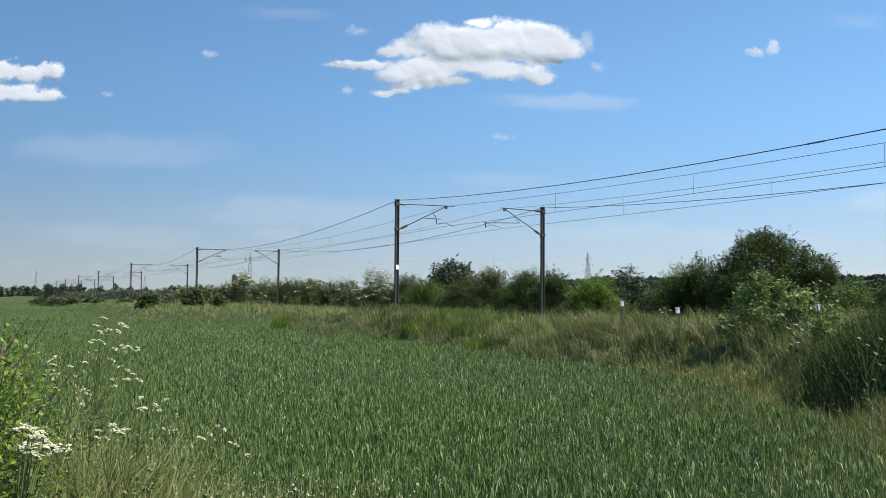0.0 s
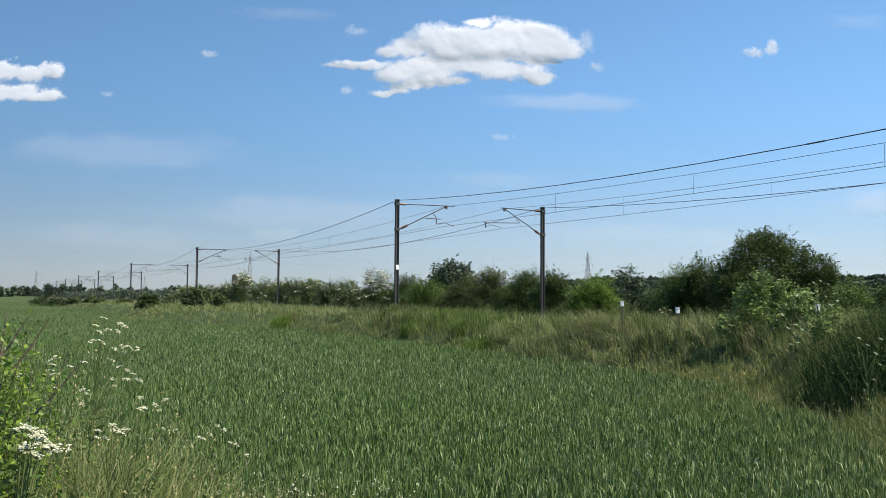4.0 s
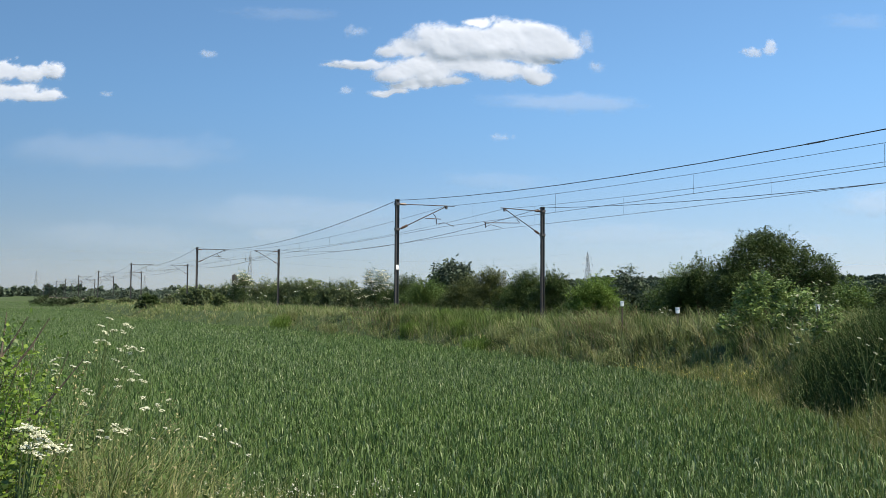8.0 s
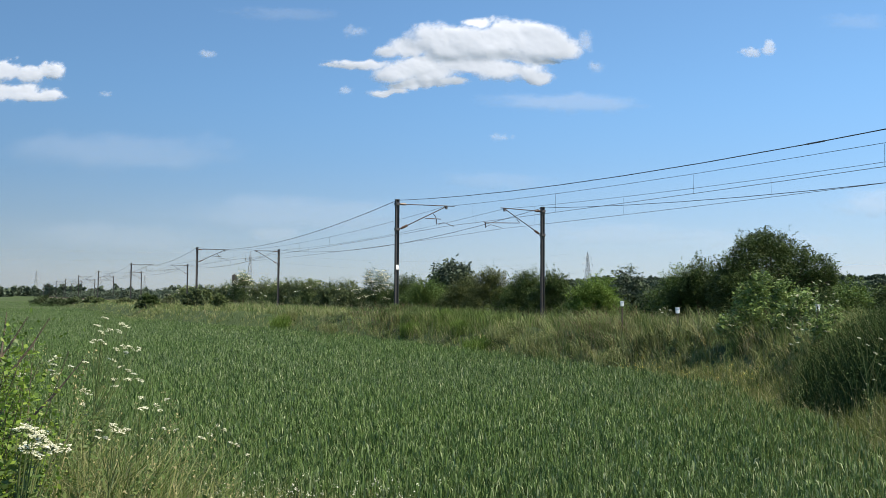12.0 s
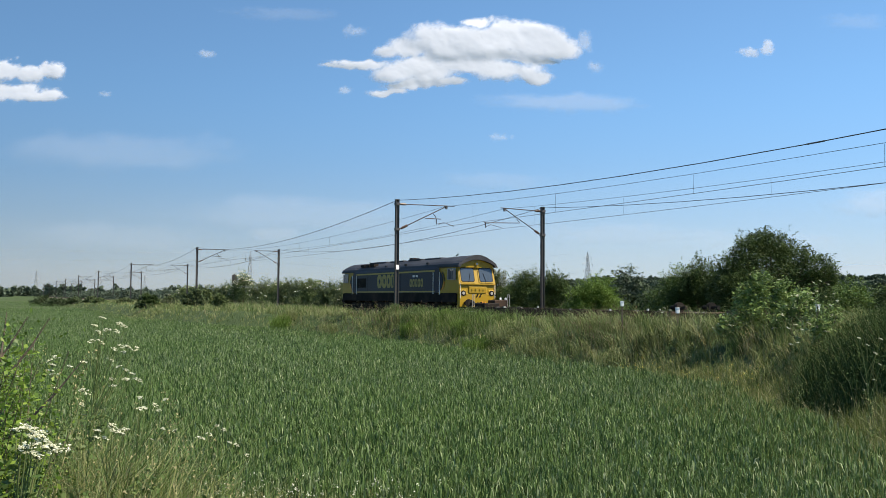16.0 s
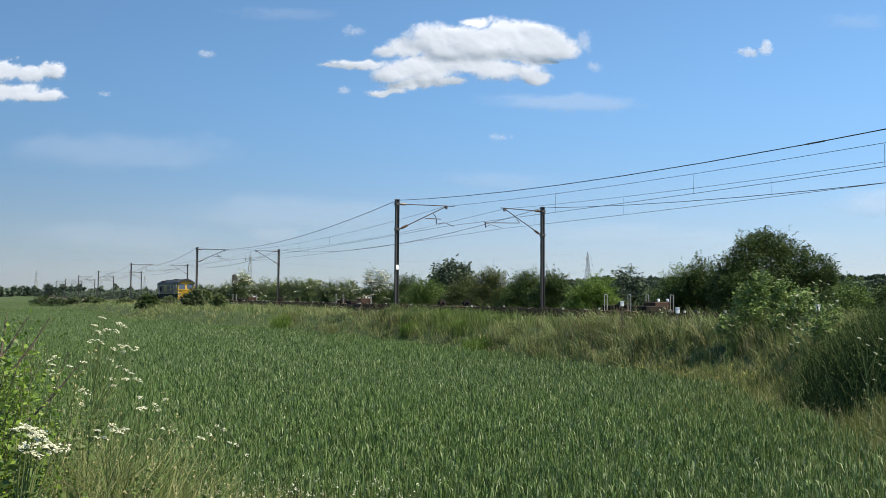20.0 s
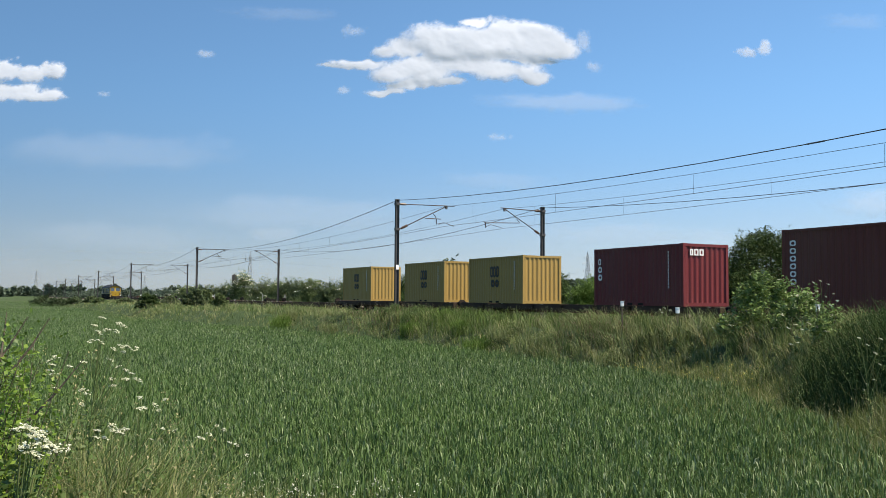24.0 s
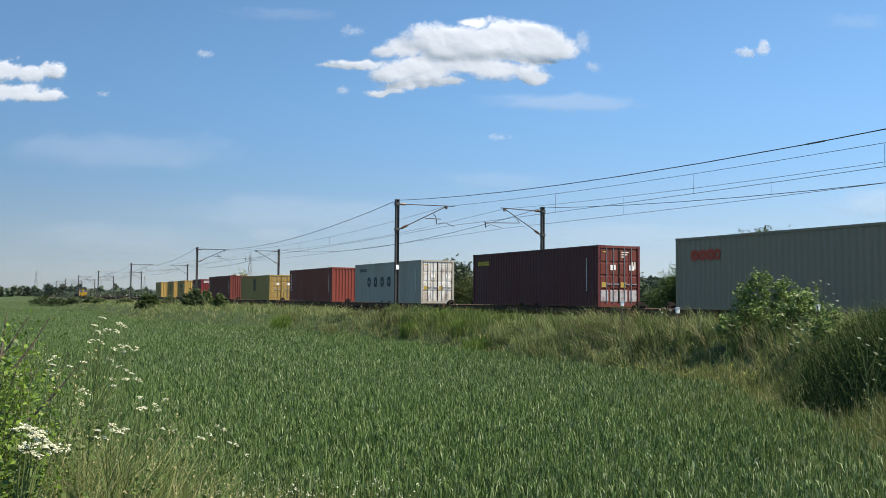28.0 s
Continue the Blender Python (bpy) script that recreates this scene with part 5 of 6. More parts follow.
    for s in (-1, 1):
        part("stripe", side_plate(s * W, 2.3, L - 2.3, 1.68, 1.76, s * 0.01), M_STRIPE, e, "yellow waist stripe")
        part("stripe", side_plate(s * W, 2.6, L - 2.6, 2.99, 3.09, s * 0.01), M_STRIPE, e, "yellow waist stripe")
        part("solebar", side_plate(s * (W - 0.06), 0.3, L - 0.3, 1.06, 1.64, s * 0.05), M_BLACK, e)
        for yy in (14.82, 8.64):
            part("panel_joint", side_plate(s * W, yy, yy + 0.03, 1.77, 2.98, s * 0.006), M_BLACK, e)
        # radiator grilles near the leading end
        for y0 in (15.08, 16.42):
            g = part("grille", side_plate(s * W, y0, y0 + 1.25, 2.05, 2.75, s * 0.012), M_BLACK, e)
            for k in range(6):
                part("louvre", side_plate(s * (W + 0.012), y0 + 0.03, y0 + 1.22, 2.08 + k * 0.11, 2.1 + k * 0.11, s * 0.012), M_BLACK, g)
        side_letters(e, "emblem_block", M_FADED, W, s, 12.84 if s < 0 else 9.84, 1.99, 0.96, (0.85, 0.72, 0.74, 0.42), 0.09, "yellow block of the operator's mark")
        side_letters(e, "number_block", M_FADED, W, s, 7.07 if s < 0 else 4.97, 2.03, 0.54, (0.36, 0.36, 0.34, 0.36, 0.36), 0.08, "yellow block of the fleet number", holes=True)
        side_letters(e, "crest", M_WHITE, W, s, 6.6 if s < 0 else 5.4, 2.68, 0.14, (0.32, 0.32), 0.18, "small white crest", holes=False)
    tank = part("fuel_tank", one_box(-1.2, 1.2, 7.0, 13.2, 0.32, 1.06, bevel=0.08), M_BLACK, e)
    for yc in (4.0, L - 4.0):
        b = part("bogie", one_box(-1.12, 1.12, yc - 2.3, yc + 2.3, 0.5, 0.95, bevel=0.06), M_BLACK, e)
        for s in (-1, 1):
            for k in (-1.85, 0, 1.85):
                part("axle_box", one_box(*sorted((s * 1.1, s * 1.25)), yc + k - 0.22, yc + k + 0.22, 0.34, 0.78, bevel=0.03), M_BLACK, b)
        for k in (-1.85, 0, 1.85):
            wheelset(b, yc + k, 0.53)
    return e


loco = build_loco()


# ---- wagons
M_HOOP = paint("pale_rail_paint", (0.42, 0.42, 0.40), 0.6, dirt_amount=0.4)


def build_wagon(length, hoops, deck=0.80):
    """Skeletal container flat; y from its trailing end (0) to its leading end."""
    e = empty("container_wagon", label="rusty skeletal container flat wagon on the railway", category="wagon", group="container wagons")
    L = length
    D = deck
    bm = bmesh.new()
    for s in (-1, 1):
        xa, xb = sorted((s * 1.08, s * 1.2))
        box(bm, xa, xb, 0.6, L - 0.6, D - 0.24, D)
        box(bm, *sorted((s * 0.98, s * 1.24)), 0.6, L - 0.6, D - 0.26, D - 0.23)
    part("side_sill", bm, M_WAGON, e)
    part("centre_sill", one_box(-0.25, 0.25, 0.55, L - 0.55, D - 0.42, D - 0.06), M_WAGON, e)
    for y in np.linspace(0.7, L - 0.7, 9):
        part("cross_member", one_box(-1.2, 1.2, y - 0.09, y + 0.09, D - 0.25, D - 0.03), M_WAGON, e)
    for y0, y1 in ((0.45, 0.8), (L - 0.8, L - 0.45)):
        part("headstock", one_box(-1.25, 1.25, y0, y1, D - 0.38, D + 0.02, bevel=0.03), M_WAGON, e)
    for i, y in enumerate(np.linspace(1.2, L - 1.2, 6)):
        for s in (-1, 1):
            part("spigot", one_box(*sorted((s * 1.05, s * 1.13)), y - 0.04, y + 0.04, D, D + (0.09 if i % 3 == 1 and hoops is not None else 0.012)), M_HOOP, e, "small pale container spigot")
    for s in (-1, 1):
        for yy, sg in ((0.45, -1), (L - 0.45, 1)):
            part("buffer", rod(rod(bmesh.new(), (s * 0.87, yy, 1.0), (s * 0.87, yy + sg * 0.36, 1.0), 0.09, n=10), (s * 0.87, yy + sg * 0.36, 1.0), (s * 0.87, yy + sg * 0.43, 1.0), 0.22, n=14), M_BLACK, e)
    part("drawbar", one_box(-0.08, 0.08, -0.1, L + 0.1, 0.62, 0.74), M_BLACK, e)
    for yc in (2.1, L - 2.1):
        b = part("bogie", one_box(-0.25, 0.25, yc - 0.25, yc + 0.25, 0.3, 0.62), M_BLACK, e)
        for s in (-1, 1):
            part("side_frame", one_box(*sorted((s * 0.95, s * 1.08)), yc - 1.2, yc + 1.2, 0.36, 0.64, bevel=0.04), M_BLACK, b)
        for k in (-0.9, 0.9):
            wheelset(b, yc + k, 0.42)
    if hoops is not None:
        y = L - 0.95 if hoops else 0.75
        for s in (-1, 1):
            bm = bmesh.new()
            for q in (-0.1, 0.1):
                rod(bm, (s * 1.2, y + q, D), (s * 1.2, y + q, D + 0.74), 0.016, n=6)
            rod(bm, (s * 1.2, y - 0.1, D + 0.74), (s * 1.2, y + 0.1, D + 0.74), 0.016, n=6)
            part("hand_hoop", bm, M_HOOP, e, "pale tubular hand hoop")
            part("step_board", one_box(*sorted((s * 1.2, s * 1.33)), y - 0.3, y + 0.3, D - 0.28, D - 0.24), M_HOOP, e, "pale foot step")
        a, b = (L - 1.7, L - 0.55) if hoops else (0.5, 1.5)
        part("brake_gear", one_box(-0.9, 0.15, a, b, D - 0.02, D + 0.24, bevel=0.04), M_BLACK, e, "dark brake gear casing")
        if hoops:
            bx = part("equipment_box", one_box(0.25, 1.18, L - 0.92, L - 0.1, D - 0.02, D + 0.42, bevel=0.04), M_WAGON, e, "dark brown end cabinet")
            for yy in (L - 0.8, L - 0.18):
                part("lamp_bracket", one_box(1.02, 1.14, yy - 0.05, yy + 0.05, D + 0.42, D + 0.56, bevel=0.02), M_WHITE, bx, "small white lamp bracket")
    return e


MOVERS = [(loco, 0.0)]
lead, trail = build_wagon(18.25, True), build_wagon(18.25, False)
for k in range(4):
    for j, proto in enumerate((lead, trail)):
        start = -0.75 - k * 36.5 - (j + 1) * 18.25
        MOVERS.append((proto if k == 0 else copy_thing(proto, pose(0, 0, 0)), start))
edges = [-146.75, -168.4, -190.7, -213.2, -230.7, -249.2, -267.8, -286.2, -304.5, -323.0]
for a, b in zip(edges, edges[1:]):
    MOVERS.append((build_wagon(a - b, None, 0.80 if a > -160 else 1.035 if a > -213 else 0.92), b))


# ---- containers
def corrugated(x0, x1, z0, z1, pitch, deep):
    """Outline points of a trapezoid-ribbed sheet from x0 to x1: (along, depth)."""
    n = max(1, int(round((x1 - x0) / pitch)))
    p = (x1 - x0) / n
    out = []
    for i in range(n):
        a = x0 + i * p
        out += [(a, 0), (a + p * 0.26, 0), (a + p * 0.5, -deep), (a + p * 0.76, -deep)]
    out.append((x1, 0))
    return out


def ribbed_sheet(fn, u0, u1, z0, z1, pitch, deep):
    bm = bmesh.new()
    pts = corrugated(u0, u1, z0, z1, pitch, deep)
    lo = [bm.verts.new(fn(u, d, z0)) for u, d in pts]
    hi = [bm.verts.new(fn(u, d, z1)) for u, d in pts]
    for i in range(len(pts) - 1):
        bm.faces.new((lo[i], lo[i + 1], hi[i + 1], hi[i]))
    return bm


def build_container(label, L, H, material, doors_back, marks, end_material=None, door_material=None, low_door=None):
    """A steel box; y from its trailing end (0), z from its floor casting."""
    e = empty("shipping_container", label=label, category="container", group="shipping containers")
    W = 1.219
    em = end_material or material
    for s in (-1, 1):
        part("side_panel", ribbed_sheet(lambda u, d, z: (s * (W - 0.02 + d), u, z), 0.13, L - 0.13, 0.14, H - 0.1, 0.28, 0.028), material, e)
        part("top_rail", one_box(*sorted((s * (W - 0.07), s * W)), 0.1, L - 0.1, H - 0.1, H - 0.01), material, e)
        part("bottom_rail", one_box(*sorted((s * (W - 0.07), s * (W - 0.004))), 0.1, L - 0.1, 0.01, 0.15), material, e)
        for y in (L * 0.42, L * 0.54):
            part("fork_pocket", one_box(*sorted((s * (W - 0.08), s * W)), y, y + 0.35, 0.03, 0.13), M_BLACK, e)
        for y0, y1 in ((0.0, 0.13), (L - 0.13, L)):
            part("corner_post", one_box(*sorted((s * (W - 0.13), s * W)), y0, y1, 0.11, H - 0.11), material, e)
            for z0, z1 in ((0, 0.118), (H - 0.118, H)):
                yy = (y0 - 0.004, y0 + 0.178) if y0 == 0 else (y1 - 0.178, y1 + 0.004)
                part("corner_casting", one_box(*sorted((s * (W - 0.162), s * (W + 0.004))), *yy, z0, z1), material, e)
    part("roof_panel", ribbed_sheet(lambda u, d, z: (z, u, H - 0.035 + d), 0.1, L - 0.1, -W + 0.05, W - 0.05, 0.21, 0.02), material, e)
    part("floor_frame", one_box(-W + 0.07, W - 0.07, 0.1, L - 0.1, 0.03, 0.14), M_BLACK, e)
    for end in (0, 1):
        y = 0.0 if end == 0 else L
        sg = 1 if end == 0 else -1
        part("end_header", one_box(-W + 0.1, W - 0.1, *sorted((y, y + sg * 0.1)), H - 0.13, H - 0.01), em, e)
        part("end_sill", one_box(-W + 0.1, W - 0.1, *sorted((y, y + sg * 0.1)), 0.01, 0.16), em, e)
        if (end == 0) == doors_back:
            dm = door_material or em
            part("gasket", one_box(-0.03, 0.03, *sorted((y + sg * 0.03, y + sg * 0.058)), 0.15, H - 0.12), M_BLACK, e, "black rubber door seal")
            for s in (-1, 1):
                part("gasket", one_box(*sorted((s * (W - 0.165), s * (W - 0.125))), *sorted((y + sg * 0.03, y + sg * 0.07)), 0.15, H - 0.12), M_BLACK, e, "black rubber door seal")
                xa, xb = sorted((s * 0.012, s * (W - 0.13)))
                d = part("door", one_box(xa, xb, *sorted((y + sg * 0.06, y + sg * 0.1)), 0.15, H - 0.12), dm, e)
                zz = np.linspace(0.2, H - 0.16, 5)
                for i in range(4):
                    for k in (0, 1):
                        xm = (xa + xb) / 2
                        xl, xr = ((xa + 0.04, xm - 0.05), (xm + 0.05, xb - 0.04))[k]
                        part("door_panel", one_box(xl, xr, *sorted((y + sg * 0.035, y + sg * 0.062)), zz[i] + 0.05, zz[i + 1] - 0.05, bevel=0.012), (low_door if low_door and i == 0 else dm), d)
                for xo in (0.22, 0.62):
                    x = s * (0.1 + xo)
                    part("lock_rod", one_rod((x, y - sg * 0.0 + sg * 0.015, 0.1), (x, y + sg * 0.015, H - 0.08), 0.02, n=6), M_GALV, d, "galvanised lock rod")
                    part("rod_handle", one_box(min(x, x + 0.3), max(x, x + 0.3), *sorted((y - sg * 0.01, y + sg * 0.012)), 1.05, 1.1), M_GALV, d)
                if H > 2.7:
                    for k, bw in enumerate((0.42, 0.34, 0.2) if s > 0 else (0.26,)):
                        part("door_mark", one_box(xa + 0.14, xa + 0.14 + bw, *sorted((y + sg * 0.026, y + sg * 0.036)), H * 0.9 - k * 0.11 - 0.05, H * 0.9 - k * 0.11), M_CODE if s > 0 else M_STRIPE, d, "plain bar of faded lettering")
                    if s > 0:
                        for k in range(2):
                            part("door_mark", one_box(xb - 0.34 + k * 0.14, xb - 0.25 + k * 0.14, *sorted((y + sg * 0.026, y + sg * 0.036)), H * 0.62, H * 0.74), M_CODE, d, "plain bar of faded lettering")
                if H > 2:
                    for k in range(2):
                        part("door_placard", one_box(xa + 0.1 + k * 0.5, xa + 0.4 + k * 0.5, *sorted((y + sg * 0.028, y + sg * 0.036)), H * (0.36 + 0.28 * k) - 0.12, H * (0.36 + 0.28 * k) + 0.12), M_STRIPE if (k + s) % 2 else M_WHITE, d, "small plain placard")
        else:
            part("end_panel", ribbed_sheet(lambda u, d, z: (u, y + sg * (0.02 - d), z), -W + 0.13, W - 0.13, 0.16, H - 0.12, 0.27, 0.045), em, e)
    for kind, m_, s, y, z, h, widths, gap in marks:
        if kind == "row":
            side_letters(e, "mark_block", m_, W - 0.018, s, y, z, h, widths, gap, "plain block of the owner's mark", holes=h > 0.12)
        elif kind == "column":
            for i in range(len(widths)):
                side_letters(e, "mark_block", m_, W - 0.018, s, y, z - i * (h + gap), h, (widths[i],), 0, "plain block of the owner's mark", holes=h > 0.12)
        elif kind == "end_row":
            x = y
            for w in widths:
                bm = bmesh.new()
                t = 0.055
                box(bm, x, x + t, -0.004, 0.02, z, z + h)
                box(bm, x + w - t, x + w, -0.004, 0.02, z, z + h)
                box(bm, x + t, x + w - t, -0.004, 0.02, z, z + t)
                box(bm, x + t, x + w - t, -0.004, 0.02, z + h - t, z + h)
                part("mark_block", bm, m_, e, "plain block of the owner's mark")
                x += w + gap
    return e


M_C_YELLOW = paint("mustard_container", (0.30, 0.197, 0.056), 0.5, dirt=(0.25, 0.16, 0.06), dirt_amount=0.35, scale=0.6, streak=(1, 1, 0.25))
M_C_MAROON = paint("maroon_container", (0.13, 0.016, 0.018), 0.5, dirt=(0.12, 0.06, 0.05), dirt_amount=0.4, scale=0.6, streak=(1, 1, 0.25))
M_C_BROWN = paint("brown_container", (0.118, 0.024, 0.017), 0.55, dirt=(0.14, 0.07, 0.05), dirt_amount=0.4, scale=0.6, streak=(1, 1, 0.25))
M_C_RED = paint("red_brown_container", (0.17, 0.032, 0.021), 0.55, dirt=(0.18, 0.08, 0.06), dirt_amount=0.4, scale=0.6, streak=(1, 1, 0.25))
M_C_GREY = paint("grey_container", (0.32, 0.305, 0.26), 0.5, dirt=(0.24, 0.19, 0.14), dirt_amount=0.45, scale=0.9, streak=(1, 1, 0.2))
M_C_GREEN = paint("grey_green_container", (0.255, 0.208, 0.145), 0.5, dirt=(0.22, 0.2, 0.16), dirt_amount=0.3, scale=0.6, streak=(1, 1, 0.25))
M_C_PLUM = paint("plum_container", (0.086, 0.016, 0.017), 0.5, dirt=(0.075, 0.045, 0.04), dirt_amount=0.4, scale=0.6, streak=(1, 1, 0.25))
M_MARK_YELLOW = paint("yellow_mark", (0.62, 0.46, 0.05), 0.5, bump=0)
M_INK = paint("black_lettering", (0.02, 0.02, 0.022), 0.5, bump=0)
M_BLUE = paint("blue_lettering", (0.012, 0.024, 0.06), 0.5, bump=0)
M_CODE = paint("faded_white", (0.6, 0.58, 0.54), 0.6, bump=0)
M_WORN = paint("worn_white", (0.36, 0.36, 0.37), 0.6, dirt=(0.16, 0.07, 0.06), dirt_amount=0.9, scale=3.0)
M_DOOR_WHITE = paint("white_door", (0.56, 0.55, 0.51), 0.5, dirt=(0.20, 0.13, 0.08), dirt_amount=0.85, scale=3.0, streak=(1, 1, 0.4))

H20, H40 = 2.591, 2.896
code = lambda L, s: ("column", M_CODE, s, 0.95 if s < 0 else 0.55, 2.2, 0.1, (0.07,) * 11, 0.045)


def msc_marks(L, big):
    out = []
    for s in (-1, 1):
        c = L / 2
        k = 1.25 if big else 1.0
        out.append(("row", M_INK, s, c - s * 0.5 * k, 1.45, 0.62 * k, (0.3 * k, 0.3 * k, 0.3 * k), 0.02))
        out.append(("row", M_INK, s, c - s * 0.42 * k, 0.9, 0.42 * k, (0.38 * k, 0.38 * k), 0.1))
    return out


msc20 = "mustard yellow ribbed steel container with a black mark"
CONTAINERS = [
    (build_container(msc20, 6.058, H20, M_C_YELLOW, False, msc_marks(6.058, False) + [code(6, -1)]), -176.65, 1.05),
    (build_container(msc20, 6.058, H20, M_C_YELLOW, False, msc_marks(6.058, False) + [code(6, -1)]), -188.95, 1.05),
    (build_container(msc20, 6.058, H20, M_C_YELLOW, False, msc_marks(6.058, False) + [code(6, -1)]), -198.3, 1.05),
    (build_container("maroon ribbed steel container with white lettering blocks", 6.058, H20, M_C_MAROON, False,
                     [("column", M_WHITE, -1, 5.75, 1.85, 0.28, (0.2, 0.26, 0.28), 0.08), ("end_row", M_WHITE, -1, -0.85, 2.1, 0.26, (0.16, 0.22, 0.22), 0.06), code(6, -1)]), -210.7, 1.05),
    (build_container("brown-red ribbed steel container with a white vertical mark", 12.192, H40, M_C_BROWN, False,
                     [("column", M_WHITE, -1, 11.85, 2.3, 0.2, (0.26,) * 6, 0.07), code(12, -1)]), -228.0, 0.94),
    (build_container("long mustard yellow container with black mark and doors", 12.192, H20, M_C_YELLOW, True, msc_marks(12.192, True) + [code(12, -1)]), -245.6, 0.965),
    (build_container("red-brown ribbed steel container with a white vertical mark", 12.192, H40, M_C_RED, False,
                     [("column", M_WHITE, -1, 11.85, 2.3, 0.2, (0.26,) * 6, 0.07), code(12, -1)]), -264.9, 0.93),
    (build_container("pale grey container with large blue lettering blocks and white doors", 12.192, H40, M_C_GREY, True,
                     [("row", M_BLUE, -1, 9.6, 1.15, 0.72, (0.6, 0.6, 0.58, 0.6, 0.6), 0.68), ("row", M_INK, -1, 11.2, 2.3, 0.22, (0.3, 0.08, 0.24, 0.24, 0.24), 0.08), code(12, -1)], door_material=M_DOOR_WHITE), -282.5, 0.94),
    (build_container("dark plum container with yellow mark and worn white-panelled doors", 12.192, H40, M_C_PLUM, True,
                     [("row", M_MARK_YELLOW, -1, 11.6, 2.22, 0.24, (0.24, 0.22, 0.22, 0.22, 0.24), 0.04), code(12, -1)], end_material=M_C_BROWN, low_door=M_WORN), -301.9, 0.96),
    (build_container("grey-green container with a red rounded mark", 12.192, H40, M_C_GREEN, True,
                     [("row", M_RED, -1, 11.3, 1.95, 0.42, (0.42, 0.42, 0.42, 0.3), 0.02), code(12, -1)]), -319.4, 0.945),
]
# ---------------------------------------------------------------- lineside fittings
def marker_post(x, y, top, w):
    z = float(ground_z(x, y))
    e = empty("marker_post", pose(x, y, z, 0, 0, -YAW), label="small white marker box on a thin post in the grass", category="post", group="lineside markers")
    h = top - z
    part("post", one_box(-0.025, 0.025, -0.025, 0.025, -0.1, h - 0.2), M_TWIG, e, "weathered post")
    part("marker", one_box(-w / 2, w / 2, -0.05, 0.05, h - 0.2, h - 0.02, bevel=0.015), M_SIGN, e, "white enamel marker")
    part("marker_cap", one_box(-w / 2 - 0.015, w / 2 + 0.015, -0.065, 0.065, h - 0.02, h), M_SIGN, e)


marker_post(20.5, 26.38, 2.57, 0.12)
marker_post(20.5, 23.39, 2.37, 0.12)
marker_post(19.0, 16.34, 2.54, 0.08)


def signal_post():
    x, y = 36.0, 152.9
    e = empty("signal_post", pose(x, y, float(ground_z(x, y))), label="dark lineside signal post seen from behind", category="signal")
    part("post", one_box(-0.12, 0.12, -0.12, 0.12, -0.1, 5.6), M_STEEL_DARK, e)
    part("backboard", one_box(-0.45, 0.45, -0.05, 0.05, 3.6, 5.4, bevel=0.05), M_STEEL_DARK, e)
    part("ladder", rod(rod(bmesh.new(), (0.3, 0.2, 0), (0.3, 0.2, 4), 0.03), (0.6, 0.2, 0), (0.6, 0.2, 4), 0.03), M_GALV, e)


signal_post()

# ---------------------------------------------------------------- verge plants near the eye
def at(f, r, z=None):
    p = FWD * f + RIGHT * r
    return Vector((p.x, p.y, float(ground_z(p.x, p.y)) if z is None else z))


def umbel(bm_stalk, tip, axis, r, rays, rng, out, floret=0.007):
    """One flat flower head of many florets on thin rays."""
    axis = axis.normalized()
    t = axis.orthogonal().normalized()
    b = axis.cross(t)
    foot = tip - axis * r * 0.75
    for i in range(rays):
        a, q = rng.uniform(0, 6.283), math.sqrt(rng.uniform(0.02, 1)) * r
        c = tip + (t * math.cos(a) + b * math.sin(a)) * q - axis * (q * q / r * 0.25)
        rod(bm_stalk, foot, c, 0.0012, 0.0009, 3)
        for k in range(10):
            j = rng.normal(0, 0.13 * r, 3)
            out.append((c.x + j[0], c.y + j[1], c.z + 0.4 * j[2], 0))


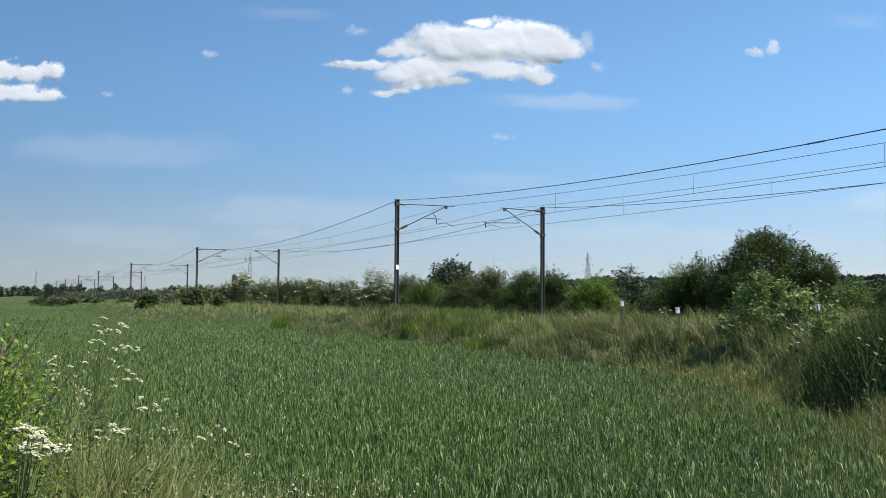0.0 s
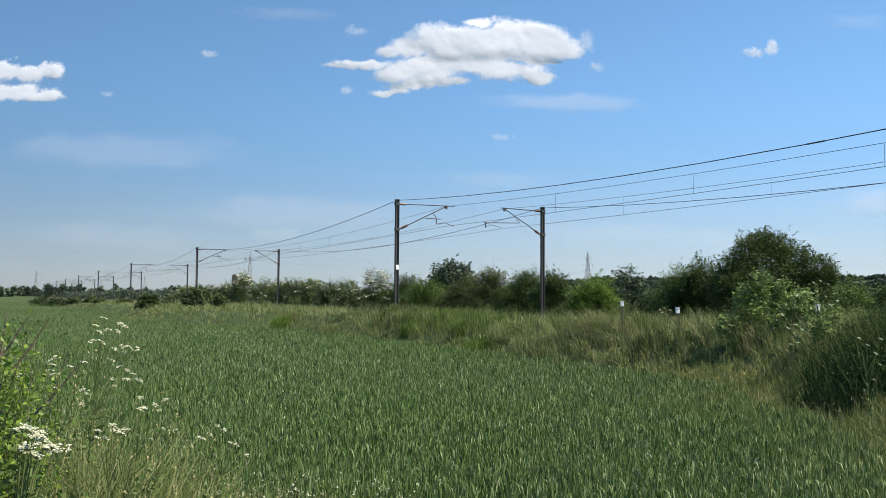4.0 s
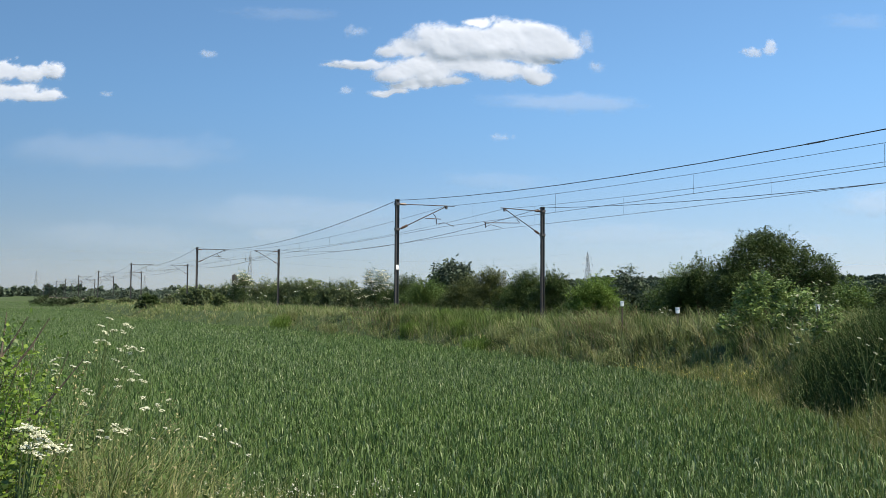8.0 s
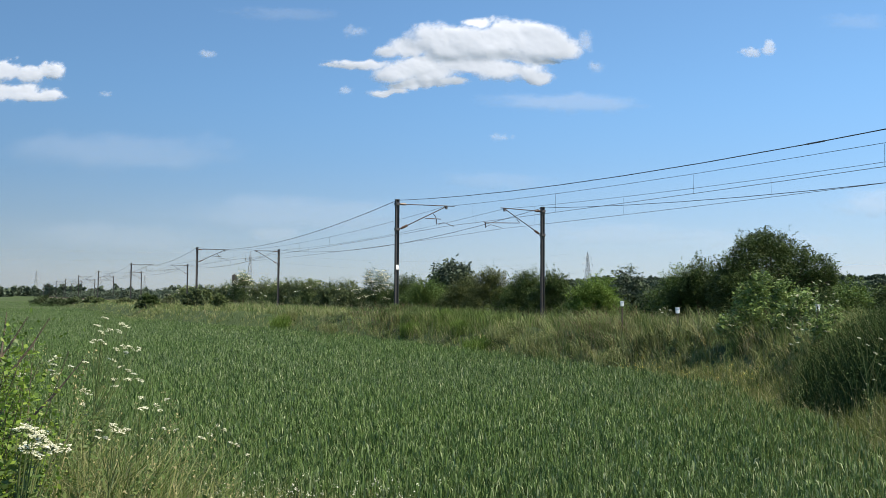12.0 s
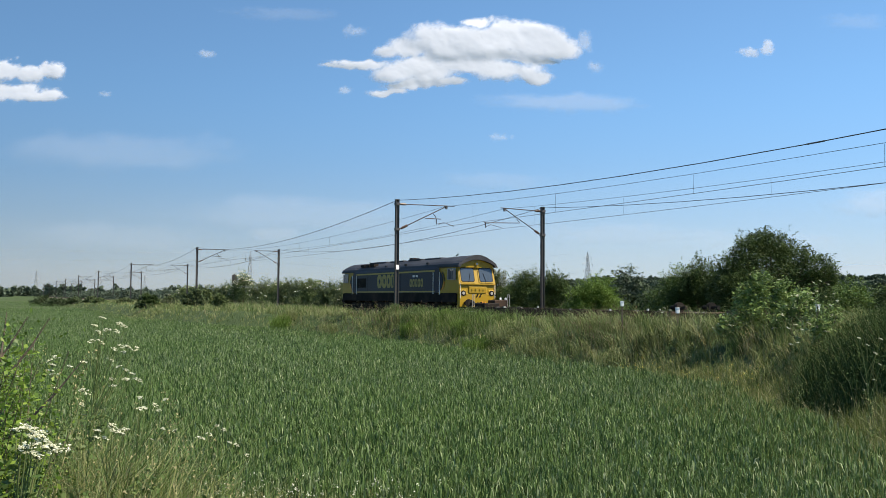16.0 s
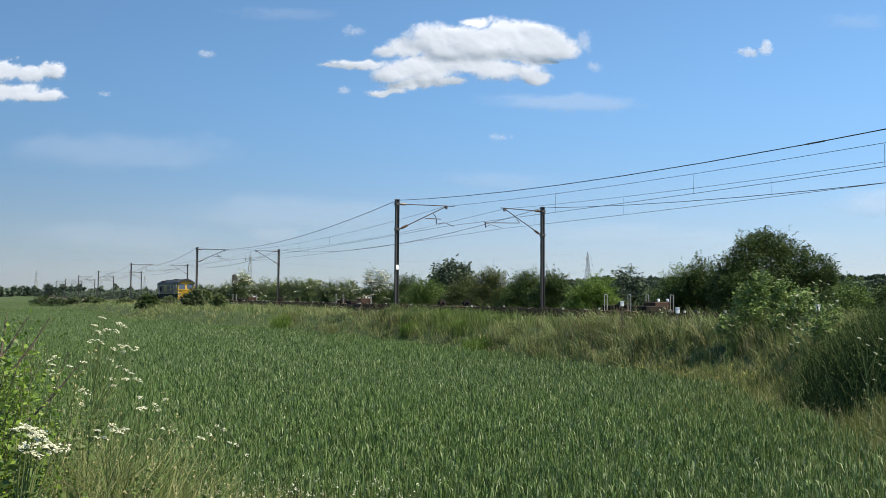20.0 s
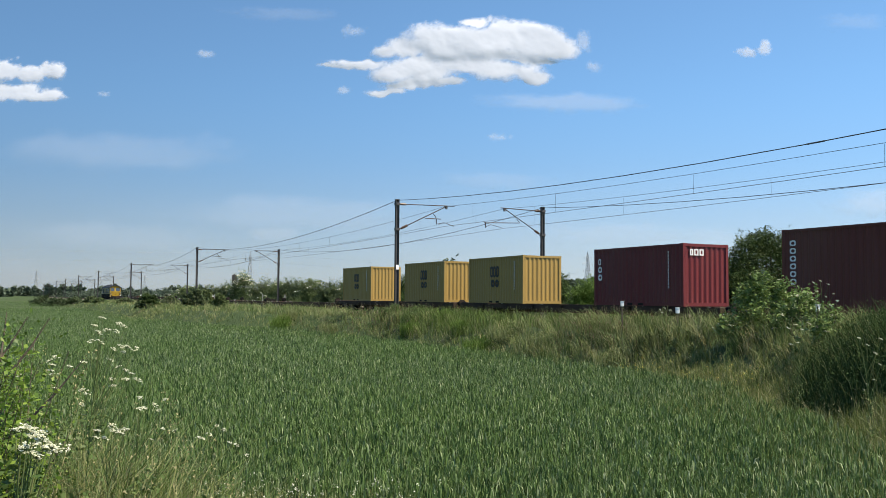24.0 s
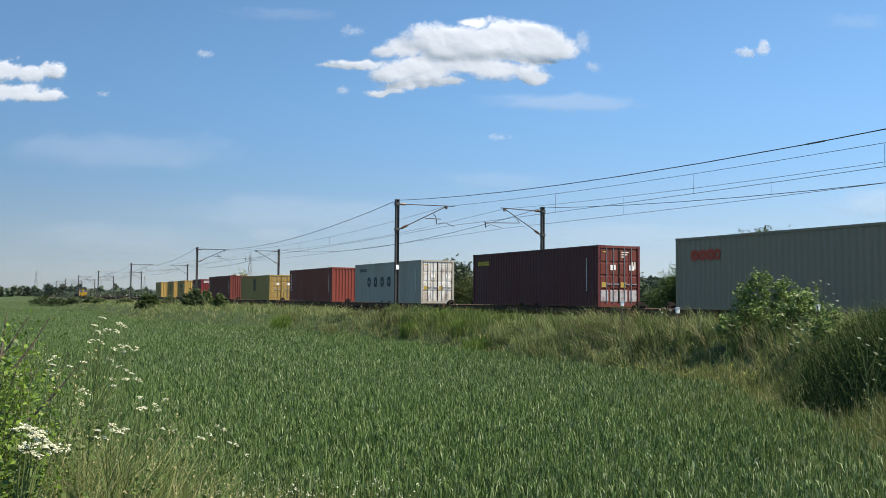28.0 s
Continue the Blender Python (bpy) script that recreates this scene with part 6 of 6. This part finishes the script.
def umbellifer(label, base, heads, seed, stalk=0.006, head_r=0.05, ferns=30, lean=(0, 0)):
    """A tall white-flowered plant: branching stem, flat heads at given offsets, ferny leaves."""
    rng = np.random.RandomState(seed)
    e = empty("cow_parsley", Matrix.Translation(base), label=label, category="wild plant", group="verge flowers")
    stem = bmesh.new()
    pts = []
    top = max(h[2] for h in heads)
    spine = lambda s: Vector((lean[0] * s * s, lean[1] * s * s, top * s * 0.92))
    for i in range(6):
        rod(stem, spine(i / 6), spine((i + 1) / 6), stalk * (1 - i * 0.1), stalk * (1 - (i + 1) * 0.1), 6)
    for hx, hy, hz in heads:
        tip = Vector((hx, hy, hz))
        s = min(0.97, max(0.15, hz / top - 0.16 - 0.1 * math.hypot(hx - lean[0], hy - lean[1])))
        a = spine(s)
        mid = a.lerp(tip, 0.55) + Vector((0, 0, -0.03))
        rod(stem, a, mid, stalk * 0.5, stalk * 0.4, 5)
        rod(stem, mid, tip - Vector((0, 0, head_r * 0.7)), stalk * 0.4, stalk * 0.3, 5)
        r = head_r * rng.uniform(0.7, 1.15)
        pts.append([])
        umbel(stem, tip, Vector((rng.normal(0, 0.3), rng.normal(0, 0.3), 1)) - FWD * 0.18 + RIGHT * 0.32, r, 15, rng, pts[-1])
    part("stem", stem, M_STALK, e, "thin branching green stem")
    for one in pts:
        C = np.array(one)[:, :3]
        v, f = leaves(C, 0.31 * head_r * rng.uniform(0.7, 1.3, len(C)), rng, 0.25)
        part("flower_head", raw_mesh("flower_head", v, [f], M_UMBEL), None, e, "flat white flower head")
    if ferns:
        n = ferns * 14
        s = rng.uniform(0.05, 0.75, ferns)
        c = np.array([spine(q) for q in s]) + rng.normal(0, 0.07, (ferns, 3)) * [1, 1, 0.3]
        L = np.repeat(c, 14, 0) + rng.normal(0, 0.035, (n, 3))
        v, f = leaves(L, 0.03 * rng.uniform(0.6, 1.4, n), rng, 0.5)
        part("leaves", raw_mesh("leaves", v, [f], M_GRASS_GREEN), None, e, "feathery green leaves")
    return e


def place(x, y, f):
    """The point f metres ahead that lies in the view's direction (x, y), given in picture units of 1568 by 882."""
    u, v = px(x, y)
    p = CAM_POSE.to_3x3() @ Vector((2 * HALF * u, 2 * HALF * v, -1))
    return EYE + p * f


def plant_at(label, base_px, f, tips, seed, **kw):
    """A plant rooted on the verge f metres ahead, with its heads where given."""
    b = place(base_px, 800, f)
    base = Vector((b.x, b.y, float(ground_z(b.x, b.y)) - 0.03))
    rng = np.random.RandomState(seed + 9)
    heads = []
    for x, y in tips:
        h = place(x, y, f + rng.uniform(-0.12, 0.12)) - base
        heads.append((h.x, h.y, h.z))
    hx = max(heads, key=lambda h: h[2])
    return umbellifer(label, base, heads, seed, lean=(hx[0] * 0.8, hx[1] * 0.8), **kw)


SWAY = []
tall = plant_at("tall cow parsley with white flower heads on the verge", 150, 4.6,
                [(170, 575), (185, 562), (178, 588), (164, 603), (182, 604), (192, 583), (215, 573), (224, 577), (210, 586), (205, 617), (218, 612), (230, 613), (241, 617), (222, 623),
                 (198, 636), (213, 648), (225, 654), (237, 661), (247, 671), (226, 671), (200, 671), (202, 682)], 601, head_r=0.020, stalk=0.0045)
SWAY.append((tall, 1.0))
b1 = plant_at("cow parsley with white flower heads on the verge", 235, 4.4, [(250, 703), (295, 706), (276, 717), (258, 722), (283, 726), (251, 722)], 602, head_r=0.018, stalk=0.004)
SWAY.append((b1, 0.6))
b2 = plant_at("cow parsley with white flower heads on the verge", 190, 4.0, [(175, 761), (205, 760), (217, 766), (223, 759), (172, 773), (188, 775), (200, 752)], 603, head_r=0.020, stalk=0.004)
SWAY.append((b2, 0.5))
b3 = plant_at("cow parsley with white flower heads on the verge", 390, 4.6, [(385, 752), (397, 760), (372, 768), (420, 787), (408, 782), (360, 776), (437, 805), (352, 773), (290, 758), (310, 761), (268, 776)], 604, head_r=0.015, stalk=0.003)
SWAY.append((b3, 0.5))
b4 = plant_at("cow parsley with white flower heads on the verge", 110, 4.0, [(88, 637), (96, 645), (102, 631), (92, 655), (97, 661), (100, 686), (147, 689), (157, 694), (148, 716), (124, 647), (150, 640), (36, 662)], 605, head_r=0.017, stalk=0.0035)
SWAY.append((b4, 0.5))
hog = plant_at("hogweed with broad cream flower heads beside the bramble", 20, 2.6,
               [(30, 760), (40, 756), (52, 755), (64, 759), (78, 767), (58, 767), (70, 775), (50, 785), (60, 782), (84, 784), (96, 789), (76, 790), (68, 803), (92, 797), (112, 790), (46, 793)], 606, head_r=0.022, stalk=0.006, ferns=4)
SWAY.append((hog, 0.15))


def build_verge_grass():
    rng = np.random.RandomState(81)
    for name, label, material, n, hh, ww, seed in (
            ("verge_grass", "long green grass on the verge", M_GRASS_GREEN, 30000, 0.75, 0.0065, 82),
            ("verge_meadow_grass", "pale meadow grass turning yellow on the verge", M_VERGE, 48000, 0.72, 0.0055, 83),
            ("verge_straw", "pale dry grass stems on the verge", M_STRAW, 5000, 0.85, 0.004, 84)):
        f = np.sqrt(rng.uniform(2.4 ** 2, 8.8 ** 2, n))
        r = (rng.beta(1.0, 1.5, n) * 1.2 - 0.62) * f
        keep = f + 0.35 * r < 7.5 + rng.normal(0, 0.5, n)
        f, r = f[keep], r[keep]
        x, y = f * FWD.x + r * RIGHT.x, f * FWD.y + r * RIGHT.y
        side = r / f
        tall_ = 1.15 - 0.85 * smooth01((side + 0.42) / 0.40)
        h = hh * tall_ * (1 + 0.25 * wobble(x * 2, y * 2, 85)) * rng.uniform(0.45, 1.25, len(x))
        grass_patch(name, label, x, y, h, np.full(len(x), ww) * rng.uniform(0.7, 1.4, len(x)), material, seed, lean=(0.1, 0.8), spread=1.6)
    n = 11000
    f = rng.uniform(5.2, 7.6, n)
    r = rng.normal(-0.9, 0.8, n)
    x, y = f * FWD.x + r * RIGHT.x, f * FWD.y + r * RIGHT.y
    grass_patch("verge_dead_grass", "bleached short dead grass at the field edge", x, y, rng.uniform(0.12, 0.38, n), np.full(n, 0.007), M_STRAW, 87, lean=(0.2, 1.0), spread=3.0)
    n = 9000
    f = rng.uniform(7.8, 10.6, n)
    r = rng.uniform(-0.40, 0.10, n) * f
    keep = rng.uniform(0, 1, n) < 1 - smooth01((f + 0.35 * r - 8.6) / 1.7)
    x, y = (f * FWD.x + r * RIGHT.x)[keep], (f * FWD.y + r * RIGHT.y)[keep]
    grass_patch("headland_grass", "short yellowing grass between verge and crop", x, y, rng.uniform(0.25, 0.62, len(x)), np.full(len(x), 0.009), M_VERGE, 88, lean=(0.1, 0.8), spread=2.0)
    n = 4200
    f = rng.uniform(8.2, 10.4, n)
    r = (-0.36 + 0.46 * rng.beta(1.2, 1.9, n)) * f
    keep = rng.uniform(0, 1, n) < 1 - smooth01((f + 0.35 * r - 8.8) / 1.4)
    x, y = (f * FWD.x + r * RIGHT.x)[keep], (f * FWD.y + r * RIGHT.y)[keep]
    grass_patch("headland_straw", "bleached grass stems between verge and crop", x, y, rng.uniform(0.3, 0.6, len(x)), np.full(len(x), 0.007), M_STRAW, 90, lean=(0.1, 0.9), spread=2.5)
    n = 420
    f = rng.uniform(3.8, 7.0, n)
    r = rng.uniform(-0.47, -0.16, n) * f
    x, y = f * FWD.x + r * RIGHT.x, f * FWD.y + r * RIGHT.y
    tall_ = 1.15 - 0.75 * smooth01((r / f + 0.42) / 0.36)
    grass_patch("arching_grass", "pale arching grass blades over the verge", x, y, rng.uniform(0.75, 1.2, n) * tall_, rng.uniform(0.005, 0.010, n), M_VERGE, 89, lean=(0.3, 1.2), wind=0.2, spread=2.2)
    n = 380
    f = rng.uniform(3.4, 7.4, n)
    r = rng.uniform(-0.55, 0.1, n) * f
    x, y = f * FWD.x + r * RIGHT.x, f * FWD.y + r * RIGHT.y
    seed_heads("verge_grass_heads", "pale flowering grass heads on the verge", x, y, rng.uniform(0.75, 1.25, n) * (1.1 - 0.75 * smooth01((r / f + 0.42) / 0.40)), np.full(n, 0.55), M_STRAW, 86)


build_verge_grass()


def build_daisies():
    """Small white and yellow flowers low in the verge."""
    rng = np.random.RandomState(91)
    n = 2300
    f = rng.uniform(4.4, 7.7, n)
    r = rng.normal(-1.0, 0.8, n)
    x, y = f * FWD.x + r * RIGHT.x, f * FWD.y + r * RIGHT.y
    z = ground_z(x, y) + rng.uniform(0.15, 0.42, n)
    C = np.repeat(np.stack([x, y, z], -1), 5, 0) + rng.normal(0, 0.008, (n * 5, 3))
    m = 220
    f = rng.uniform(8.6, 10.4, m)
    r = (-0.27 + 0.30 * rng.beta(1.3, 2.0, m)) * f
    x, y = f * FWD.x + r * RIGHT.x, f * FWD.y + r * RIGHT.y
    D = np.repeat(np.stack([x, y, ground_z(x, y) + rng.uniform(0.35, 0.7, m)], -1), 5, 0) + rng.normal(0, 0.012, (m * 5, 3))
    C = np.concatenate([C, D])
    v, f_ = leaves(C, np.repeat([0.012, 0.018], [n * 5, m * 5]), rng, 0.4)
    tagged(new("verge_flowers", raw_mesh("verge_flowers", v, [f_], M_UMBEL)), "small white flowers scattered low in the verge", "flowers", kind="stuff")


build_daisies()


def build_bramble():
    """Leafy bush at the edge of the view, with arching twigs."""
    rng = np.random.RandomState(95)
    c = place(-15, 760, 3.1)
    base = Vector((c.x, c.y, float(ground_z(c.x, c.y)) - 0.03))
    e = empty("bramble_thicket", Matrix.Translation(base), label="bright green leafy hedge shrub with arching twigs on the verge", category="shrub")
    bm = bmesh.new()
    L = []
    for i in range(170):
        tip = place(rng.normal(-15, 58), rng.uniform(600, 900), 3.1 + rng.normal(0, 0.25)) - base
        if tip.z < 0.1:
            continue
        b = Vector((rng.normal(-0.2, 0.15), rng.normal(0, 0.15), 0))
        mid = b.lerp(tip, 0.6) + Vector((0, 0, 0.1))
        part("twig", rod(rod(bmesh.new(), b, mid, 0.003, 0.002, 5), mid, tip, 0.002, 0.001, 4), M_TWIG, e)
        for k in range(165):
            s = rng.uniform(0.25, 1)
            q = b.lerp(mid, s * 2) if s < 0.5 else mid.lerp(tip, s * 2 - 1)
            L.append(np.array(q) + rng.normal(0, 0.045, 3))
    for x0, y0, x1, y1 in ((22, 655, 88, 563), (-20, 660, 50, 560), (46, 750, 148, 636), (0, 640, 12, 552), (-10, 835, 44, 788)):
        a, t = place(x0, y0, 3.0) - base, place(x1, y1, 3.05) - base
        m = a.lerp(t, 0.5) + Vector((0, 0, -0.01))
        part("twig", rod(rod(bmesh.new(), a, m, 0.005, 0.0035, 5), m, t, 0.0035, 0.0012, 4), M_TWIG, e, "long dark arching twig")
        for k in range(22):
            L.append(np.array(a.lerp(t, rng.uniform(0.1, 0.95))) + rng.normal(0, 0.022, 3))
    L = np.array(L)
    v, f = leaves(L, 0.019 * rng.uniform(0.5, 1.4, len(L)), rng, 0.6)
    part("foliage", raw_mesh("foliage", v, [f], M_BRAMBLE), None, e)
    n = 160
    pts = [np.array(place(rng.uniform(-20, 75), rng.uniform(815, 900), 2.7 + rng.normal(0, 0.12)) - base) for i in range(n)]
    v, f = leaves(np.array(pts), 0.042 * rng.uniform(0.6, 1.2, n), rng, 0.5)
    part("broad_leaves", raw_mesh("broad_leaves", v, [f], M_GRASS_GREEN), None, e, "broad dark green leaves")
    return e


build_bramble()


def nettle_clump(base, w, h, seed):
    """Upright leafy stalks standing close together."""
    rng = np.random.RandomState(seed)
    e = empty("nettle_clump", Matrix.Translation(base), label="dark tall nettle and grass clump at the foot of the bank", category="weeds", group="nettle clumps")
    n = 1500
    q, a = np.sqrt(rng.uniform(0, 1, n)) * w * 0.75, rng.uniform(0, 6.283, n)
    x, y = q * np.cos(a), q * np.sin(a)
    z = ground_z(x + base.x, y + base.y) - base.z
    H = h * rng.uniform(0.45, 1.08, n) * (1 - 0.42 * (q / (0.75 * w)) ** 2)
    az, ln = rng.uniform(0, 6.283, n), rng.uniform(0.05, 0.45, n)
    P = np.stack([x, y, z], -1)
    st = blades(P, H, np.full(n, 0.020), ln, az, rng, 0.1)
    k = 5
    s = rng.uniform(0.1, 1, (n, k))
    C = P[:, None] + np.stack([np.cos(az)[:, None] * (ln * H)[:, None] * s ** 1.5, np.sin(az)[:, None] * (ln * H)[:, None] * s ** 1.5, H[:, None] * s], -1)
    C = C.reshape(-1, 3) + rng.normal(0, 0.03, (n * k, 3))
    lf = leaf_tris(C, 0.042 * rng.uniform(0.6, 1.4, n * k), rng, 0.5)
    v, f = merge(st, lf)
    part("foliage", raw_mesh("foliage", v, f, M_DARKWEED), None, e)
    m = 420
    g = rng.choice(n, m)
    v, f = merge(blades(P[g], H[g] * rng.uniform(0.85, 1.25, m), np.full(m, 0.011), rng.uniform(0.2, 0.7, m), rng.uniform(0, 6.283, m), rng, 0.6))
    part("grass_blade_tuft", raw_mesh("grass_blade_tuft", v, f, M_GRASS), None, e, "paler grass growing through")
    return e


def weed_clump(base, w, h, seed, material):
    """A low leafy clump of docks and thistles in the bank grass."""
    rng = np.random.RandomState(seed)
    e = empty("weed_clump", Matrix.Translation(base), label="leafy green weed clump in the bank grass", category="weeds", group="bank weeds")
    n = 1500
    q, a = np.sqrt(rng.uniform(0, 1, n)) * w * 0.5, rng.uniform(0, 6.283, n)
    x, y = q * np.cos(a), q * np.sin(a)
    z = ground_z(x + base.x, y + base.y) - base.z + h * rng.uniform(0, 1, n) * (1 - 0.5 * (2 * q / w) ** 2)
    lf = leaf_tris(np.stack([x, y, z], -1), 0.06 * rng.uniform(0.6, 1.5, n), rng, 0.7)
    m = 400
    P = np.stack([x[:m], y[:m], z[:m] * 0], -1)
    st = blades(P, h * rng.uniform(0.6, 1.15, m), np.full(m, 0.016), rng.uniform(0.1, 0.5, m), rng.uniform(0, 6.283, m), rng, 0.4)
    v, f = merge(st, lf)
    part("foliage", raw_mesh("foliage", v, f, material), None, e)
    return e


def build_dark_weeds():
    """Tall nettle and hogweed thicket at the foot of the bank."""
    for i, (f, r, w, h) in enumerate(((18.2, 8.0, 1.3, 0.75), (17.6, 8.8, 1.7, 1.3), (17.6, 9.6, 1.8, 1.45), (19.0, 8.7, 1.7, 1.15), (18.8, 9.8, 2.0, 1.35), (20.2, 9.8, 2.2, 1.0))):
        nettle_clump(at(f, r), w, h, 330 + i)
    rng = np.random.RandomState(771)
    for name, label, material, n in (("edge_grass", "yellowing grass along the field edge", M_VERGE, 15000), ("edge_straw", "dry straw-coloured grass along the field edge", M_STRAW, 900)):
        y = rng.uniform(3, 22, n)
        x = edge_x(y) + rng.normal(0.85, 0.7, n)
        grass_patch(name, label, x, y, rng.uniform(0.2, 0.62, n), np.full(n, 0.009), material, 772, lean=(0.1, 0.8), spread=3.0)
    n = 7000
    y = rng.uniform(4, 16, n)
    x = edge_x(y) + 0.3 - np.abs(rng.normal(0, 1.5, n))
    keep = x * FWD.x + y * FWD.y > 8.6
    x, y = x[keep], y[keep]
    grass_patch("weedy_crop_grass", "fresh green grass growing through the crop edge", x, y, rng.uniform(0.45, 0.78, len(x)), np.full(len(x), 0.011), M_VERGE, 774, lean=(0.05, 0.5), spread=3.0)
    n = 9000
    a, q = rng.uniform(0, 6.283, n), np.sqrt(rng.uniform(0.4, 60, n))
    x, y = q * np.sin(a), q * np.cos(a)
    keep = (np.hypot(x, y) > 0.7) & ((x * FWD.x + y * FWD.y < 1.2) | (np.abs(x * RIGHT.x + y * RIGHT.y) > 0.62 * np.hypot(x, y)))
    x, y = x[keep], y[keep]
    grass_patch("verge_turf", "trodden green grass on the verge", x, y, rng.uniform(0.1, 0.4, len(x)), np.full(len(x), 0.008), M_VERGE, 773, lean=(0.1, 0.9), spread=3.0)
    rng = np.random.RandomState(770)
    for i in range(20):
        y = rng.uniform(14, 62)
        x = rng.uniform(float(edge_x(y)) + 1.0, 21.5)
        if 44 < y < 51:
            x += 1.2
        if y > 23:
            weed_clump(Vector((x, y, float(ground_z(x, y)))), rng.uniform(0.7, 1.5), rng.uniform(0.6, 1.05), 800 + i, (M_GRASS_GREEN, M_GRASS, M_HEDGE[3])[i % 3])
    for i, (x, y, f, tips) in enumerate(((1458, 600, 21.5, [(1440, 500), (1452, 497), (1466, 503), (1446, 515), (1475, 520), (1462, 525), (1482, 532), (1438, 530), (1470, 540)]),
                                         (1285, 600, 22.0, [(1270, 572), (1285, 568), (1292, 575), (1262, 580)]),
                                         (1405, 640, 17.0, [(1395, 580), (1408, 574), (1420, 583), (1412, 606), (1400, 609), (1432, 572)]),
                                         (1545, 640, 13.0, [(1535, 610), (1550, 625), (1558, 645), (1530, 690), (1536, 680), (1548, 672), (1560, 600), (1520, 598)]),
                                         (1180, 600, 25.0, [(1168, 548), (1176, 545), (1186, 549), (1172, 553)]))):
        b = place(x, y, f)
        base = Vector((b.x, b.y, float(ground_z(b.x, b.y)) - 0.03))
        heads = []
        for hx, hy in tips:
            h = place(hx, hy, f) - base
            heads.append((h.x, h.y, max(0.3, h.z)))
        top = max(heads, key=lambda h: h[2])
        umbellifer("cow parsley with white flower heads on the railway bank", base, heads, 640 + i, stalk=0.01, head_r=0.04 if f > 15 else 0.03, ferns=24, lean=(top[0] * 0.8, top[1] * 0.8))


build_dark_weeds()


def build_bank_patches():
    """Darker leafy weeds, fresh green grass, brown dock heads and yellow flowers that break up the bank."""
    rng = np.random.RandomState(905)
    for i, (x, y, w, h) in enumerate(((19.0, 25.0, 1.3, 0.6), (19.9, 24.0, 1.2, 0.6), (20.2, 22.4, 1.2, 0.6), (19.3, 30.5, 1.6, 0.8), (20.0, 34.0, 1.8, 0.8))):
        weed_clump(Vector((x, y, float(ground_z(x, y)))), w, h, 930 + i, M_HEDGE[2] if i == 1 else M_GRASS)
    for name, label, cx, cy, sx, sy, n, m in (("fresh_grass", "bright green fresh grass on top of the bank", 21.3, 41.0, 0.9, 3.6, 3000, M_REED),):
        x, y = np.clip(rng.normal(cx, sx, n), 15, 23), rng.normal(cy, sy, n)
        grass_patch(name, label, x, y, rng.uniform(0.5, 1.05, n), np.full(n, 0.02), m, 940 + n % 7, lean=(0.1, 0.7), spread=2.0)
    x, y = np.concatenate([rng.normal(20.0, 0.9, 260), rng.normal(20.3, 0.8, 160)]), np.concatenate([rng.normal(47.5, 3.0, 260), rng.normal(27.5, 1.6, 160)])
    seed_heads("dock_heads", "reddish brown dock and sorrel heads on the bank", x, y, rng.uniform(0.7, 1.1, len(x)), np.full(len(x), 1.5), M_DOCK, 951)
    n = 110
    y = rng.uniform(15.5, 24, n)
    x = edge_x(y) + rng.normal(0.7, 0.5, n)
    C = np.stack([x, y, ground_z(x, y) + rng.uniform(0.35, 0.65, n)], -1)
    v, f = leaves(np.repeat(C, 5, 0) + rng.normal(0, 0.02, (n * 5, 3)), 0.03, rng, 0.5)
    tagged(new("yellow_flowers", raw_mesh("yellow_flowers", v, [f], M_BUTTER)), "small yellow wild flowers at the field edge", "flowers", kind="stuff")


build_bank_patches()


# ---------------------------------------------------------------- motions
def motions():
    """The train runs away along the near track; clouds drift; tall verge flowers sway."""
    times = [0, 2, 4, 6, 8, 10, 12, 13, 14, 15, 16, 17, 18, 19, 20, 21, 22, 23, 24, 25, 26, 27, 27.5, 27.8, 27.9, 28]
    run = lambda t: 71.3 + 23.7 * (t - 17) + 0.03 * (t - 17) ** 2
    for ob, start in MOVERS:
        walk(ob, [(t, pose(TRACK_1, run(t) + start, RAIL_Z)) for t in times])
    for ob, start, low in CONTAINERS:
        walk(ob, [(t, pose(TRACK_1, run(t) + start, RAIL_Z + low)) for t in times])
    for ob, drift in CLOUDS:
        a = ob.matrix_basis.copy()
        s = 2 * HALF * 4200.0 * drift / 1568
        side = CAM_POSE.to_3x3() @ Vector((1, 0, 0))
        walk(ob, [(t, Matrix.Translation(side * s * t / 28.0) @ a) for t in (0, 0.2, 7, 14, 21, 27.8, 28)])
    axis = CAM_POSE.to_3x3() @ Vector((0, 0, -1))
    gust = [(0, 0.0), (1, -0.1), (2, -0.25), (3, 0.6), (3.5, 0.1), (4.5, -0.2), (5.5, 0.2), (6, 0.1), (7, 1.7), (8, 1.5), (9, 1.0), (10, 0.1), (11, 0.0), (12, 0.3), (13, -0.2), (14, 0.0), (15, -0.3), (17, -0.45), (19, -0.4), (20, -0.5),
            (21, -0.4), (22.5, -0.1), (24, -0.5), (25, -0.45), (26, -0.4), (27, -0.5), (28, -0.45)]
    for ob, k in SWAY:
        a = ob.matrix_basis.copy()
        walk(ob, [(t, a @ Matrix.Rotation(radians(g * 0.65 * k), 4, axis)) for t, g in gust])


motions()
